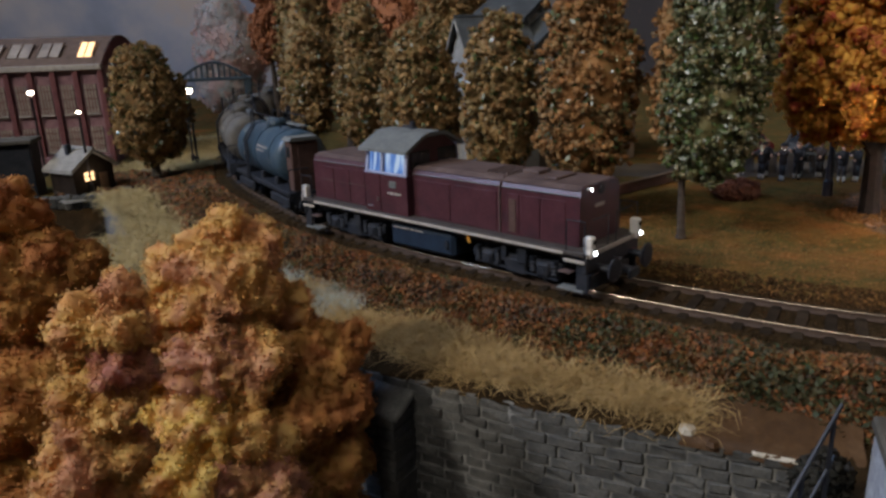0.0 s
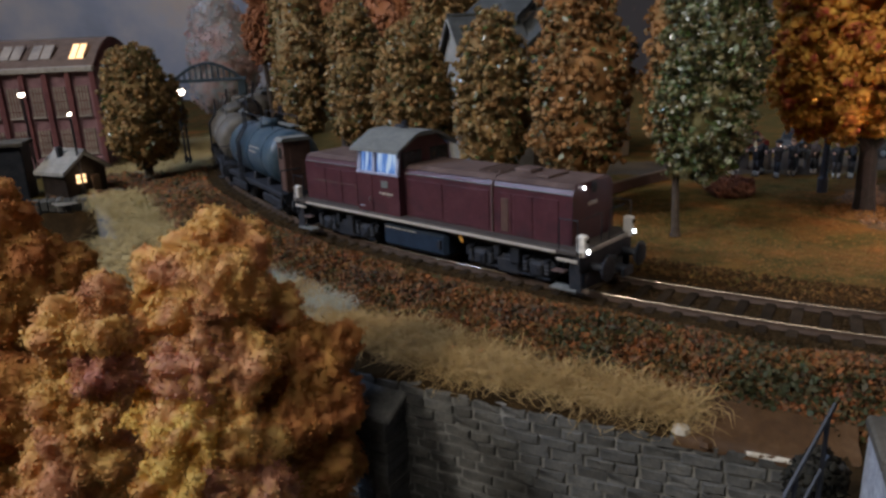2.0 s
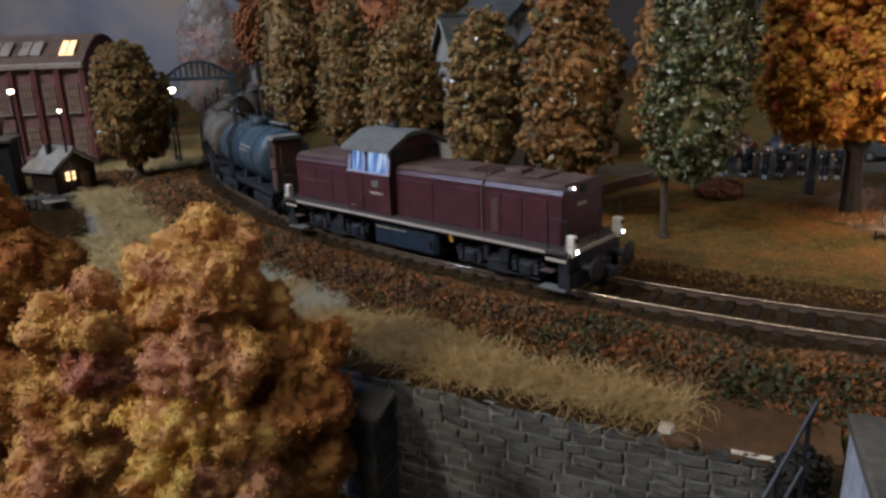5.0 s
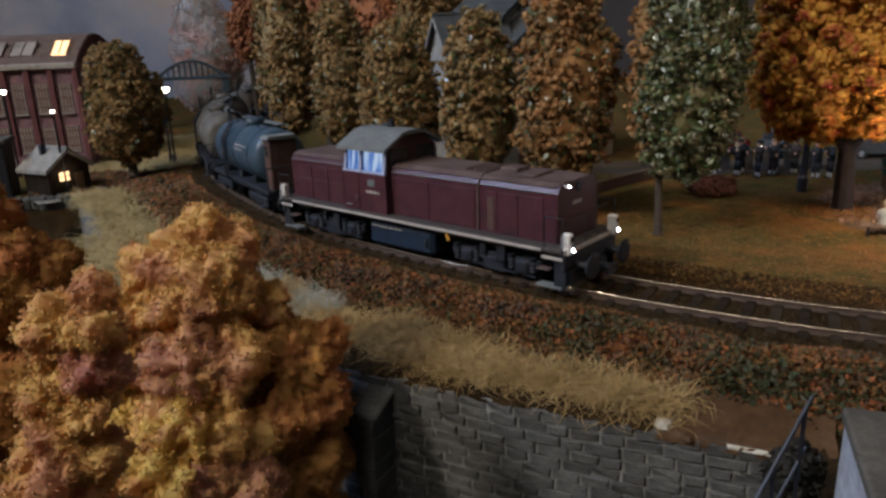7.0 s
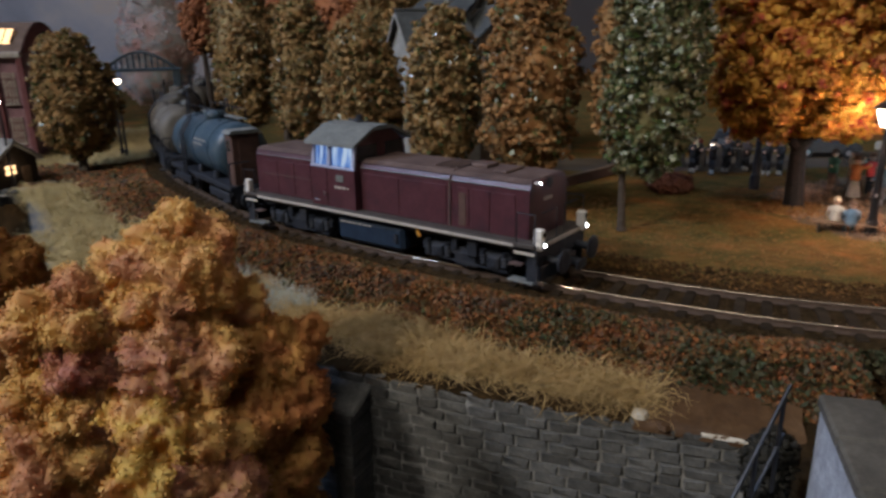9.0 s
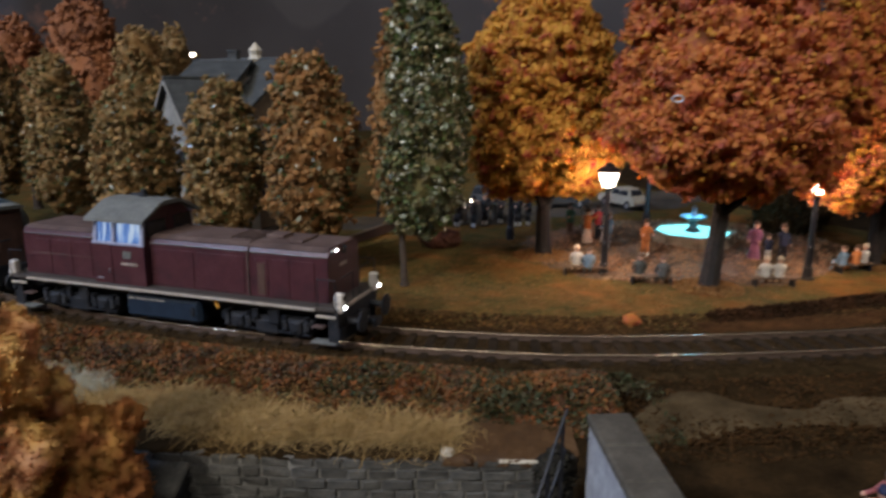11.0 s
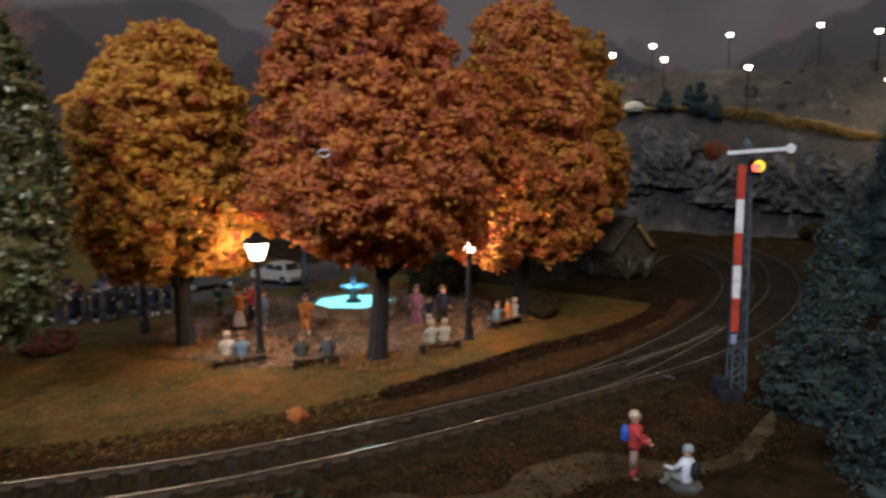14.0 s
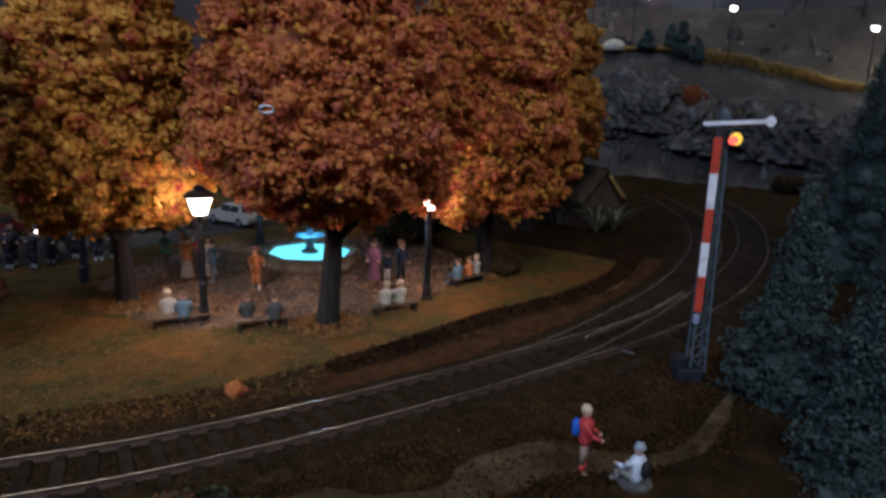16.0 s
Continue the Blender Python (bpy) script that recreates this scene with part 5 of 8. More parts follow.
PARK = "trees of the park"
tree("maple_tree", 21.6, 20.7, 0, [((0, 0.2, 7.4), (4.7, 4.4, 2.9)), ((0.3, 0.3, 9.6), (4.4, 4.2, 3.3)), ((-0.4, 0.2, 12.3), (3.2, 3.0, 3.0)), ((0.2, 0.0, 14.8), (2.2, 2.2, 2.2)), ((2.2, 0.6, 7.0), (2.8, 2.6, 2.2)), ((-2.0, 0.3, 7.0), (2.4, 2.4, 1.9)), ((0.4, -0.2, 5.7), (3.2, 3.0, 1.4)), ((4.5, -0.8, 5.9), (1.1, 1.0, 0.9)), ((4.75, -1.2, 4.95), (0.55, 0.5, 0.55))],
     3.4, 0.4, "leaf_orange", "large maple with thick orange autumn foliage in the park", "bark_dark", 0.85, 50000, 0.145, 31, "clump", amp=0.85, group=PARK, limbs=7, second=("leaf_yellow", 0.04, "grain"))
tree("maple_tree", 18.4, 28.9, 0, [((-0.4, 0.3, 6.5), (3.9, 3.8, 3.0)), ((-0.5, 0.3, 9.3), (3.6, 3.5, 2.9)), ((-0.3, 0.2, 11.6), (2.3, 2.2, 1.9)), ((1.5, -0.4, 5.0), (2.0, 2.0, 1.7)), ((-1.8, 0, 5.0), (2.0, 2.0, 1.6)), ((0.2, -0.6, 5.0), (2.2, 2.2, 1.4))],
     2.6, 0.4, "leaf_yellow", "maple with yellow and red autumn leaves in the park", "bark_dark", 0.85, 44000, 0.15, 32, "clump", amp=0.7, group=PARK, limbs=6)
tree("maple_tree", 32.7, 20.6, 0, [((-0.3, 0.2, 7.4), (4.2, 4.0, 3.2)), ((-0.2, 0.2, 10.6), (3.7, 3.6, 3.1)), ((-0.3, 0, 13.4), (2.5, 2.4, 2.3)), ((1.6, -1.2, 6.0), (2.4, 2.3, 1.9)), ((-2.4, 0.4, 4.8), (2.1, 2.1, 1.6)), ((0.4, -0.8, 4.6), (2.6, 2.4, 1.5))],
     3.2, 0.42, "leaf_orange", "maple with orange and golden leaves beside the path", "bark_dark", 0.85, 38000, 0.145, 33, "clump", amp=0.85, group=PARK, limbs=6, second=("leaf_yellow", 0.3, "grain"))
tree("maple_tree", 44.5, 24.6, 0, [((0, 0, 8), (4.4, 4.2, 3.6)), ((0.2, 0, 11.6), (3.8, 3.6, 3.2)), ((0, 0, 14.6), (2.6, 2.6, 2.4)), ((2.2, -1.6, 6.2), (2.2, 2.0, 1.8))],
     5.0, 0.4, "leaf_yellow", "golden autumn maple beside the hut", "bark_dark", 0.85, 22000, 0.15, 34, "clump", amp=0.85, group=PARK, limbs=6)

# foreground shrubs of fine foam, rooted below the retaining wall
def foam_tree(x, y, z, lobes, n, grain, seed, label, trunk_h, trunk_r):
    """A tree of torn foam: lumpy lobes, each of one tint, covered with tiny crumbs."""
    rng = np.random.default_rng(seed)
    ob = thing("foam_tree", x, y, z, 0, label, "tree", "foreground trees")
    C = np.array([c for c, r, m in lobes], float) - np.array([x, y, z])
    R = np.array([r for c, r, m in lobes], float)
    g = Geo().tube((0, 0, 0), (0, 0, trunk_h * 0.2), trunk_r * 1.4, trunk_r, 9).tube((0, 0, trunk_h * 0.2), (0, 0, trunk_h), trunk_r, trunk_r * 0.7, 9)
    for c in C:
        g.tube((0, 0, trunk_h), c, trunk_r * 0.45, trunk_r * 0.12, 6)
    part("trunk", g, MAT["bark"], ob)
    pick = rng.choice(len(R), n, p=R ** 2 / (R ** 2).sum())
    d = rng.normal(size=(n, 3))
    d /= np.linalg.norm(d, axis=1)[:, None]

    def skin(S, D, scale):
        return S + D * (scale * (0.36 * swell(S, 0.8, seed) + 0.17 * swell(S, 0.26, seed + 1)))[:, None]

    S = C[pick] + d * R[pick][:, None]
    P = skin(S, d, np.ones(n)) + d * (0.05 * rng.uniform(-1.2, 1, n))[:, None]
    deep = np.any([(np.linalg.norm(S - c, axis=1) < r * 0.82) & (pick != k) for k, (c, r) in enumerate(zip(C, R))], 0)
    P, pick = P[~deep], pick[~deep]
    bm = bmesh.new()
    bmesh.ops.create_icosphere(bm, subdivisions=5, radius=1)
    V = np.array([v.co[:] for v in bm.verts])
    F = np.array([[v.index for v in f.verts] for f in bm.faces])
    bm.free()
    for mat in dict.fromkeys(m for c, r, m in lobes):
        ks = [k for k, lb in enumerate(lobes) if lb[2] == mat]
        Q = P[np.isin(pick, ks)]
        size = grain * rng.uniform(0.5, 1.5, len(Q))
        half = len(Q) // 2
        body = [grains(rng, Q[:half], size[:half], 0.45, 0.8, (TET, TET_F)), flakes(rng, Q[half:], size[half:] * 1.2, 1.2)]
        for k in ks:
            S = C[k] + V * R[k]
            body.append((skin(S, V, np.ones(len(V))) - V * 0.045, F))
        part("foliage", mesh_np("foliage", *joined(*body), MAT[mat]), None, ob, mat.split("_")[1] + " foam foliage")
    return ob


O, Y, PL, RU = "foam_orange", "foam_yellow", "foam_plum", "foam_rust"
foam_tree(-4.3, 15.4, -9, [((-4.8, 15.9, 3.5), 0.79, O), ((-4.2, 16.1, 3.5), 0.61, O), ((-5.8, 15.6, 2.7), 0.78, O), ((-6.3, 15.2, 1.8), 0.91, O), ((-4.5, 15.6, 2.5), 1.14, O), ((-5.2, 15.1, 2.0), 0.88, O),
                           ((-3.7, 15.9, 2.0), 0.67, O), ((-6.4, 14.6, 1.3), 0.87, Y), ((-5.2, 14.6, 1.2), 0.98, PL), ((-4.3, 14.9, 1.1), 0.98, O), ((-6.0, 13.9, -0.2), 0.97, Y), ((-5.1, 13.9, -0.1), 1.06, Y),
                           ((-4.3, 14.0, -0.5), 1.03, O), ((-4.3, 14.3, 0.5), 0.74, O), ((-5.6, 13.4, -1.2), 1.33, Y), ((-4.3, 13.5, -1.6), 1.27, PL), ((-5.3, 13.6, -3.3), 1.78, O), ((-4.7, 14.0, -5.6), 2.23, O), ((-5.3, 14.8, 0.3), 1.19, O), ((-4.6, 15.3, 1.6), 0.99, O), ((-4.9, 13.9, -1.2), 1.22, O)],
          125000, 0.03, 41, "near autumn tree of fine orange, yellow and plum foam", 8.5, 0.3)
# rust foliage whose darker tone also carries shade of the group's right side
foam_tree(-2.9, 16.0, -9, [((-3.0, 15.8, 0.5), 1.07, RU), ((-2.4, 16.0, 0.8), 0.68, RU), ((-2.5, 15.6, -0.5), 0.93, RU), ((-3.3, 15.2, -0.6), 1.16, RU), ((-2.7, 15.2, -1.8), 0.97, RU), ((-3.6, 14.8, -2.2), 1.19, RU),
                           ((-3.2, 15.0, -4.1), 1.59, RU), ((-3.9, 15.2, -6.3), 2.04, RU)],
          52000, 0.03, 44, "near rust-brown foam tree leaning on the stone buttress, its tone also darkened for shade", 6.0, 0.25)
foam_tree(-5.9, 11.0, -9, [((-5.3, 11.3, 3.8), 0.44, O), ((-5.6, 11.1, 3.5), 0.47, O), ((-5.2, 11.0, 3.4), 0.41, O), ((-5.8, 11.0, 3.0), 0.46, O), ((-5.3, 10.8, 2.8), 0.49, PL), ((-5.8, 10.7, 2.5), 0.48, O),
                           ((-5.3, 10.6, 2.2), 0.49, O), ((-5.8, 10.5, 1.8), 0.58, O), ((-5.4, 10.6, 1.4), 0.57, O), ((-5.8, 10.3, 0.9), 0.68, O), ((-5.9, 10.5, -0.4), 1.0, O), ((-6.4, 10.9, -2.3), 1.51, O)],
          58000, 0.025, 42, "smaller near autumn tree of orange foam", 9.0, 0.25)
foam_tree(-12.2, 19.4, -9, [((-12.6, 19.6, 3.0), 1.6, RU), ((-12.1, 19.4, 1.4), 2.1, RU), ((-10.8, 19.7, 1.5), 1.3, RU), ((-10.4, 19.7, 0.1), 1.7, RU), ((-11.8, 19.4, -1.6), 2.7, RU), ((-12.0, 19.4, -4.0), 2.9, RU)],
          60000, 0.042, 43, "near rust-brown autumn tree of fine foam", 8.0, 0.3)


def conifer(x, y, z, h, r, seed, label):
    """A spruce: tiers of drooping boughs that thin out towards the tip."""
    rng = np.random.default_rng(seed)
    blobs = []
    for k in (0.1, 0.2, 0.3, 0.4, 0.5, 0.6, 0.69, 0.78, 0.86, 0.93):
        R = r * (1.03 - k)
        blobs.append(((0, 0, h * k), (R * 0.7, R * 0.7, h * 0.1)))
        m = 3 + int(6 * (1 - k))
        for i in range(m):
            a, q = 2 * math.pi * i / m + rng.uniform(-0.3, 0.3), rng.uniform(0.45, 0.75) * R
            w = 0.28 * R + 0.16
            blobs.append(((q * math.cos(a), q * math.sin(a), h * (k + rng.uniform(-0.05, 0.05))), (w, w, h * 0.065)))
    return tree("conifer", x, y, z, blobs, h * 0.15, r * 0.12, "leaf_conifer", label, "bark", 0.35, 20000, 0.049, seed, limbs=6, group="conifers", second=("leaf_conifer_tip", 0.3, "flake"), amp=0.8, sunk=1.0)


MAT["leaf_conifer_tip"] = foliage("leaf_conifer_tip", [(0.03, 0.05, 0.045), (0.06, 0.09, 0.082), (0.1, 0.14, 0.13)], 60, 0.3)
conifer(26.7, 5.55, -2.5, 9.1, 2.9, 51, "dark blue-green conifer beside the signal")
conifer(22.6, 2.9, -2.6, 8.2, 3.0, 52, "dark blue-green conifer at the edge of the path")
conifer(30.5, 3.0, -2.5, 8.0, 3.2, 53, "dark blue-green conifer behind the others")
conifer(46.6, 5.6, -1, 12.8, 3.6, 54, "tall dark conifer before the rocks")


# ---- the park ----
def ground_z(x, y):
    return float(height(np.array([x]), np.array([y]))[0])


def drape(name, points, half, mat, label, category, lift=0.03, seed=1, kind="structure"):
    """A ragged path laid on the ground."""
    rng = np.random.default_rng(seed)
    line = spline(points, 0.35)
    t, nrm = sides(line)
    k = 9
    rows = []
    half = np.interp(np.linspace(0, 1, len(line)), np.linspace(0, 1, len(half)), half) if isinstance(half, tuple) else half
    hw = half * (1 + 0.22 * np.convolve(rng.normal(size=len(line) + 8), np.ones(9) / 4, "valid"))
    for j in range(k):
        o = (j / (k - 1) * 2 - 1)
        xy = line + nrm * (o * hw)[:, None]
        z = height(xy[:, 0], xy[:, 1]) + lift - (0.12 if j in (0, k - 1) else 0)
        rows.append(np.concatenate([xy, z[:, None]], 1))
    v = np.stack(rows, 1).reshape(-1, 3)
    i = (np.arange(len(line) - 1)[:, None] * k + np.arange(k - 1)[None]).ravel()
    f = np.stack([i, i + 1, i + k + 1, i + k], 1)
    return solo(name, mesh_np(name, v, f, mat), None, 0, 0, 0, 0, label, category, kind=kind)


def plaza():
    rng = np.random.default_rng(3)
    cx, cy, n, rings = 26.6, 27.4, 72, 12
    v = [(cx, cy, ground_z(cx, cy) + 0.05)]
    ragged = 1 + 0.05 * np.sin(np.arange(n) * 0.52) + 0.03 * rng.normal(size=n)
    for k in range(1, rings + 1):
        for i in range(n):
            a = 2 * math.pi * i / n
            r = 8.6 * k / rings * ragged[i]
            x, y = cx + r * math.cos(a) * 1.12, cy + r * math.sin(a) * 0.9
            v.append((x, y, ground_z(x, y) + (0.05 if k < rings else -0.1)))
    g = Geo()
    f = [(0, 1 + i, 1 + (i + 1) % n) for i in range(n)]
    for k in range(rings - 1):
        o = 1 + k * n
        f += [(o + i, o + n + i, o + n + (i + 1) % n, o + (i + 1) % n) for i in range(n)]
    g.add(v, f)
    solo("plaza", g, MAT["plaza"], 0, 0, 0, 0, "trodden brown earth square round the fountain", "square", kind="structure")


plaza()
drape("road", [(6, 44), (12, 41.5), (18, 40.5), (24, 40), (30, 39.5), (37, 40.5), (46, 44)], 3.2, MAT["road_grey"], "grey village street behind the park", "road")
drape("footpath", [(9.6, 12.1), (11.1, 12.1), (12.8, 12.2), (13.5, 11.75), (14.1, 11.35), (14.75, 11.0), (15.6, 10.6), (16.6, 10.4), (17.5, 10.1), (18.2, 9.8), (18.85, 9.15), (19.35, 8.45), (20.1, 7.5), (21.6, 6.8), (23.6, 6.75), (26.2, 6.9)],
      (0.5, 0.8, 1.15, 1.15, 0.75, 0.38, 0.95, 1.1, 1.0, 0.55, 0.32, 0.32, 0.34, 0.3, 0.28, 0.06), MAT["sand"], "sandy footpath along the embankment, narrowed by a gully", "footpath", 0.09, 4)


MAT["rust_soil"] = surface("rust_soil", [(0.034, 0.016, 0.007), (0.06, 0.028, 0.011), (0.1, 0.047, 0.018)], 110, 0.95, spec=0.04, fine=700, bump=0.7, bump_cm=0.06, fine_mix=0.6)
drape("soil_bank", [(17.5, 16.9), (20, 16.1), (23, 15.4), (26.5, 14.8), (31.8, 13.9), (37, 13.9), (42, 15.0)], 0.75, MAT["rust_soil"], "rust-brown soil bank between lawn and track", "soil", 0.05, 6)


MAT["basin_stone"] = surface("basin_stone", [(0.14, 0.115, 0.085), (0.26, 0.215, 0.165)], 200, 0.85)


def fountain(x, y):
    ob = thing("fountain", x, y, ground_z(x, y), 10, "octagonal stone fountain with glowing turquoise water", "fountain")
    g = Geo().lathe([(2.4, 0), (2.45, 0.1), (2.35, 0.16), (2.3, 0.5), (2.42, 0.56), (2.42, 0.66), (2.15, 0.66), (2.13, 0.4), (0.1, 0.4)], 8)
    part("basin", g, MAT["basin_stone"], ob, "pale stone basin")
    part("water", Geo().lathe([(2.13, 0.42), (2.13, 0.58), (0.05, 0.585)], 8), MAT["lit_water"], ob, "glowing turquoise water")
    ped = part("pedestal", Geo().lathe([(0.42, 0.4), (0.45, 0.66), (0.24, 0.8), (0.18, 1.2), (0.4, 1.3), (0.75, 1.42), (0.8, 1.5), (0.2, 1.5), (0.12, 1.8), (0.2, 1.95), (0.05, 2.15)], 12), MAT["iron_blue"], ob)
    for k in range(3):
        a = k * 2.1
        part("jet", Geo().tube((0.2 * math.cos(a), 0.2 * math.sin(a), 1.3), (0.7 * math.cos(a), 0.7 * math.sin(a), 1.55), 0.05, 0.03, 6), MAT["iron_blue"], ped)


fountain(28.25, 28.45)
point_lamp("fountain_light", 28.25, 28.45, 1.9, 0.055, (0.16, 0.62, 1.0), 0.6)


def park_lamp(x, y, h, lit=True, small=False, name="park_lamp", group="park lamps", label="black cast-iron park lamp with a lit tapered lantern", z=None, power=0.27):
    z = ground_z(x, y) if z is None else z
    ob = thing(name, x, y, z, 20, label, "lamp", group)
    B = MAT["black_metal"]
    hz = h - 1.15
    part("foot", Geo().lathe([(0.3, 0), (0.3, 0.08), (0.22, 0.14), (0.2, 0.5), (0.24, 0.55), (0.17, 0.62)], 10), B, ob)
    part("post", Geo().lathe([(0.16, 0.6), (0.14, 1.5), (0.19, 1.56), (0.13, 1.64), (0.11, hz - 0.2), (0.17, hz - 0.12), (0.1, hz - 0.06), (0.2, hz)], 10), B, ob)
    lan = part("lantern_frame", Geo().lathe([(0.22, hz), (0.26, hz + 0.04), (0.2, hz + 0.06)], 6), B, ob)
    g = Geo()
    for i in range(6):
        a = 2 * math.pi * i / 6
        g.tube((0.27 * math.cos(a), 0.27 * math.sin(a), hz + 0.05), (0.47 * math.cos(a), 0.47 * math.sin(a), hz + 0.72), 0.022, 0.022, 4)
    part("lantern_bar", g, B, lan)
    part("glass", Geo().lathe([(0.24, hz + 0.06), (0.44, hz + 0.7), (0.1, hz + 0.7)], 6), MAT["bulb"] if lit else MAT["dark_glass"], lan, "bright warm lit glass")
    part("cap", Geo().lathe([(0.56, hz + 0.71), (0.56, hz + 0.76), (0.4, hz + 0.92), (0.2, hz + 1.0), (0.22, hz + 1.06), (0.06, hz + 1.15)], 12), B, lan)
    if lit and power:
        point_lamp("lantern_light", x, y, z + hz + 0.42, power, (1.0, 0.68, 0.55), 0.55)
    return ob


park_lamp(18.9, 24.55, 5.3)
park_lamp(27.1, 20.05, 5.1)


def tall_post(x, y, h, arm, label, lit=True):
    ob = thing("street_lamp", x, y, ground_z(x, y), arm, label, "lamp", "street lamps")
    part("post", Geo().lathe([(0.24, 0), (0.24, 0.7), (0.17, 0.8), (0.13, h * 0.9), (0.08, h)], 9), MAT["black_metal"], ob)
    part("arm", Geo().tube((0, 0, h - 0.1), (1.2, 0, h + 0.05), 0.05, 0.05, 6), MAT["black_metal"], ob)
    part("bulb", Geo().ball((1.2, 0, h - 0.02), 0.13), MAT["bulb"] if lit else MAT["dark_glass"], ob, "small lit bulb")
    return ob


tall_post(18.95, 33.2, 3.2, 145, "black street lamp with a small bulb on an arm")
tall_post(29.1, 33.3, 3.4, 100, "black street lamp at the edge of the square", False)


def figurine(x, y, rz, coat, legs, hair, seated=False, h=2.0, hat=None, arms=(20, 20), socks=None, skirt=False, z=None, pack=None, label="", seat_h=0.42):
    """A small painted figure as one plain mesh, feet at the ground."""
    g, mats = Geo(), []

    def use(m):
        if m not in mats:
            mats.append(m)
        g.slot = mats.index(m)

    k = h / 2.0
    hip = 0.95 * k if not seated else seat_h
    use(legs)
    if seated:
        for s in (-1, 1):
            g.tube((0, s * 0.13 * k, hip + 0.08), (0.5 * k, s * 0.16 * k, hip + 0.1), 0.12 * k, 0.1 * k, 7)
            g.tube((0.5 * k, s * 0.16 * k, hip + 0.1), (0.55 * k, s * 0.16 * k, 0.06), 0.1 * k, 0.07 * k, 7)
            g.box(0.62 * k, s * 0.16 * k, 0.05, 0.26 * k, 0.12 * k, 0.1, 0.02)
    elif skirt:
        g.lathe([(0.3 * k, 0.12 * k), (0.32 * k, 0.16 * k), (0.2 * k, 0.8 * k), (0.17 * k, hip)], 10)
    else:
        for s in (-1, 1):
            g.tube((0.03 * s, s * 0.12 * k, 0.3 * k), (0, s * 0.09 * k, hip), 0.085 * k, 0.125 * k, 7)
            use(socks or legs)
            g.tube((0.03 * s, s * 0.12 * k, 0.02), (0.03 * s, s * 0.12 * k, 0.32 * k), 0.07 * k, 0.08 * k, 7)
            use(legs)
            g.box(0.05 + 0.03 * s, s * 0.13 * k, 0.04 * k, 0.24 * k, 0.11 * k, 0.08 * k, 0.02)
    use(coat)
    g.lathe([(0.17 * k, hip - 0.05), (0.2 * k, hip + 0.1 * k), (0.17 * k, hip + 0.3 * k), (0.23 * k, hip + 0.58 * k), (0.16 * k, hip + 0.68 * k), (0.07 * k, hip + 0.72 * k)], 10, squash=1.25)
    sh = hip + 0.6 * k
    for s, a in zip((-1, 1), arms):
        e = Vector((0.32 * k * math.sin(radians(a)), s * 0.31 * k, sh - 0.34 * k * math.cos(radians(a))))
        w = e + Vector((0.3 * k * math.sin(radians(a + 35)), -s * 0.05 * k, -0.3 * k * math.cos(radians(a + 35))))
        g.tube((0, s * 0.25 * k, sh), e, 0.085 * k, 0.07 * k, 6).tube(e, w, 0.07 * k, 0.055 * k, 6)
        use(MAT["skin"])
        g.ball(w, 0.065 * k, 6)
        use(coat)
    use(MAT["skin"])
    hz = hip + 0.9 * k
    g.tube((0, 0, hip + 0.68 * k), (0, 0, hip + 0.8 * k), 0.07 * k, 0.07 * k, 7)
    g.ball((0, 0, hz), 0.15 * k, 8, 1.2)
    use(hat or hair)
    g.lathe([(0.165 * k, hz + 0.02 * k), (0.17 * k, hz + 0.08 * k), (0.12 * k, hz + 0.19 * k), (0.02, hz + 0.22 * k)], 9, (-0.02, 0, 0))
    if hat:
        g.lathe([(0.24 * k, hz + 0.06 * k), (0.24 * k, hz + 0.09 * k), (0.1 * k, hz + 0.1 * k)], 10)
    if pack:
        use(pack)
        g.box(-0.27 * k, 0, hip + 0.4 * k, 0.24 * k, 0.36 * k, 0.5 * k, 0.08)
    ob = solo("figurine", g, mats, x, y, (ground_z(x, y) if z is None else z), rz, label, "figurine", "painted figures", smooth=True)
    return ob


BLACK, WHITE, BLUE, ORANGE = paint(0.015, 0.015, 0.018), paint(0.46, 0.44, 0.4), paint(0.13, 0.2, 0.27), paint(0.45, 0.16, 0.05)
GREEN, REDP, BROWNP, GREY, NAVY, CREAM = paint(0.05, 0.14, 0.1), paint(0.45, 0.05, 0.05), paint(0.14, 0.08, 0.05), paint(0.2, 0.2, 0.2), paint(0.016, 0.022, 0.05), paint(0.55, 0.45, 0.32)
for i, (x, y) in enumerate([(17.4, 39.2), (17.8, 37.8), (18.3, 38.5), (18.6, 37.1), (19.6, 37.5), (20.2, 38.3), (20.9, 37.7), (21.4, 36.4), (22.1, 36.3), (16.6, 38.2)]):
    figurine(x, y, 210 + 17 * ((i * 7) % 5) - 30, BLACK if i % 3 else paint(0.03, 0.02, 0.018), BLACK, BROWNP, hat=BLACK if i % 2 else None, socks=paint(0.3, 0.29, 0.27), arms=(60, 70) if i % 2 else (75, 40), label="painted bandsman figure in dark uniform and white socks")
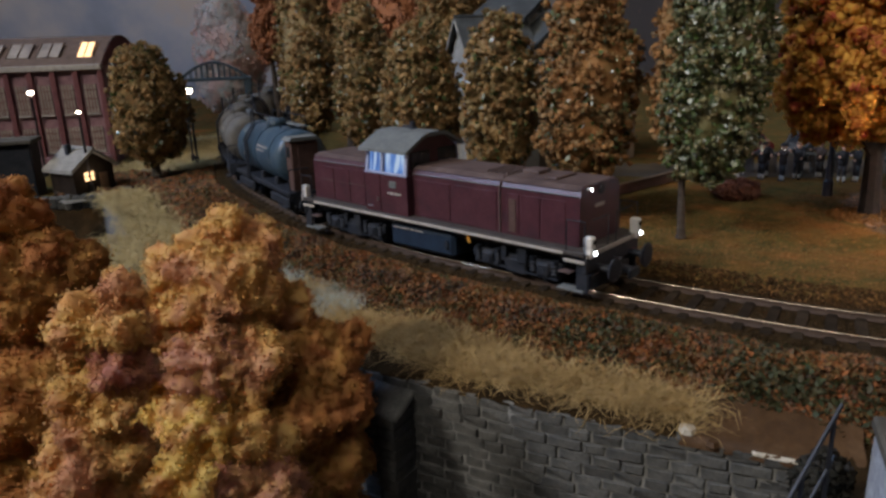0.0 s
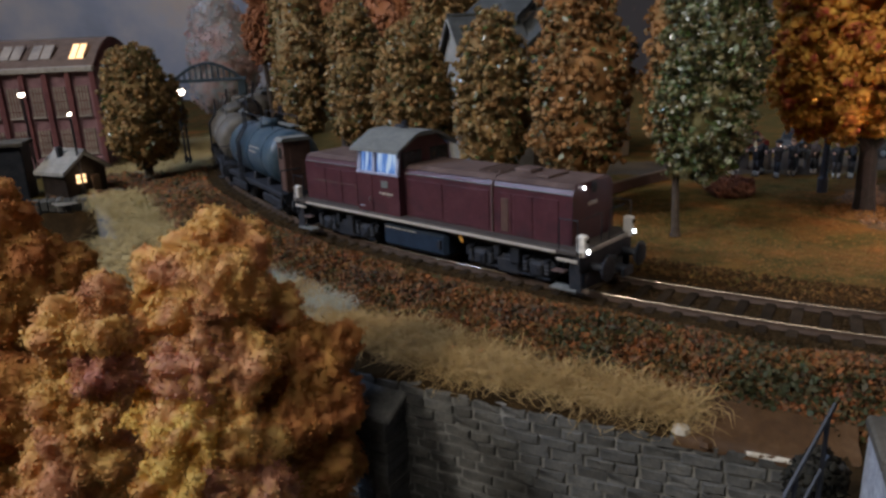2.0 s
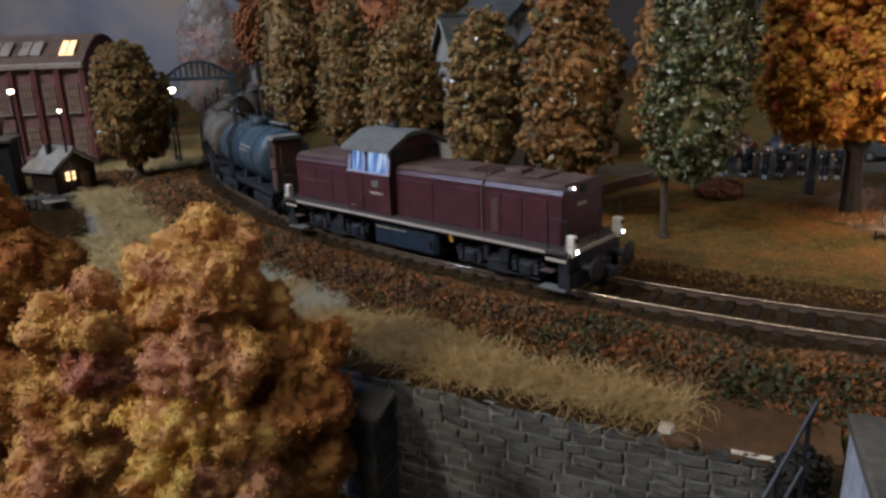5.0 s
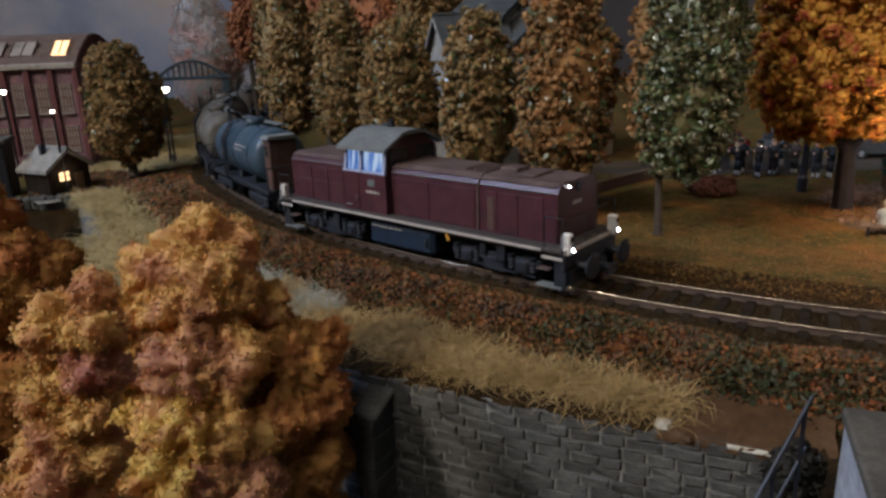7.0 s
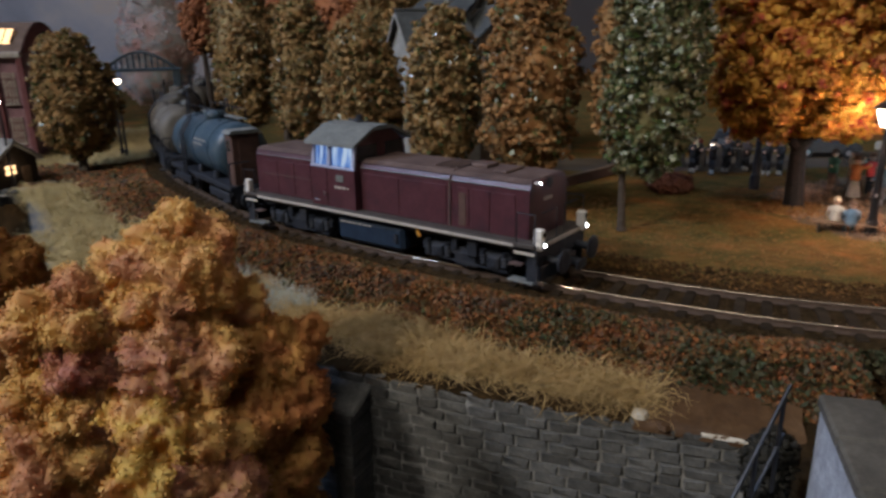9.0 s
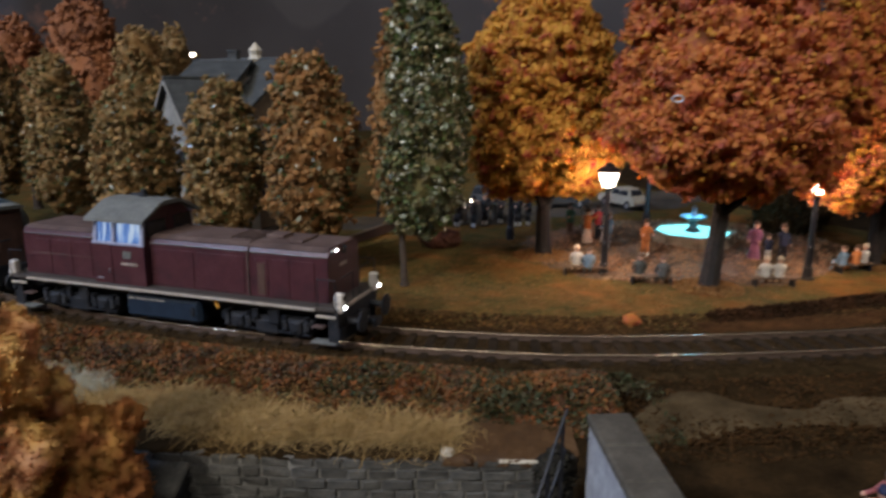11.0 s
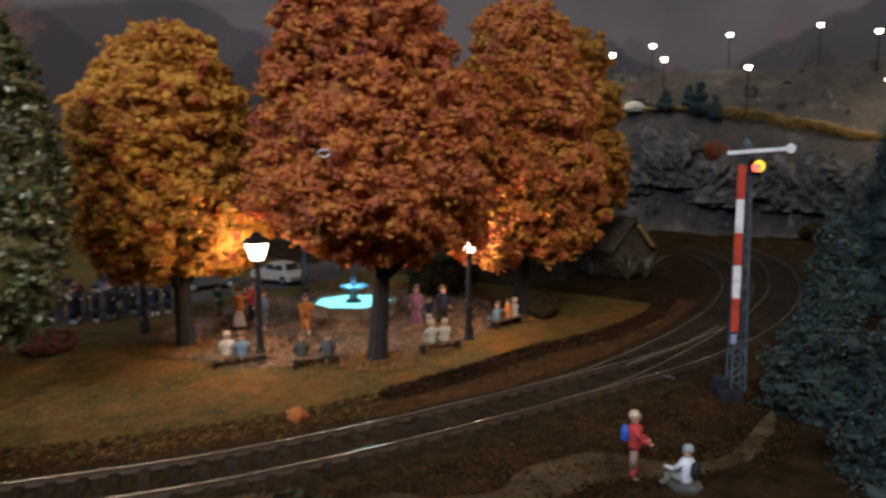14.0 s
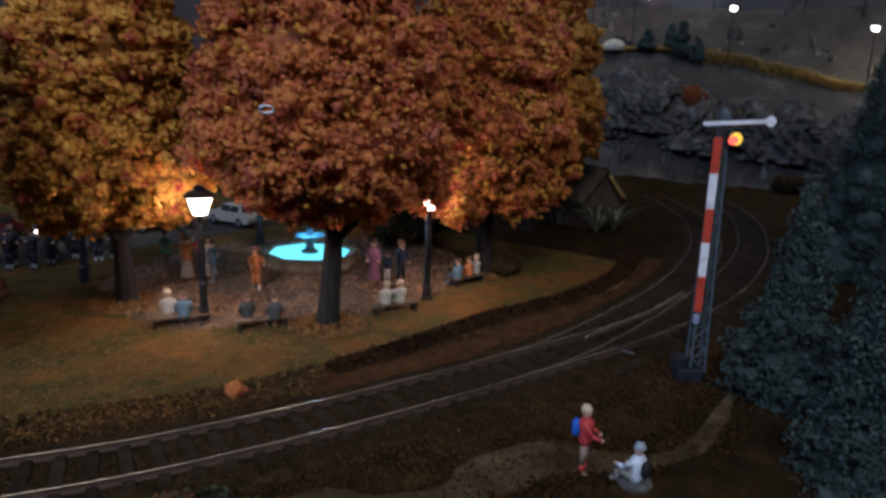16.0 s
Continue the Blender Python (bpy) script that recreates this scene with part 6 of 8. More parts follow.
for x, y, rz, coat, legs, kw, lab in [
        (22.4, 32.2, 200, GREEN, BROWNP, dict(arms=(-30, 50)), "painted figure of a dancer in green"),
        (22.3, 30.4, 20, ORANGE, WHITE, dict(skirt=True, arms=(80, 60)), "painted figure in an orange blouse and pale skirt"),
        (22.9, 31.4, 250, WHITE, GREY, dict(arms=(120, 100)), "painted figure in a white shirt with raised arms"),
        (23.5, 31.0, 120, REDP, BLACK, dict(arms=(40, 60)), "painted figure in a red jacket"),
        (22.6, 28.9, 160, BLUE, GREY, dict(arms=(30, 20)), "painted figure in a blue jacket"),
        (23.2, 29.9, 320, CREAM, WHITE, dict(skirt=True), "painted figure in a cream dress"),
        (22.9, 26.3, 240, ORANGE, ORANGE, dict(arms=(50, 50), socks=WHITE), "painted figure dressed in orange"),
        (27.9, 23.8, 210, paint(0.2, 0.08, 0.14), paint(0.2, 0.08, 0.14), dict(skirt=True), "painted figure in a plum dress"),
        (28.6, 22.7, 250, NAVY, BLACK, dict(arms=(95, 10)), "painted figure in a dark suit with one arm raised"),
        (28.3, 23.3, 60, NAVY, WHITE, dict(h=1.4), "small painted child figure in navy"),
        (36.1, 30.6, 200, BROWNP, BLACK, dict(), "painted figure beside the bushes"),
        (48.2, 24.0, 200, BROWNP, GREY, dict(), "painted figure by the hut")]:
    figurine(x, y, rz, coat, legs, BROWNP if coat is not WHITE else GREY, label=lab, **kw)


def bench(x, y, rz, label="low wooden park bench with a plank seat"):
    ob = thing("bench", x, y, ground_z(x, y), rz, label, "bench", "park benches")
    for k in (-0.14, 0.04, 0.22):
        part("seat_plank", Geo().box(k, 0, 0.4, 0.15, 2.2, 0.06, 0.015), MAT["wood"], ob)
    for s in (-0.85, 0.85):
        part("leg", Geo().box(0.02, s, 0.19, 0.46, 0.08, 0.38, 0.02), MAT["black_metal"], ob)


bench(18.00, 24.90, 60)
bench(19.84, 22.34, 60)
bench(24.59, 19.79, 65)
bench(30.6, 20.2, 80)
for x, y, rz, coat, legs, lab in [(17.91, 25.34, 60, WHITE, CREAM, "seated painted figure in white on a bench"), (18.14, 24.71, 60, BLUE, BLUE, "seated painted figure in light blue on a bench"),
                                  (19.55, 22.82, 60, paint(0.05, 0.055, 0.05), BROWNP, "seated painted figure in grey on a bench"), (20.12, 21.95, 60, paint(0.06, 0.065, 0.065), GREY, "seated painted figure in grey-blue on a bench"),
                                  (24.30, 20.03, 65, WHITE, WHITE, "seated painted figure in white on a bench"), (24.84, 19.75, 65, WHITE, CREAM, "seated painted figure in a white dress on a bench"),
                                  (29.9, 20.3, 80, BLUE, BLUE, "seated painted figure in blue on a bench"), (30.7, 20.2, 80, ORANGE, ORANGE, "seated painted figure in orange on a bench"),
                                  (31.3, 20.2, 80, WHITE, WHITE, "seated painted figure in white on a bench")]:
    figurine(x, y, rz, coat, legs, CREAM if coat is WHITE else BROWNP, True, h=1.75, label=lab)

# two walkers on the sandy path
figurine(18.45, 8.7, -70, REDP, paint(0.28, 0.2, 0.15), CREAM, pack=paint(0.03, 0.12, 0.55), socks=REDP, arms=(35, 25), h=1.8, label="painted hiker figure in red with a blue rucksack")
figurine(18.7, 7.4, 80, paint(0.62, 0.68, 0.78), paint(0.25, 0.26, 0.22), paint(0.3, 0.36, 0.4), True, pack=BLACK, arms=(35, 50), h=1.75, label="seated painted hiker figure in a white shirt and grey cap", seat_h=0.22)
solo("flat_stone", Geo().lathe([(0.42, 0), (0.45, 0.12), (0.3, 0.22), (0.05, 0.24)], 9), MAT["stone"], 18.75, 7.45, ground_z(18.75, 7.45) - 0.02, 0, "flat grey stone used as a seat on the path", "stone")


# people sitting below the path
GROUNDED = dict(seated=True, seat_h=0.1, h=1.8)
figurine(13.0, 7.0, 150, paint(0.36, 0.12, 0.12), paint(0.2, 0.13, 0.1), paint(0.45, 0.43, 0.45), arms=(40, 55), label="painted figure in a pink shirt sitting on the ground", **GROUNDED)
figurine(12.25, 6.7, 60, paint(0.5, 0.13, 0.04), paint(0.16, 0.1, 0.07), paint(0.016, 0.022, 0.06), arms=(50, 40), label="dark-haired painted figure in orange sitting on the ground", **GROUNDED)
figurine(12.95, 6.2, 120, paint(0.05, 0.12, 0.3), GREY, BROWNP, arms=(30, 50), label="painted figure in a blue jacket sitting on the ground", **GROUNDED)
for x, y, r, mat, lab in ((15.2, 7.7, 0.24, "wood", "rounded brown boulder beside the sitting figures"), (15.1, 6.85, 0.26, "wood", "rounded pale brown boulder on the dark soil"), (15.6, 13.85, 0.13, "wall_cream", "small pale pebble below the track")):
    solo("boulder", Geo().lathe([(r * 0.85, 0), (r, r * 0.25), (r * 0.85, r * 0.55), (r * 0.35, r * 0.75), (0.02, r * 0.78)], 9), MAT[mat], x, y, ground_z(x, y) - 0.04, 25, lab, "stone", smooth=True)


def car(x, y, rz, colour, label, lit=False):
    """A small old saloon: body with bonnet and boot, glazed cabin, wheels, bumpers and lamps."""
    ob = thing("car", x, y, ground_z(x, y) + 0.03, rz, label, "car", "parked cars")
    hw = 0.88
    ob.scale = (0.78, 0.8, 0.9)
    side = [(-2.3, 0.42), (2.3, 0.42), (2.42, 0.6), (2.42, 0.8), (2.3, 0.97), (1.9, 1.06), (1.2, 1.1), (-1.5, 1.12), (-2.0, 1.06), (-2.35, 0.9), (-2.44, 0.7), (-2.4, 0.52)]
    rot = Matrix.Rotation(radians(90), 4, "Z").inverted()
    body = Geo()
    n = len(side)
    v = [(px, s * hw * (0.96 if pz > 0.9 else 1), pz) for s in (-1, 1) for px, pz in side]
    body.add(v, [(i, (i + 1) % n, n + (i + 1) % n, n + i) for i in range(n)] + [tuple(range(n)), tuple(range(n, 2 * n))[::-1]])
    b = part("body", body, colour, ob)
    cabin = [(-1.85, 1.08, 0.84), (-1.62, 1.4, 0.76), (-1.3, 1.62, 0.66), (-0.6, 1.72, 0.58), (0.1, 1.7, 0.6), (0.45, 1.6, 0.66), (0.95, 1.08, 0.84)]
    v = [(px, s * w, pz) for s in (-1, 1) for px, pz, w in cabin]
    part("cabin", Geo().add(v, [(i, i + 1, i + 8, i + 7) for i in range(6)] + [tuple(range(6, -1, -1)), tuple(range(7, 14))]), colour, b)
    for s in (-1, 1):
        for x0, x1 in ((-1.5, -0.6), (-0.5, 0.45)):
            part("side_window", Geo().add([(x0, s * 0.845, 1.16), (x1 + 0.15, s * 0.845, 1.16), (x1, s * 0.72, 1.56), (x0 + 0.12, s * 0.72, 1.56)], [(0, 1, 2, 3)]), MAT["dark_glass"], b)
        for wx in (-1.5, 1.45):
            w = part("wheel", Geo().lathe([(0.12, -0.12), (0.36, -0.12), (0.4, -0.06), (0.4, 0.06), (0.36, 0.12), (0.12, 0.12)], 16, (wx, s * 0.8, 0.38), Euler((radians(90), 0, 0)).to_quaternion()), MAT["black_metal"], ob)
            part("hub_cap", Geo().lathe([(0.2, 0), (0.18, 0.03), (0.05, 0.05)], 12, (wx, s * 0.92, 0.38), Euler((radians(-90 * s), 0, 0)).to_quaternion()), MAT["steel"], w)
        part("headlight", Geo().tube((2.36, s * 0.62, 0.8), (2.44, s * 0.62, 0.8), 0.13, 0.11, 10), MAT["bulb"] if lit else MAT["steel"], ob, "lit headlight" if lit else "")
    part("windscreen", Geo().add([(0.92, -0.72, 1.16), (0.92, 0.72, 1.16), (0.47, 0.58, 1.6), (0.47, -0.58, 1.6)], [(0, 1, 2, 3)]), MAT["dark_glass"], b)
    part("rear_window", Geo().add([(-1.83, -0.7, 1.18), (-1.83, 0.7, 1.18), (-1.54, 0.56, 1.6), (-1.54, -0.56, 1.6)], [(0, 1, 2, 3)]), MAT["dark_glass"], b)
    for e in (-1, 1):
        part("bumper", Geo().box(e * 2.42, 0, 0.52, 0.1, 1.7, 0.14, 0.03), MAT["steel"], ob)


car(31.7, 38.8, 93, paint(0.42, 0.37, 0.28), "parked cream-white old saloon car on the street")
car(22.6, 43.4, 235, paint(0.05, 0.055, 0.06), "dark parked car with lit headlights on the street", True)
car(19.6, 44.5, 200, paint(0.15, 0.02, 0.02), "dark red parked car on the street")
car(27.6, 40.6, 160, paint(0.035, 0.035, 0.036), "dark grey parked car on the street")


MAT["wall_dim"] = surface("wall_dim", [(0.04, 0.033, 0.028), (0.075, 0.06, 0.05)], 150, 0.85)


def low_wall(points, label):
    ob = thing("low_wall", *points[0], ground_z(*points[0]), 0, label, "low wall")
    a, b = Vector((*points[0], 0)), Vector((*points[1], 0))
    L = (b - a).length
    m = Matrix.Rotation(math.atan2(b.y - a.y, b.x - a.x), 4, "Z")
    n = int(L / 1.1)
    for i in range(n):
        c = (b - a) * ((i + 0.5) / n)
        part("pier", Geo().box(c.x, c.y, 0.5, 0.7, 0.4, 1.1, 0.05, m), MAT["wall_dim"], ob)
    c = (b - a) * 0.5
    part("coping", Geo().box(c.x, c.y, 1.1, L, 0.45, 0.14, 0.03, m), MAT["concrete"], ob)


low_wall([(16.2, 40.4), (23.0, 38.2)], "low dark stone balustrade behind the band")


def bush(x, y, r, h, mat, label, seed, name="bush"):
    rng = np.random.default_rng(seed)
    ob = thing(name, x, y, ground_z(x, y), 0, label, "bush")
    blobs = [((0, 0, h * 0.45), (r, r, h * 0.5)), ((r * 0.35, 0.1, h * 0.5), (r * 0.7, r * 0.7, h * 0.45)), ((-r * 0.4, -0.1, h * 0.4), (r * 0.7, r * 0.6, h * 0.42))]
    P = crown_points(rng, blobs, max(0.35, r * 0.5), int(1200 + 1500 * r), seed)
    v, f = joined(grains(rng, P, 0.085 * rng.uniform(0.6, 1.4, len(P)), 0.45, 0.7, (TET, TET_F)), crown_core(blobs, max(0.35, r * 0.5), seed, 0.5, 2))
    part("crown", mesh_np("crown", v, f, MAT[mat]), None, ob)
    g = Geo()
    for k in range(4):
        g.tube((0, 0, -0.1), (r * 0.4 * math.cos(k * 1.6), r * 0.4 * math.sin(k * 1.6), h * 0.5), 0.07, 0.03, 5)
    part("stem", g, MAT["bark"], ob)


# near-black leaf tones that imitate the shaded corner by the stair
MAT["leaf_shade"] = foliage("leaf_shade", [(0.008, 0.009, 0.007), (0.02, 0.018, 0.012), (0.035, 0.032, 0.028)], 60, 0.3)
bush(33.6, 20.0, 1.0, 1.1, "leaf_bush", "round brown-green bush beside the path", 61)
bush(35.5, 28.0, 2.2, 2.3, "leaf_bush", "wide dark bush at the edge of the square", 62)
bush(38.5, 29.5, 1.8, 2.0, "leaf_bush", "dark bush at the edge of the square", 63)
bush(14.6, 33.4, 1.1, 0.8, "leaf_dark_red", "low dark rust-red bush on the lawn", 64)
bush(15.6, 18.6, 0.22, 0.3, "leaf_orange", "tiny orange leaf clump beside the track", 65)
bush(-3.2, 42.0, 1.2, 1.0, "leaf_bush", "low brown bush under the alley trees", 66)
bush(50.0, 8.0, 2.2, 2.0, "leaf_bush", "brown bush beyond the branch track", 67)
bush(78.8, 24.6, 1.6, 2.2, "leaf_red", "rust-red bush on the rock face", 68)
bush(76, 14, 1.5, 1.6, "leaf_bush", "dry olive bush at the foot of the rocks", 69)


MAT["leaf_spiky"] = foliage("leaf_spiky", [(0.1, 0.11, 0.08), (0.17, 0.18, 0.14)], 60, 0.3)


def agave(x, y, seed):
    rng = np.random.default_rng(seed)
    ob = thing("spiky_plant", x, y, ground_z(x, y), 0, "grey-green spiky leaved plant beside the hut", "plant", "spiky plants")
    for k in range(30):
        a, l = rng.uniform(0, 6.28), rng.uniform(1.2, 2.5)
        g = Geo()
        d = Vector((math.cos(a), math.sin(a), 0))
        s = Vector((-d.y, d.x, 0)) * 0.07
        p0, p1, p2 = Vector(), d * l * 0.4 + Vector((0, 0, l * 0.6)), d * l * 0.9 + Vector((0, 0, l * 0.75))
        g.add([p0 - s, p0 + s, p1 + s, p1 - s, p2, p1 - Vector((0, 0, 0.08))], [(0, 1, 2, 3), (3, 2, 4), (0, 3, 5), (1, 5, 2), (3, 4, 5), (2, 5, 4)])
        part("leaf", g, MAT["leaf_spiky"], ob)


agave(46.8, 20.6, 71)
agave(48.4, 20.0, 72)


# ---- semaphore ----
def semaphore(x, y):
    z = ground_z(x, y) - 0.05
    ob = thing("semaphore_signal", x, y, z, -55 + 0, "lattice mast semaphore signal with red and white board, arm level", "signal")
    I = MAT["iron_blue"]
    # local +x points along the arm
    part("base_box", Geo().box(-0.1, 0, 0.2, 0.9, 0.9, 0.5, 0.06).box(-0.4, 0, 0.6, 0.4, 0.5, 0.45, 0.05), MAT["loco_under"], ob)
    mast = Geo()
    H = 8.6
    for sx in (-1, 1):
        for sy in (-1, 1):
            mast.tube((0.18 + sx * 0.24, sy * 0.24, 0.3), (0.18 + sx * 0.13, sy * 0.13, H), 0.045, 0.035, 4)
    part("mast", mast, I, ob, "blue-grey lattice mast")
    n = 22
    for sy in (-1, 1):
        g = Geo()
        for k in range(n):
            z0, z1 = 0.4 + (H - 0.5) * k / n, 0.4 + (H - 0.5) * (k + 1) / n
            w0, w1 = 0.24 - 0.11 * k / n, 0.24 - 0.11 * (k + 1) / n
            s = 1 if k % 2 else -1
            g.tube((0.18 - s * w0, sy * w0, z0), (0.18 + s * w1, sy * w1, z1), 0.025, 0.025, 4)
            g.tube((0.18 + sy * w0, -s * w0, z0), (0.18 + sy * w1, s * w1, z1), 0.025, 0.025, 4)
        part("lattice", g, I, ob)
    zs = [8.05, 6.92, 5.8, 4.7, 3.58, 2.4]
    for k, (a, b) in enumerate(zip(zs, zs[1:])):
        part("board", Geo().box(-0.08, -0.36, (a + b) / 2 + 0.05, 0.26, 0.05, a - b - 0.005, 0.012), MAT["signal_red" if k % 2 == 0 else "signal_white"], ob, "red board section" if k % 2 == 0 else "white board section")
    part("board_foot", Geo().box(-0.08, -0.33, 2.2, 0.2, 0.08, 0.35, 0.03), MAT["cab_frame"], ob)
    tilt = Matrix.Rotation(radians(-4), 4, "Y")
    arm = part("arm", Geo().box(0.32, -0.45, 8.56, 2.0, 0.06, 0.2, 0.02, tilt), MAT["loco_under"], ob, "white arm with dark rim")
    part("arm_face", Geo().box(0.32, -0.485, 8.56, 1.92, 0.02, 0.13, 0.008, tilt), MAT["signal_white"], arm)
    part("arm_disc", Geo().tube((1.42, -0.42, 8.64), (1.42, -0.48, 8.64), 0.2, 0.2, 18), MAT["loco_under"], arm)
    part("disc_face", Geo().tube((1.42, -0.48, 8.64), (1.42, -0.5, 8.64), 0.165, 0.165, 18), MAT["signal_white"], arm)
    part("pulley", Geo().tube((0.18, -0.2, H + 0.05), (0.18, 0.1, H + 0.05), 0.17, 0.17, 12), I, ob)
    part("cap", Geo().lathe([(0.2, H), (0.16, H + 0.2), (0.05, H + 0.38)], 8, (0.18, 0, 0)), I, ob)
    lamp = part("lamp_box", Geo().box(0.42, -0.2, 8.02, 0.34, 0.4, 0.5, 0.05), MAT["loco_under"], ob)
    part("red_lens", Geo().tube((0.36, -0.4, 8.02), (0.36, -0.5, 8.02), 0.14, 0.13, 14), MAT["bulb_red"], lamp, "lit red lens")
    part("amber_lens", Geo().tube((0.46, -0.4, 8.07), (0.46, -0.43, 8.07), 0.2, 0.19, 14), MAT["bulb_amber"], lamp, "lit amber lens")
    part("ladder", Geo().tube((0.5, 0.3, 0.3), (0.4, 0.25, 7.6), 0.03, 0.03, 4).tube((0.5, 0.55, 0.3), (0.4, 0.45, 7.6), 0.03, 0.03, 4), I, ob)
    point_lamp("signal_light", x + 0.5, y - 0.9, z + 8.05, 0.004, (1.0, 0.35, 0.1), 0.15)


semaphore(26.27, 8.38)


def turnout_gear():
    # a flat plank lies here; the rod and motor role are made up
    ob = thing("turnout_plank", 25.2, 10.1, 0, -8, "flat dark plank beside the turnout, with an added rod", "point motor")
    part("box", Geo().box(0, 0, 0.06, 1.7, 0.3, 0.1, 0.03), MAT["sleeper"], ob)
    part("rod", Geo().tube((0.9, 0.3, 0.2), (0.9, 1.0, 0.2), 0.04, 0.04, 5), MAT["steel"], ob)
    for x, y, rz, length in ((28.9, 11.8, -9, 5.2), (33.4, 11.35, -3, 3.4)):
        ch = thing("check_rail", x, y, 0, rz, "pale worn check rail inside the turnout", "rail", "check rails")
        part("bar", Geo().box(0, 0, 0.29, length, 0.1, 0.13, 0.03), MAT["rail_head"], ch)
        part("foot", Geo().box(0, 0, 0.2, length, 0.22, 0.06, 0.02), MAT["rail_side"], ch)


turnout_gear()


def timber_border(points):
    ob = thing("timber_border", *points[0], 0, 0, "low brown timber border along the lawn path", "border")
    for (x0, y0), (x1, y1) in zip(points, points[1:]):
        a, b = Vector((x0, y0, 0)), Vector((x1, y1, 0))
        L = (b - a).length
        m = Matrix.Rotation(math.atan2(y1 - y0, x1 - x0), 4, "Z")
        c = (a + b) / 2 - Vector((*points[0], 0))
        part("board", Geo().box(c.x, c.y, 0.28, L, 0.16, 0.5, 0.03, m), MAT["wagon_brown"], ob)
        part("cap_rail", Geo().box(c.x, c.y, 0.56, L, 0.24, 0.07, 0.02, m), MAT["wood"], ob)


timber_border([(4.6, 39.5), (8.1, 33.8), (14.2, 38.6)])
tag, RN = Geo(), 24
ring_v = [((0.2 + 0.04 * math.cos(b)) * math.cos(a), 0.04 * math.sin(b), (0.11 + 0.04 * math.cos(b)) * math.sin(a)) for a in np.arange(RN) * 2 * math.pi / RN for b in np.arange(8) * math.pi / 4]
tag.add(ring_v, [(i * 8 + j, i * 8 + (j + 1) % 8, (i + 1) % RN * 8 + (j + 1) % 8, (i + 1) % RN * 8 + j) for i in range(RN) for j in range(8)])
solo("silver_ring", tag, plain("silver", (0.36, 0.36, 0.37), 0.3, 0.5), 17.0, 18.6, 8.3, -50, "small silver oval ring hanging in the maple foliage", "ring")
# made-up clump: fills the shaded corner between railing and parapet with dark colour
bush(6.5, 10.35, 0.42, 1.5, "leaf_shade", "made-up dark clump standing in for the shade beside the stair rail", 70, "shade_bush")


# ---- the village ----
MAT["wall_render"] = surface("wall_render", [(0.17, 0.165, 0.15), (0.27, 0.26, 0.235)], 120, 0.85)


def gable_house(name, x, y, z, rz, L, W, wall_h, ridge_h, wall_mat, roof_mat, label, over=0.35, extras=None):
    """A gabled house: ridge along local x, roof of two thick slopes, walls with gables."""
    ob = thing(name, x, y, z, rz, label, "house")
    part("wall", Geo().prism([(-W / 2, 0), (W / 2, 0), (W / 2, wall_h), (0, ridge_h), (-W / 2, wall_h)], -L / 2, L / 2), MAT[wall_mat], ob)
    sl = (ridge_h - wall_h) / (W / 2)
    for s in (-1, 1):
        e = W / 2 + over
        out = [(0, ridge_h + 0.22), (0, ridge_h + 0.02), (s * e, wall_h - over * sl + 0.02), (s * e, wall_h - over * sl + 0.22)]
        part("roof", Geo().prism(out, -L / 2 - over, L / 2 + over), MAT[roof_mat], ob)
    part("ridge", Geo().tube((-L / 2 - over, 0, ridge_h + 0.2), (L / 2 + over, 0, ridge_h + 0.2), 0.12, 0.12, 6), MAT[roof_mat], ob)
    if extras:
        extras(ob, sl)
    return ob


def house_bits(ob, sl):
    ridge_h = 10.0
    m = Matrix.Rotation(math.atan(sl), 4, "X")
    p = (1.2, -2.1, ridge_h - sl * 2.1 + 0.26)
    part("skylight", Geo().box(*p, 0.75, 0.95, 0.1, 0.02, m), MAT["steel"], ob, "small pale skylight")
    part("skylight_pane", Geo().box(p[0], p[1], p[2] + 0.04, 0.5, 0.68, 0.1, 0.02, m), MAT["window_dull"], ob)
    for zz in (2.2, 5.0):
        for yy in (-2.6, 0, 2.6):
            part("window", Geo().box(3.52, yy, zz, 0.08, 1.0, 1.4, 0.02), MAT["dark_glass"], ob)


def wing_bits(ob, sl):
    for s in (-1, 1):
        part("verge_board", Geo().box(-2.15, s * 1.6, 7.3, 0.1, 0.16, 4.2, 0.02, Matrix.Rotation(radians(s * 46), 4, "X")), MAT["wall_render"], ob, "pale verge board")
        part("window", Geo().box(-1.82, s * 1.2, 4.4, 0.08, 0.8, 1.2, 0.02), MAT["dark_glass"], ob)


def rear_bits(ob, sl):
    part("chimney", Geo().box(0.6, 0.3, 9.9, 0.6, 0.6, 1.5, 0.05).box(0.6, 0.3, 10.65, 0.72, 0.72, 0.14, 0.03), MAT["roof_slate"], ob)


gable_house("house", 7.4, 46.4, 0, -58, 7.0, 9.0, 6.9, 10.0, "wall_brown", "roof_slate", "large house with grey slate roof and skylight behind the alley", extras=house_bits)
gable_house("house", 3.55, 42.5, 0, 15, 3.6, 6.0, 5.9, 8.8, "wall_render", "roof_slate", "white gabled wing with steep grey slate roof", extras=wing_bits)
gable_house("house", 5.4, 45.8, 0, -29, 3.0, 6.0, 8.7, 9.85, "wall_render", "roof_slate", "rear house with low grey slate roof and chimney", extras=rear_bits)

solo("roof_ornament", Geo().lathe([(0.3, 0), (0.5, 0.25), (0.35, 0.5), (0.45, 0.8), (0.2, 1.1), (0.05, 1.3)], 8), MAT["wall_cream"], 7.5, 46.3, 9.95, 0, "pale carved ornament standing on the roof ridge", "ornament")


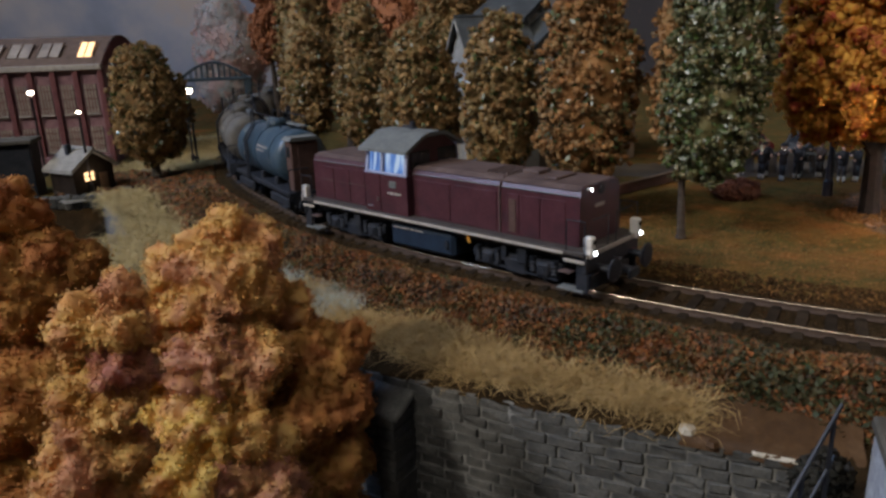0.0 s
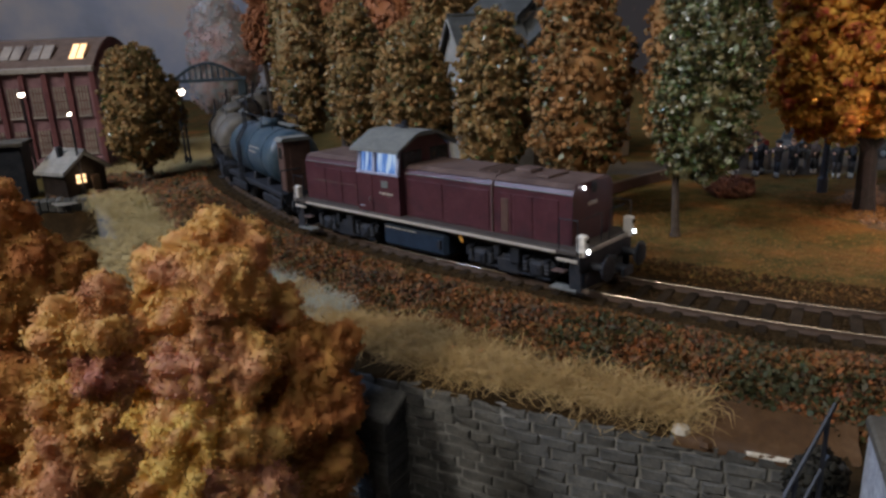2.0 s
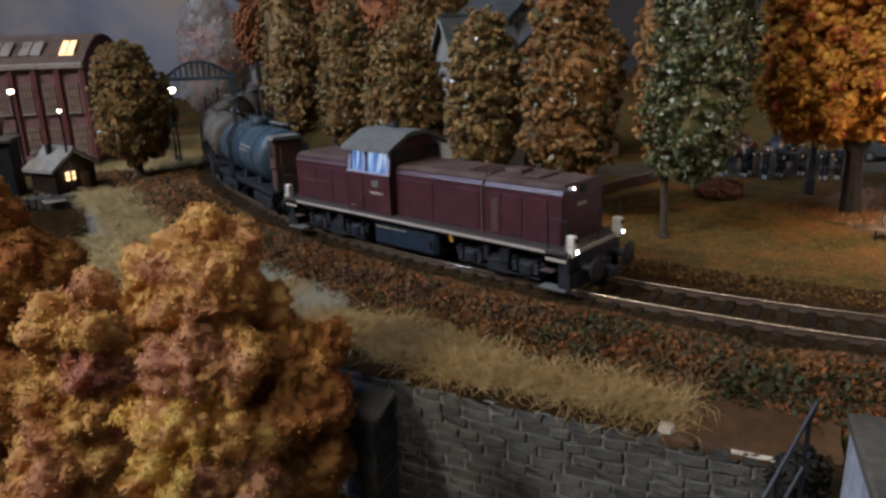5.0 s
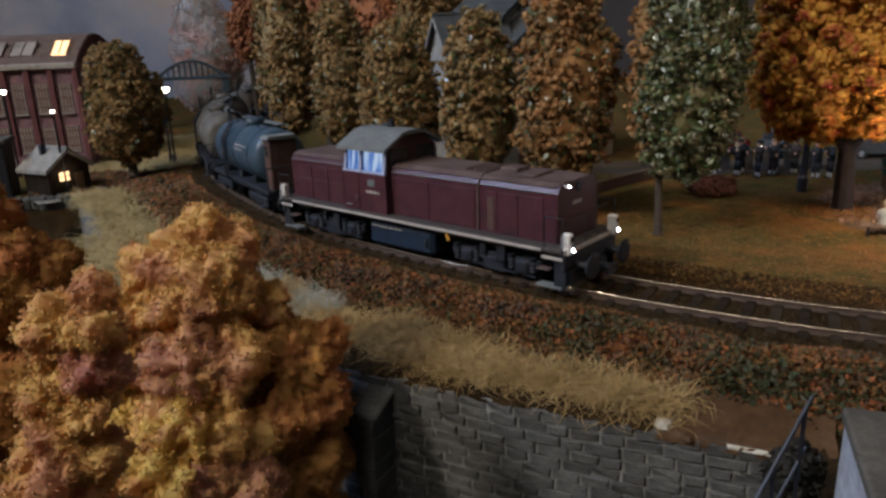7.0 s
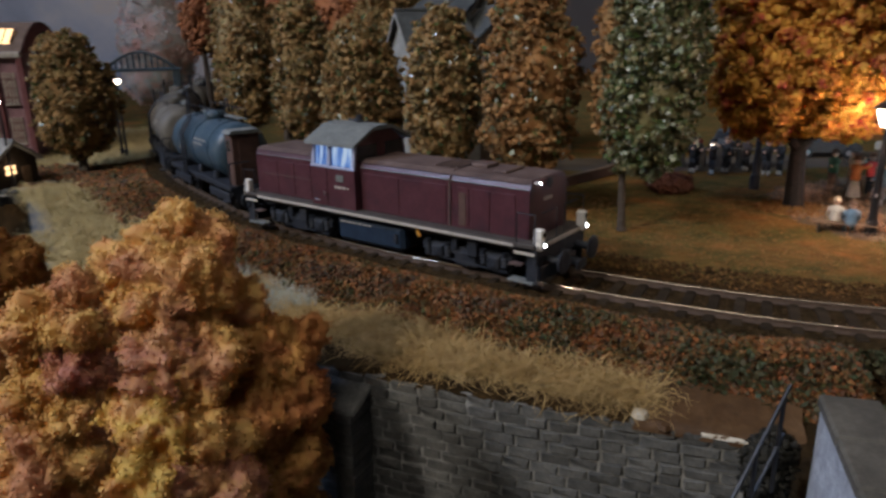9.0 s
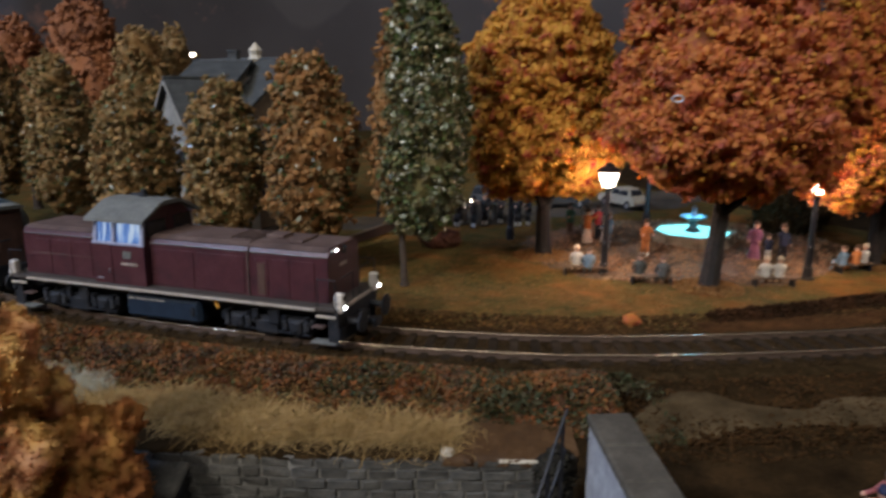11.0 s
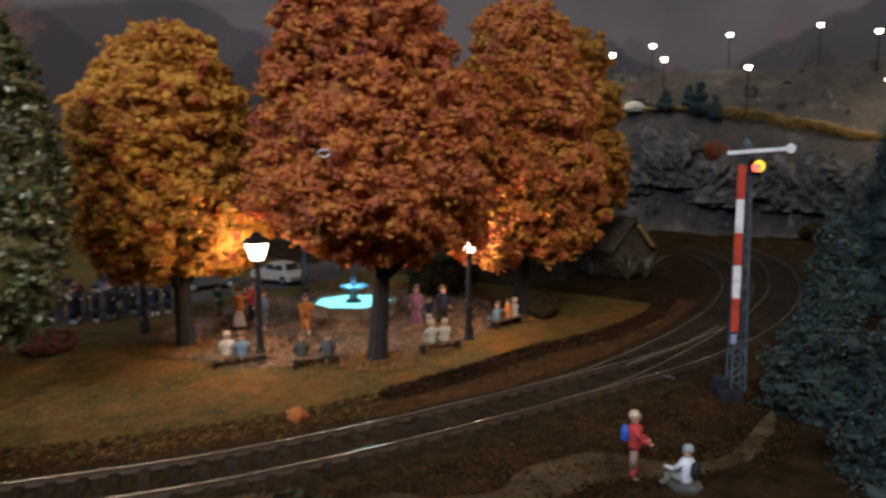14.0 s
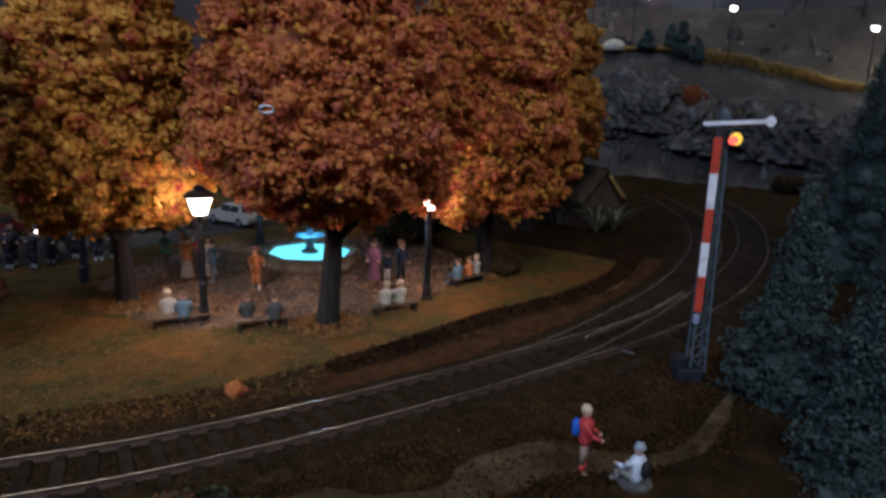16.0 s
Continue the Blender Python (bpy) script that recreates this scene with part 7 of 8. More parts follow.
def pole_lamp(x, y, z0, h, label="thin dark lamp post with a small bright bulb", mat="bulb", r=0.24, power=0.0, group="village lamps", arm=None):
    ob = thing("lamp_post", x, y, z0, 0, label, "lamp", group)
    part("post", Geo().lathe([(0.16, 0), (0.14, 0.5), (0.08, 0.55), (0.07, h - 0.2)], 8), MAT["black_metal"], ob)
    part("bulb", Geo().ball((0, 0, h), r, 10, 0.75), MAT[mat], ob, "bright lit bulb")
    part("shade", Geo().lathe([(r * 1.5, h + r * 0.5), (r * 1.4, h + r * 0.65), (r * 0.3, h + r * 1.0)], 10), MAT["black_metal"], ob)
    if power:
        point_lamp("lamp_light", x, y, z0 + h - 0.3, power, WARM, 0.3)


pole_lamp(14.4, 42.8, 0, 7.6)
pole_lamp(3.8, 47.6, 0, 10.45, r=0.16)
pole_lamp(9.2, 47.6, 0, 10.35, r=0.1)
pole_lamp(-16.55, 49.6, 0, 5.0, r=0.27)
pole_lamp(-17.1, 50.4, 0, 5.25, r=0.12)
pole_lamp(-20.3, 41.6, -0.2, 4.7, r=0.12)
pole_lamp(-25.6, 46.6, 0, 5.4, r=0.2)


def mill():
    """A brick factory: pilasters, two rows of windows, a curved roof with skylights."""
    ob = thing("factory", -23.2, 51.4, -0.3, 6, "red brick factory with pilasters and curved roof, one skylight lit", "factory")
    L, W, H = 26.0, 9.5, 7.2
    # local x runs left along the facade (negative), y to the back; corner at the origin
    part("wall", Geo().box(-L / 2, W / 2, H / 2, L, W, H, 0.02), MAT["brick_red"], ob)
    bays = 17
    bw = L / bays
    for k in range(bays + 1):
        part("pilaster", Geo().box(-k * bw - (0.02 if k else -0.1), -0.1, H / 2 - 0.1, 0.36, 0.3, H - 0.4, 0.03), MAT["brick_pilaster"], ob)
    part("cornice", Geo().box(-L / 2, -0.12, H - 0.15, L + 0.5, 0.45, 0.4, 0.05), MAT["white_line"], ob)
    part("plinth", Geo().box(-L / 2, -0.1, 0.5, L + 0.3, 0.3, 1.0, 0.04), MAT["brick_red"], ob)
    for k in range(bays):
        for zz, hh in ((2.1, 1.7), (4.9, 2.0)):
            w = part("window", Geo().box(-(k + 0.5) * bw, -0.02, zz, 0.8, 0.1, hh, 0.02), MAT["window_dull"], ob, "dull grey factory window")
            g = Geo()
            for d in (-0.2, 0, 0.2):
                g.box(-(k + 0.5) * bw + d, -0.08, zz, 0.05, 0.04, hh, 0.005)
            for d in (-0.3, 0, 0.3):
                g.box(-(k + 0.5) * bw, -0.085, zz + d * hh, 0.8, 0.04, 0.05, 0.005)
            part("glazing_bar", g, MAT["brick_pilaster"], w)
            part("sill", Geo().box(-(k + 0.5) * bw, -0.12, zz - hh / 2 - 0.06, 0.9, 0.2, 0.1, 0.02), MAT["white_line"], w)
    for zz in (2.1, 4.9):
        for yy in (2.2, 4.8, 7.4):
            part("window", Geo().box(0.02, yy, zz, 0.1, 1.1, 1.8, 0.02), MAT["window_dull"], ob, "dull grey factory window")
    n = 14
    arc = [(W / 2 - (W / 2 + 0.3) * (1 - 2 * i / n) * -1, H + 2.0 * (1 - (1 - 2 * i / n) ** 2)) for i in range(n + 1)]
    part("roof", Geo().prism(arc, -L - 0.3, 0.3), MAT["roof_brown"], ob, "brown curved roof")
    part("gable", Geo().prism([(y * 0.97 + 0.14, z * 0.98 + 0.1) for y, z in arc], 0.3, 0.36), MAT["brick_pilaster"], ob, "dark red gable")
    for k in range(8):
        lit = k == 0
        x, wd = (-0.95, 1.0) if lit else (-1.4 - k * 2.0, 1.5)
        sk = part("skylight", Geo().box(x, 1.15, H + 1.02, wd, 1.7, 0.12, 0.03, Matrix.Rotation(radians(33), 4, "X")), MAT["lit_window"] if lit else MAT["window_dull"], ob, "lit warm skylight" if lit else "dull roof skylight")
        g = Geo()
        for d in (-wd / 2, 0, wd / 2):
            g.box(x + d, 1.12, H + 1.07, 0.07, 1.7, 0.1, 0.01, Matrix.Rotation(radians(33), 4, "X"))
        part("glazing_bar", g, MAT["roof_brown"], sk)
    return ob


mill()


def guard_hut(x, y, z, rz):
    def bits(ob, sl):
        part("window", Geo().box(1.07, -0.35, 1.35, 0.06, 0.6, 0.5, 0.01), MAT["lit_window"], ob, "warm lit window")
        part("window_frame", Geo().box(1.11, -0.35, 1.35, 0.05, 0.05, 0.56, 0.01).box(1.11, -0.35, 1.35, 0.05, 0.66, 0.05, 0.01), MAT["wood"], ob)
        part("door", Geo().box(1.07, 0.6, 0.8, 0.06, 0.55, 1.3, 0.01), MAT["wood"], ob)
        part("chimney", Geo().box(-0.3, -0.45, 2.75, 0.3, 0.3, 0.9, 0.03), MAT["loco_under"], ob)
    gable_house("guard_hut", x, y, z, rz, 2.1, 2.7, 1.85, 2.75, "timber_dark", "hut_roof", "small crossing keeper's hut with grey roof and lit window", 0.28, bits)


MAT["timber_dark"] = surface("timber_dark", [(0.014, 0.011, 0.009), (0.03, 0.022, 0.017)], 200, 0.85, spec=0.05)
MAT["hut_roof"] = surface("hut_roof", [(0.18, 0.175, 0.16), (0.28, 0.27, 0.25)], 160, 0.8)
guard_hut(-21.1, 42.4, -0.6, -28)
point_lamp("hut_light", -19.9, 41.4, 1.0, 0.0015, WARM, 0.2)
rubble = thing("rubble_wall", -21.2, 39.5, -0.75, 12, "low wall of rough grey stones beside the hut", "wall")
rr = np.random.default_rng(44)
MAT["path_pale"] = surface("path_pale", [(0.13, 0.125, 0.11), (0.24, 0.23, 0.2)], 120, 0.9, fine=700, bump=0.6, bump_cm=0.05)
drape("footpath", [(-20.9, 39.0), (-19.6, 40.6), (-18.9, 43.0), (-19.2, 46.0), (-20.0, 49.5)], 0.5, MAT["path_pale"], "pale stony path passing the crossing hut", "footpath", 0.16, 8)
for k in range(9):
    g = Geo().box(-1.6 + 0.42 * k, rr.uniform(-0.1, 0.1), 0.3 + rr.uniform(0, 0.12), 0.45 + rr.uniform(0, 0.1), 0.55, 0.75 + rr.uniform(0, 0.25), 0.12)
    part("stone", g, MAT["stone"], rubble)
tk = thing("water_tank", -24.6, 42.2, -0.3, 15, "dark square shed with a pale flat roof", "shed")
part("body", Geo().box(0, 0, 1.5, 1.9, 2.0, 3.2, 0.06), MAT["loco_under"], tk)
part("roof", Geo().box(0, 0, 3.2, 2.3, 2.4, 0.25, 0.05), MAT["concrete"], tk)


def arch_bridge():
    ob = thing("arch_bridge", -22.8, 76.5, 0, 12, "far blue-grey steel arch bridge", "bridge")
    R, h = 3.4, 1.6
    pts = [(-R + 2 * R * i / 12, 4.6 + h * math.sin(math.pi * i / 12)) for i in range(13)]
    for s in (-0.7, 0.7):
        g = Geo()
        for (x0, z0), (x1, z1) in zip(pts, pts[1:]):
            g.tube((x0, s, z0), (x1, s, z1), 0.13, 0.13, 5)
        part("arch", g, MAT["iron_blue"], ob)
        for x0, z0 in pts[1:-1]:
            part("hanger", Geo().tube((x0, s, 4.6), (x0, s, z0), 0.06, 0.06, 5), MAT["iron_blue"], ob)
    part("deck", Geo().box(0, 0, 4.5, 2 * R + 1, 1.8, 0.3, 0.05), MAT["iron_blue"], ob)
    for x0 in (-R, R):
        part("pier", Geo().box(x0, 0, 2.2, 0.8, 1.6, 4.6, 0.08), MAT["iron_blue"], ob)


arch_bridge()


# ---- hut by the far curve ----
def field_hut():
    def bits(ob, sl):
        part("door", Geo().box(1.72, -0.2, 0.9, 0.06, 0.9, 1.7, 0.02), MAT["roof_wood"], ob)
        part("verge_board", Geo().box(1.95, 0.95, 2.85, 0.12, 0.3, 2.2, 0.02, Matrix.Rotation(radians(42), 4, "X")), MAT["straw"], ob, "ochre verge board")
    gable_house("field_hut", 49.6, 22.7, 0, -115, 3.4, 3.6, 2.0, 3.9, "roof_wood", "roof_wood", "small weathered wooden hut with ochre verge boards", 0.3, bits)
    gable_house("field_barn", 55.0, 30.0, 0, -20, 6.0, 4.0, 2.6, 4.8, "roof_wood", "roof_wood", "dark timber barn behind the maples", 0.3)


field_hut()

# ---- the rocky hill and its lamps ----
for x, y, top in [(85.2, 23.1, 18.4), (83.4, 31.9, 19.8), (83.6, 33.4, 21.5), (81.0, 37.2, 20.5), (81.0, 39.2, 20.5), (87.4, 9.9, 16.3), (98.2, 28.8, 24.3), (100.4, 18.7, 24.7), (96.0, 12.0, 22.6)]:
    gz = ground_z(x, y)
    pole_lamp(x, y, gz, max(2.5, top - gz), "far lamp post with a bright bulb on the hill", "bulb", 0.37, 0.22 if x in (87.4, 98.2, 81.0) and y != 39.2 else 0.0, "hill lamps")
for i, (x, y, h, r) in enumerate([(81.2, 30.8, 2.8, 1.1), (82.5, 27.4, 4.6, 1.2), (83.1, 25.8, 3.2, 1.0), (83.0, 28.8, 3.2, 1.1)]):
    blobs = [((0, 0, h * k), (r * (1.05 - k), r * (1.05 - k), h * 0.16)) for k in (0.25, 0.5, 0.75)]
    tree("fir_tree", x, y, ground_z(x, y), blobs, h * 0.2, 0.12, "leaf_conifer", "small dark fir on the edge of the hill", "bark", 0.5, 1500, 0.1, 80 + i, group="firs on the hill", limbs=3)
solo("boulder", Geo().lathe([(1.2, 0), (1.3, 0.4), (0.9, 1.0), (0.2, 1.2)], 9), MAT["wall_cream"], 80.5, 34.2, ground_z(80.5, 34.2), 0, "pale boulder on the edge of the hill", "boulder")


# ---- leaf litter, hedge and dry grass ----
def scatter_line(rng, n, q0, q1, o0, o1, line=None):
    """Random places between two stretches and two offsets beside the main line."""
    line = MAIN if line is None else line
    s = np.concatenate([[0], np.cumsum(np.linalg.norm(np.diff(line, axis=0), axis=1))])
    t, nrm = sides(line)
    q = rng.uniform(q0, q1, n)
    o = rng.uniform(0, 1, n)
    P = np.stack([np.interp(q, s, line[:, k]) for k in (0, 1)], 1)
    N = np.stack([np.interp(q, s, nrm[:, k]) for k in (0, 1)], 1)
    off = np.interp(q, [q0, q1], [o0[0], o1[0]]) * (1 - o) + np.interp(q, [q0, q1], [o0[1], o1[1]]) * o
    return P + N * off[:, None], o


def stuff(name, vf, mat, label, category):
    return solo(name, mesh_np(name, vf[0], vf[1], mat), None, 0, 0, 0, 0, label, category, kind="stuff")


def with_z(xy, lift):
    return np.concatenate([xy, (height(xy[:, 0], xy[:, 1]) + lift)[:, None]], 1)


def hedge():
    rng = np.random.default_rng(91)
    qa, qb = nearest_q(-9.5, 38.5), nearest_q(12.2, 16.6)
    xy, o = scatter_line(rng, 78000, qa, qb, (1.8, 4.9), (1.8, 5.2))
    mound = 0.46 * np.sin(np.pi * np.clip(o * 0.85 + 0.12, 0, 1)) + 0.12 * wobble(xy[:, 0], xy[:, 1], 0.35, 12)
    P = with_z(xy, 0)
    P[:, 2] += mound * rng.uniform(0.6, 1.1, len(P))
    half = 62000
    stuff("hedge", joined(flakes(rng, P[:half], 0.072 * rng.uniform(0.5, 1.6, half)), grains(rng, P[half:], 0.06 * rng.uniform(0.6, 1.4, len(P) - half), 0.45, 0.7, (TET, TET_F))), MAT["rail_leaf"], "low hedge of rust-red and dark green leaf litter beside the track", "hedge")
    xy, o = scatter_line(rng, 6500, nearest_q(5.5, 20.2), nearest_q(13.4, 16.0), (1.9, 4.9), (1.9, 5.6))
    keep = rng.uniform(-0.35, 0.55, len(xy)) < wobble(xy[:, 0], xy[:, 1], 0.3, 31)
    P = with_z(xy[keep], 0)
    P[:, 2] += 0.5 * np.sin(np.pi * np.clip(o[keep] * 0.85 + 0.12, 0, 1)) * rng.uniform(0.7, 1.15, keep.sum())
    stuff("hedge", flakes(rng, P, 0.085 * rng.uniform(0.6, 1.5, len(P))), MAT["leaf_dark_green"], "dark green leaves growing through the rust-red hedge", "hedge")
    # its bed
    line = MAIN[(np.arange(len(MAIN)) * 0.4 > qa) & (np.arange(len(MAIN)) * 0.4 < qb)]
    strip("hedge_bed", line, [(1.6, -0.05), (2.0, 0.1), (2.7, 0.24), (3.5, 0.2), (4.2, -0.02), (4.8, -0.35), (5.2, -0.6)], MAT["soil"], "brown soil under the hedge", "soil", 0.05, 9)


MAT["leaf_dark_green"] = foliage("leaf_dark_green", [(0.018, 0.026, 0.012), (0.035, 0.045, 0.02), (0.05, 0.035, 0.018), (0.05, 0.055, 0.022)], 60, 0.3, 0.6, 0.2)
hedge()


def matted(rng, pts, length, width, towards, spread=0.9, curl=0.5):
    """Hair-like fibres that lie over each other, curl and mostly fall one way."""
    n = len(pts)
    d = np.array([*towards])[None] * rng.uniform(0.0, 0.9, (n, 1)) + rng.normal(size=(n, 2)) * spread
    a = np.arctan2(d[:, 1], d[:, 0])
    c = curl * rng.normal(size=n)
    L = length * rng.uniform(0.4, 1.5, n)
    rise = rng.uniform(-0.04, 0.36, n)
    p, side = [pts], []
    for k, (step, up) in enumerate(((0.35, 0.8), (0.35, 0.25), (0.3, -0.7))):
        h = a + c * k
        side.append(np.stack([-np.sin(h), np.cos(h), np.zeros(n)], 1) * width)
        p.append(p[-1] + np.stack([np.cos(h) * L * step, np.sin(h) * L * step, L * rise * up], 1))
    v = np.stack([p[0] - side[0], p[0] + side[0], p[1] - side[1], p[1] + side[1], p[2] - side[2] * 0.8, p[2] + side[2] * 0.8, p[3]], 1).reshape(-1, 3)
    i = (np.arange(n) * 7)[:, None]
    f = np.concatenate([i + np.array([q]) for q in ((0, 1, 3), (0, 3, 2), (2, 3, 5), (2, 5, 4), (4, 5, 6))], 0)
    return v, f


STRAW_BED = [(-19.4, 40.6), (-17.2, 41.2), (-14.4, 36.8), (-12.2, 33.0), (-11.2, 31.4), (-14.0, 31.4), (-16.1, 35.5)]
MAT["straw_pale"] = foliage("straw_pale", [(0.25, 0.185, 0.075), (0.44, 0.35, 0.165), (0.56, 0.46, 0.24), (0.36, 0.265, 0.115)], 70, 0.35, through_leaf=0.2)


def dry_grass():
    rng = np.random.default_rng(92)
    qa, qb = nearest_q(-1.0, 26.6), nearest_q(8.9, 18.5)
    xy, o = scatter_line(rng, 24000, qa, qb, (5.1, 7.0), (4.9, 6.5))
    thin = wobble(xy[:, 0], xy[:, 1], 0.5, 21) + 0.35 * wobble(xy[:, 0], xy[:, 1], 0.2, 22)
    keep = (~in_polygon(PIT, xy[:, 0], xy[:, 1]) | (rng.uniform(size=len(xy)) < 0.1)) & (rng.uniform(-0.7, 0.5, len(xy)) < 1.6 * thin + 0.2 - 0.7 * np.abs(o - 0.45) - 0.13 * np.clip(xy[:, 0] - 1.5, 0, 5))
    xy, o = xy[keep], o[keep]
    P = with_z(xy, 0.0) + np.stack([np.zeros(len(xy)), np.zeros(len(xy)), 0.22 * np.sin(np.pi * o) * rng.uniform(0, 1, len(xy))], 1)
    P[in_polygon(PIT, xy[:, 0], xy[:, 1]), 2] = -0.4
    P[:, 2] += 0.16 * np.clip(wobble(P[:, 0], P[:, 1], 0.45, 27) + 0.3, 0, 1)
    stuff("dry_grass", matted(rng, P, 0.9, 0.0085, (0.2, -0.15), 1.0, 1.3), MAT["straw"], "matted straw-yellow dry grass above the stone wall", "grass")
    xy, o = scatter_line(rng, 14000, nearest_q(-5.6, 32.4), nearest_q(1.0, 24.8), (4.2, 6.6), (4.7, 6.3))
    keep = ~in_polygon(PIT, xy[:, 0], xy[:, 1])
    P = with_z(xy, 0.02) + np.stack([np.zeros(len(xy)), np.zeros(len(xy)), 0.25 * np.sin(np.pi * o) * rng.uniform(0, 1, len(xy))], 1)
    stuff("pale_grass", matted(rng, P[keep], 0.65, 0.008, (-0.4, -0.6), 0.9, 0.9), MAT["grass_pale"], "pale grey-white dry grass beside the hedge", "grass")
    xy = np.stack([rng.uniform(-20.4, -6, 40000), rng.uniform(22, 42, 40000)], 1)
    d, side = near_line(MAIN, xy[:, 0], xy[:, 1])
    pit = in_polygon(PIT, xy[:, 0], xy[:, 1])
    keep = (~pit | (near_line(WALL_LINE, xy[:, 0], xy[:, 1])[0] < 0.75)) & (((side > 0) & (d > 4.3) & (xy[:, 1] < 31)) | in_polygon(STRAW_BED, xy[:, 0], xy[:, 1]))
    P = with_z(xy, 0.08)
    P[pit, 2] = -0.3
    P[:, 2] += 0.35 * np.clip(wobble(P[:, 0], P[:, 1], 0.8, 33) + 0.3, 0, 1)
    stuff("dry_grass", matted(rng, P[keep], 1.0, 0.016, (-0.5, -0.8), 0.5), MAT["straw_pale"], "long straw-yellow grass on the embankment", "grass")
    xy, o = scatter_line(rng, 8000, nearest_q(-14.2, 66), nearest_q(-13.0, 48.5), (2.1, 5.5), (2.1, 5.0))
    stuff("dry_grass", matted(rng, with_z(xy, 0.0), 0.9, 0.02, (-0.7, -0.7), 0.6), MAT["straw_pale"], "dry grass slope along the far track", "grass")
    # straw slope under the broad tree
    xy = np.stack([rng.uniform(-24, -14.6, 14000), rng.uniform(47.5, 66, 14000)], 1)
    d, side = near_line(MAIN, xy[:, 0], xy[:, 1])
    keep = (side > 0) & (d > 1.9) & (rng.uniform(-0.5, 0.6, len(xy)) < 1.2 * wobble(xy[:, 0], xy[:, 1], 1.2, 29) + 0.25)
    stuff("dry_grass", matted(rng, with_z(xy[keep], 0.0), 1.0, 0.024, (-0.5, -0.8), 0.6), MAT["straw_pale"], "straw-yellow grass slope under the broad tree", "grass")
    # brown leaves round the grass patch
    xy = np.stack([rng.uniform(-22.5, -8, 30000), rng.uniform(30, 47.5, 30000)], 1)
    d, side = near_line(MAIN, xy[:, 0], xy[:, 1])
    keep = ~in_polygon(PIT, xy[:, 0], xy[:, 1]) & (side > 0) & (d > 1.9) & ((xy[:, 1] > 31) | (d < 4.4)) & ~in_polygon(STRAW_BED, xy[:, 0], xy[:, 1])
    P = with_z(xy[keep], 0.0)
    P[:, 2] += 0.3 * rng.uniform(0, 1, len(P)) * (0.6 + wobble(P[:, 0], P[:, 1], 0.5, 23))
    stuff("hedge", grains(rng, P, 0.11 * rng.uniform(0.6, 1.4, len(P))), MAT["rail_leaf"], "low brown leaf hedge round the grass patch", "hedge")


dry_grass()


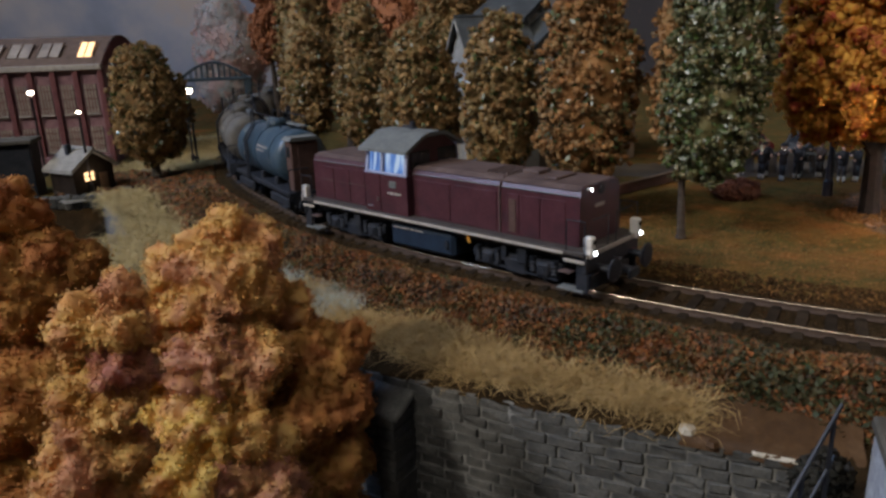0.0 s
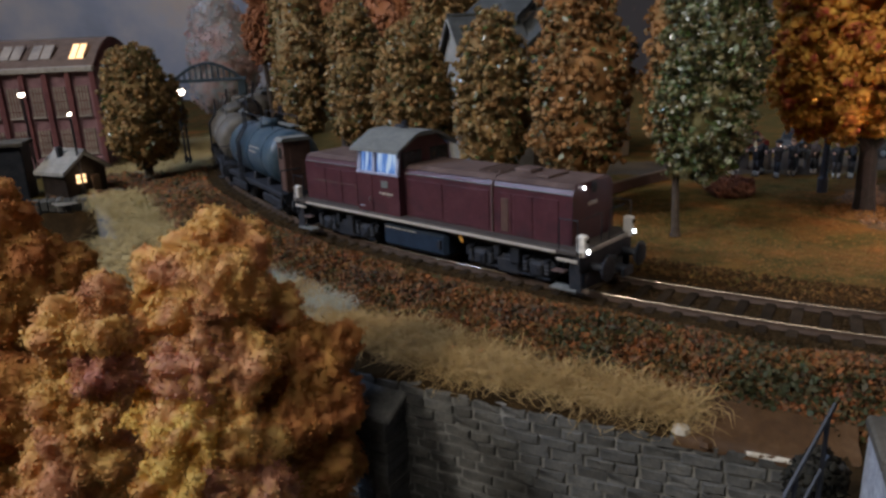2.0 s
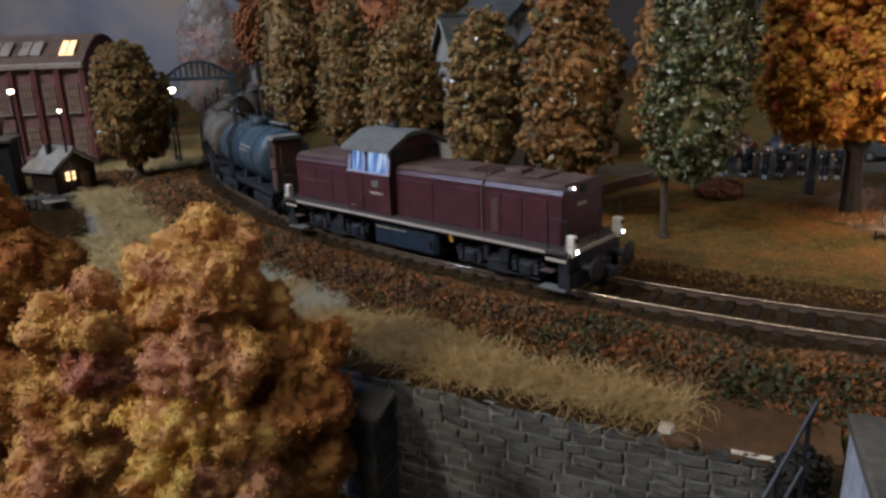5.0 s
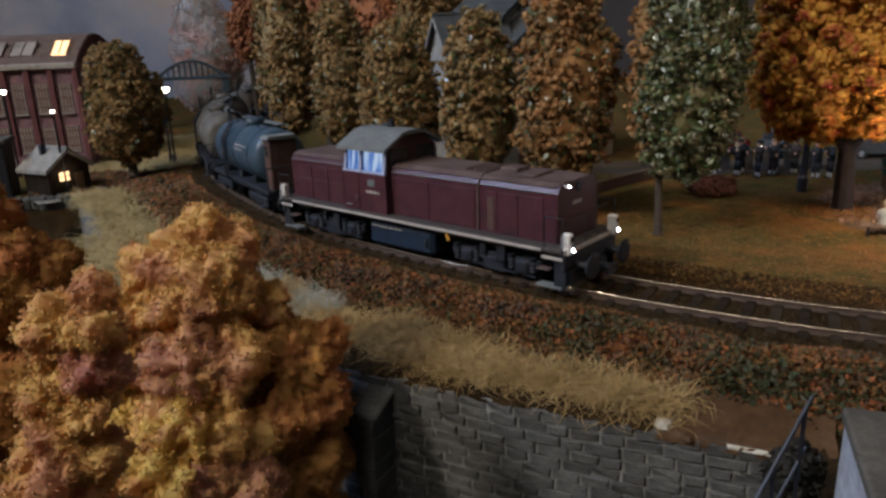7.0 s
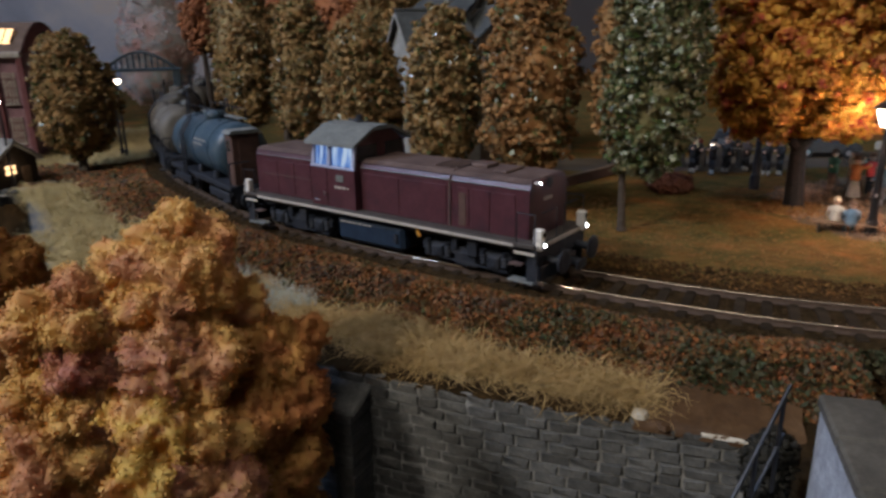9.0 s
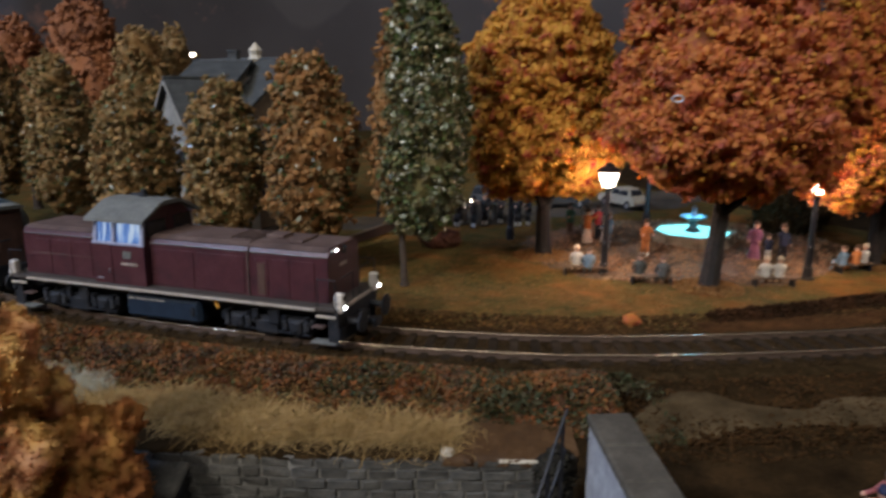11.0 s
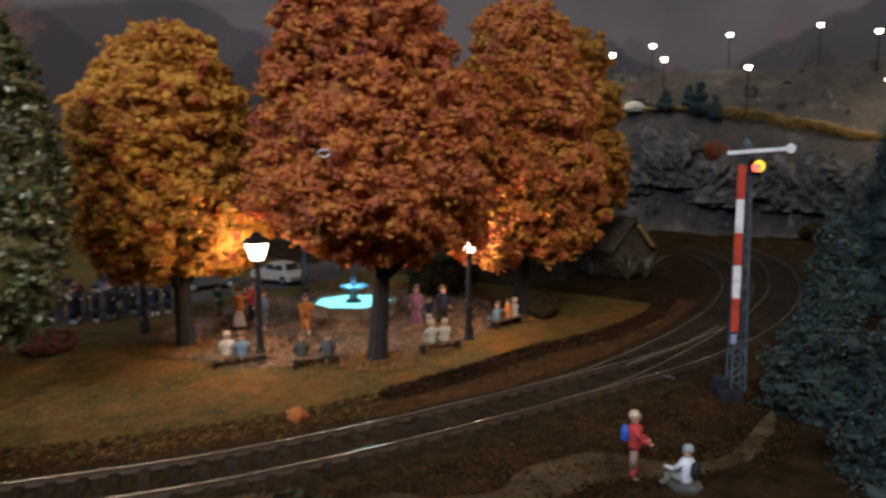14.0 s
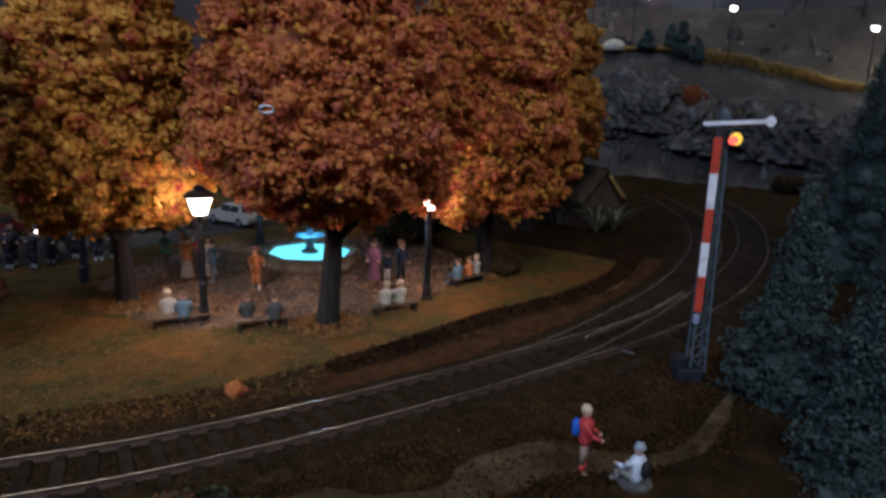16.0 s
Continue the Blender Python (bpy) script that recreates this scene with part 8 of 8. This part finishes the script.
def litter():
    rng = np.random.default_rng(93)
    n = 15000
    c = np.array([(9.7, 26.9), (6.4, 30), (3.2, 33.5), (-0.5, 36), (12.5, 23), (21.6, 20.7), (18.7, 29.6), (32.7, 20.6), (17, 21)])
    s = np.array([3.4, 3.2, 2.6, 2.4, 3.2, 3.0, 2.8, 2.8, 4.5])
    k = rng.integers(0, len(c), n)
    xy = c[k] + rng.normal(size=(n, 2)) * s[k][:, None] * 0.75
    d, _ = near_line(MAIN, xy[:, 0], xy[:, 1])
    xy = xy[(d > 1.9) & ~in_polygon(PIT, xy[:, 0], xy[:, 1])]
    P = with_z(xy, 0.035)
    v, f = flakes(rng, P, 0.055 * rng.uniform(0.5, 1.6, len(P)))
    v[:, 2] = np.repeat(P[:, 2], 4) + (v[:, 2] - np.repeat(P[:, 2], 4)) * 0.35
    stuff("leaf_litter", (v, f), MAT["fallen"], "fallen orange and brown leaves on the lawn", "leaves")
    xy, o = scatter_line(rng, 14000, nearest_q(-6, 33), nearest_q(34, 11.8), (-4.2, -1.7), (-3.8, -1.7))
    stuff("soil_crumbs", grains(rng, with_z(xy, 0.0), 0.06 * rng.uniform(0.4, 1.6, len(xy)), 0.45, 0.7, (TET, TET_F)), MAT["soil_crumb"], "brown crumbly soil and leaf scraps beside the track", "soil")
    xy, o = scatter_line(rng, 9000, nearest_q(12, 16.6), nearest_q(40, 12.2), (1.6, 6.5), (1.6, 5.0))
    stuff("soil_crumbs", grains(rng, with_z(xy, 0.0), 0.065 * rng.uniform(0.4, 1.6, len(xy)), 0.45, 0.7, (TET, TET_F)), MAT["soil_crumb"], "dark crumbly soil below the embankment", "soil")
    line = spline([(10.5, 12.1), (12.8, 12.0), (14.75, 10.9), (16.6, 10.2), (18.4, 9.6), (19.35, 8.45), (21.6, 6.8), (26.2, 6.9)], 0.4)
    xy, o = scatter_line(rng, 4200, 0, (len(line) - 1) * 0.4, (-1.7, 1.7), (-0.8, 0.8), line)
    keep = rng.uniform(-0.5, 0.6, len(xy)) < wobble(xy[:, 0], xy[:, 1], 0.45, 37) + 0.35 * (np.abs(o - 0.5) - 0.25)
    stuff("path_crumbs", grains(rng, with_z(xy[keep], 0.08), 0.05 * rng.uniform(0.4, 1.7, keep.sum()), 0.45, 0.6, (TET, TET_F)), MAT["soil_crumb"], "dark soil crumbs scattered over the sandy path", "soil")
    xy, o = scatter_line(rng, 26000, nearest_q(-10, 40), nearest_q(40, 12.2), (-1.5, 1.6), (-1.5, 1.6))
    P = np.concatenate([xy, np.full((len(xy), 1), 0.13)], 1)
    keep = np.abs(np.abs(near_line(MAIN, xy[:, 0], xy[:, 1])[0]) - 0.865) > 0.14
    stuff("ballast_stones", grains(rng, P[keep], 0.042 * rng.uniform(0.6, 1.5, keep.sum()), 0.45, 0.7, (TET, TET_F)), MAT["ballast_stone"], "fine brown ballast stones between the sleepers", "ballast")
    # tufts on the lawn
    n = 26000
    xy = np.stack([rng.uniform(-6, 40, n), rng.uniform(14, 44, n)], 1)
    d, side = near_line(MAIN, xy[:, 0], xy[:, 1])
    plz = ((xy[:, 0] - 26.6) / 9.4) ** 2 + ((xy[:, 1] - 27.4) / 7.5) ** 2 > 1
    keep = (d > 2.6 + wobble(xy[:, 0], xy[:, 1], 0.8, 6)) & (side < 0) & plz
    stuff("lawn_grass", blades(rng, with_z(xy[keep], -0.02), 0.11, 0.012, 0.6, 0.3), MAT["lawn"], "short olive and ochre lawn fibres", "grass")
    # scrub strip between lawn and track, its dark colour stands for the bank's shadow
    line = spline([(18.5, 17.5), (22, 16.9), (26.5, 16.3), (31.8, 15.3), (37, 15.2), (42, 16.2)], 0.4)
    xy, o = scatter_line(rng, 7000, 0, (len(line) - 1) * 0.4, (-0.45, 0.45), (-0.6, 0.6), line)
    P = with_z(xy, 0.0)
    P[:, 2] += 0.36 * np.sin(np.pi * o) * rng.uniform(0.3, 1.1, len(P))
    stuff("low_scrub", grains(rng, P, 0.065 * rng.uniform(0.5, 1.5, len(P))), MAT["scrub"], "low brown scrub between lawn and track, darkened as the bank's shaded edge", "scrub")


def leaf_ring(x, y, r, seed):
    """A thick ring of fallen leaves round a trunk."""
    rng = np.random.default_rng(seed)
    n = 2200
    a, q = rng.uniform(0, 6.283, n), r * np.sqrt(rng.uniform(0.04, 1, n))
    xy = np.stack([x + q * np.cos(a), y + q * np.sin(a)], 1)
    P = with_z(xy, 0.05)
    P[:, 2] += 0.28 * (1 - q / r) * rng.uniform(0.2, 1, n)
    stuff("leaf_ring", flakes(rng, P, 0.07 * rng.uniform(0.6, 1.4, n)), MAT["fallen"], "ring of fallen orange leaves round a trunk", "leaves")


def square_debris():
    rng = np.random.default_rng(97)
    n = 15000
    a, q = rng.uniform(0, 6.283, n), np.sqrt(rng.uniform(0, 1, n))
    xy = np.stack([26.6 + 9.3 * q * np.cos(a), 27.4 + 7.3 * q * np.sin(a)], 1)
    keep = rng.uniform(-0.5, 0.6, n) < wobble(xy[:, 0], xy[:, 1], 0.7, 24)
    stuff("leaf_scraps", grains(rng, with_z(xy[keep], 0.06), 0.075 * rng.uniform(0.4, 1.9, keep.sum())), MAT["scraps"], "brown leaf scraps and gravel on the square", "leaves")


def hill_edge():
    """Yellowed grass along the edge of the rocks, and broken rock on the face."""
    rng = np.random.default_rng(98)
    n = 9000
    ang = np.radians(rng.uniform(60, 88, n))
    r = 88.4 + 0.4 * rng.normal(size=n) + 0.5 * np.sin(ang * 9)
    keep = rng.uniform(-0.4, 0.5, n) < np.sin(ang * 23) * 0.25 + 0.25
    xy = np.stack([r * np.sin(ang), r * np.cos(ang)], 1)[keep]
    stuff("edge_grass", matted(rng, with_z(xy, 0.0), 0.8, 0.06, (-0.9, -0.2), 0.7), MAT["edge_straw"], "yellowed grass along the edge of the rocks", "grass")
    shapes = []
    for k in range(6):
        v, f = grains(rng, np.zeros((1, 3)), np.array([1.0]), 0.3, 0.8, (ICO, ICO_F))
        shapes.append(mesh_np("rock_outcrop", v, f, MAT["rock_pale"]))
    for k in range(120):
        a, rr = math.radians(rng.uniform(60, 90)), rng.uniform(79.5, 82.5) if k % 4 else rng.uniform(90, 98)
        x, y = rr * math.sin(a), rr * math.cos(a)
        ob = solo("rock_outcrop", shapes[k % 6], None, x, y, ground_z(x, y) - 0.2, rng.uniform(0, 360), "grey broken rock standing out of the slope", "rock", "rocks on the slope")
        ob.scale = (rng.uniform(0.35, 1.0), rng.uniform(0.3, 0.9), rng.uniform(0.5, 1.7))


def crags():
    """Ribs of broken rock on the steep lower face, moss on their heads."""
    rng = np.random.default_rng(121)
    for k, (a, r, w, zk) in enumerate([(67.2, 80.9, 0.8, 1.0), (68.6, 80.6, 1.1, 1.1), (70.4, 80.5, 1.2, 1.0), (72.3, 80.4, 1.15, 0.95), (73.9, 80.3, 1.0, 0.8), (76.0, 80.6, 0.8, 0.7), (78.0, 80.6, 1.2, 0.95), (79.9, 80.7, 1.2, 0.95), (82.2, 80.5, 1.0, 0.9), (84.8, 80.4, 1.1, 1.0)]):
        x, y = r * math.sin(radians(a)), r * math.cos(radians(a))
        nu, nv = 46, 30
        U, V = np.meshgrid(np.linspace(-1, 1, nu), np.linspace(0, 1, nv))
        cu, cv = np.floor(U * 5 * w + 1.2 * np.sin(V * 7 + k) + 0.5 * np.sin(V * 17)).astype(int) + 20, np.floor(V * 5 + 0.7 * np.sin(U * 6 + k)).astype(int) + 3
        step = rng.uniform(0, 1, (60, 20))[cu, cv]
        shape = np.clip(1.15 - np.abs(U) ** 3 - 0.5 * np.clip(wobble(U * 3, V * 2, 0.5, 60 + k), 0, 1), 0, 1) * np.clip(2.6 * (1 - V), 0, 1)
        out = shape * (0.5 + 1.1 * step + 0.35 * wobble(U * 8, V * 6, 0.4, 80 + k)) + 0.07 * rng.normal(size=U.shape)
        top = 5.4 * zk * (1 + 0.18 * np.sin(U * 4 + k))
        vv = np.stack([-0.3 + 2.3 * V - out + 1.6 * np.abs(U) ** 4 + 0.05 * rng.normal(size=U.shape), 3.2 * w * U + 0.1 * rng.normal(size=U.shape), V * top], -1).reshape(-1, 3)
        q = (np.arange(nv - 1)[:, None] * nu + np.arange(nu - 1)[None]).ravel()
        solo("crag", mesh_np("crag", vv, np.stack([q, q + nu, q + nu + 1, q + 1], 1), MAT["rock_pale"]), None, x, y, ground_z(x, y) - 0.3, 90 - a, "grey-brown rib of broken rock on the steep slope", "rock", "crags on the slope")
        if k in (1, 2, 6, 7):
            m = 900
            ang, rr = np.radians(a + rng.normal(size=m) * 0.9), 82.3 + 0.5 * rng.normal(size=m)
            P = with_z(np.stack([rr * np.sin(ang), rr * np.cos(ang)], 1), 0.05)
            stuff("moss", flakes(rng, P, 0.22 * rng.uniform(0.5, 1.5, m)), MAT["moss"], "olive-yellow moss on the head of a crag", "moss")


MAT["moss"] = foliage("moss", [(0.1, 0.085, 0.02), (0.17, 0.13, 0.03), (0.07, 0.07, 0.022)], 40, 0.4, spec=0.05)
MAT["edge_straw"] = foliage("edge_straw", [(0.32, 0.22, 0.07), (0.5, 0.36, 0.12), (0.4, 0.27, 0.09)], 40, 0.4, through_leaf=0.4)
MAT["scraps"] = foliage("scraps", [(0.07, 0.046, 0.032), (0.17, 0.11, 0.072), (0.25, 0.14, 0.07), (0.05, 0.035, 0.026)], 40, 0.3)
# brown scrub tones, darkened to draw the shadow line of the bank
MAT["scrub"] = foliage("scrub", [(0.012, 0.007, 0.004), (0.028, 0.014, 0.007), (0.05, 0.022, 0.01), (0.02, 0.013, 0.007)], 40, 0.4, spec=0.03)
MAT["soil_crumb"] = foliage("soil_crumb", [(0.015, 0.009, 0.0045), (0.034, 0.019, 0.008), (0.07, 0.036, 0.014), (0.024, 0.015, 0.007)], 40, 0.4, spec=0.03)
MAT["ballast_stone"] = foliage("ballast_stone", [(0.018, 0.011, 0.005), (0.034, 0.021, 0.0095), (0.062, 0.039, 0.019)], 60, 0.3, spec=0.04)
MAT["lawn"] = foliage("lawn", [(0.12, 0.07, 0.02), (0.17, 0.09, 0.025), (0.085, 0.072, 0.022), (0.2, 0.09, 0.026)], 20, 0.7)
litter()
leaf_ring(21.6, 20.7, 1.5, 101)
leaf_ring(18.4, 28.9, 1.6, 102)
leaf_ring(32.7, 20.6, 1.2, 103)
square_debris()
hill_edge()
crags()


# ---- single stones of the retaining wall ----
def wall_stones():
    rng = np.random.default_rng(95)
    line = spline(WALL_TOP[2:], 0.1)
    s = np.concatenate([[0], np.cumsum(np.linalg.norm(np.diff(line, axis=0), axis=1))])
    t, nrm = sides(line)
    q_left = s[np.argmin(np.abs(line[:, 0] + 2.6))]
    shapes = []
    for k in range(14):
        w, hh = rng.uniform(0.5, 0.85), 0.29
        g = Geo().box(0, 0, 0, w - 0.02, 0.22, hh - 0.03, 0.035)
        g.v = [(x + rng.normal() * 0.012, y + rng.normal() * 0.018 - 0.03 * math.cos(x / w * 3), z + rng.normal() * 0.01) for x, y, z in g.v]
        shapes.append((w, g.mesh("stone_block", MAT["stone"])))

    def lay(q, z, out, me):
        p = np.array([np.interp(q, s, line[:, k]) for k in (0, 1)])
        n = np.array([np.interp(q, s, nrm[:, k]) for k in (0, 1)])
        d = np.array([np.interp(q, s, t[:, k]) for k in (0, 1)])
        ob = part("stone_block", me, None, WALL)
        p = p + n * out
        ob.matrix_basis = pose(p[0] * CM, p[1] * CM, z * CM, rng.normal() * 1.5, rng.normal() * 1.2, math.degrees(math.atan2(d[1], d[0])) + rng.normal() * 1.5)

    for row in range(14):
        z = -0.56 - 0.29 * row
        q = q_left + rng.uniform(0, 0.5)
        while q < s[-1] - 0.2:
            w, me = shapes[rng.integers(len(shapes))]
            lay(q + w / 2, z, -0.075 + rng.uniform(-0.012, 0.016), me)
            q += w + 0.02


wall_stones()


def buttress():
    ob = thing("buttress", -1.05, 16.65, 0, -33, "stone buttress of the retaining wall with a sloping cap", "buttress")
    rng = np.random.default_rng(96)
    for row in range(13):
        z = -1.25 - 0.3 * row
        for k in (-1, 1):
            g = Geo().box(k * 0.26, -0.45, z, 0.5 + rng.uniform(-0.03, 0.03), 0.95 + rng.uniform(-0.02, 0.02), 0.28, 0.022)
            part("stone_block", g, MAT["stone"], ob)
    part("cap", Geo().box(0, -0.35, -0.95, 1.15, 1.15, 0.18, 0.05, Matrix.Rotation(radians(24), 4, "X")), MAT["stone"], ob)


buttress()
g = Geo().lathe([(0.12, 0), (0.2, 0.05), (0.17, 0.16), (0.05, 0.2)], 7)
CLAY = surface("clay", [(0.04, 0.019, 0.007), (0.07, 0.035, 0.0125), (0.108, 0.06, 0.028)], 110, 0.7, fine=700, bump=0.5, bump_cm=0.05)
bank = spline(WALL_TOP[4:], 0.12)
bank = bank[bank[:, 0] > 5.1]
bank = np.concatenate([bank, bank[-1] + np.outer(np.arange(1, 9), bank[-1] - bank[-2])])
strip("clay_bank", bank, [(0.06, -0.58), (0.05, -0.42), (-0.08, -0.34), (-0.35, -0.3), (-0.75, -0.22), (-1.1, -0.12), (-1.7, -0.08), (-2.2, -0.3)], CLAY, "smooth red-brown clay bank on top of the wall", "soil", 0.018, 13)
verge = spline(WALL_TOP[3:], 0.2)
verge = verge[(verge[:, 0] > -3.4) & (verge[:, 0] < 5.25)]
strip("wall_verge", verge, [(0.03, -0.5), (0.02, -0.4), (-0.2, -0.34), (-0.6, -0.3), (-1.1, -0.26), (-1.6, -0.3)], MAT["soil"], "dark soil lying along the wall top", "soil", 0.03, 15)
crust = bank[(bank[:, 0] > 6.4)]
strip("plaster_crust", crust, [(0.075, -0.47), (0.075, -0.41), (0.03, -0.385)], MAT["wall_cream"], "crumbled pale plaster crust along the wall top", "plaster", 0.02, 14)
solo("clay_lump", Geo().lathe([(0.1, 0), (0.16, 0.06), (0.1, 0.15)], 5), CLAY, 5.75, 13.0, -0.5, 40, "small broken lump of brown clay on the wall edge", "stone")
solo("loose_stone", g, MAT["wall_cream"], 5.35, 13.42, -0.4, 20, "small pale stone lying on the wall top", "stone")
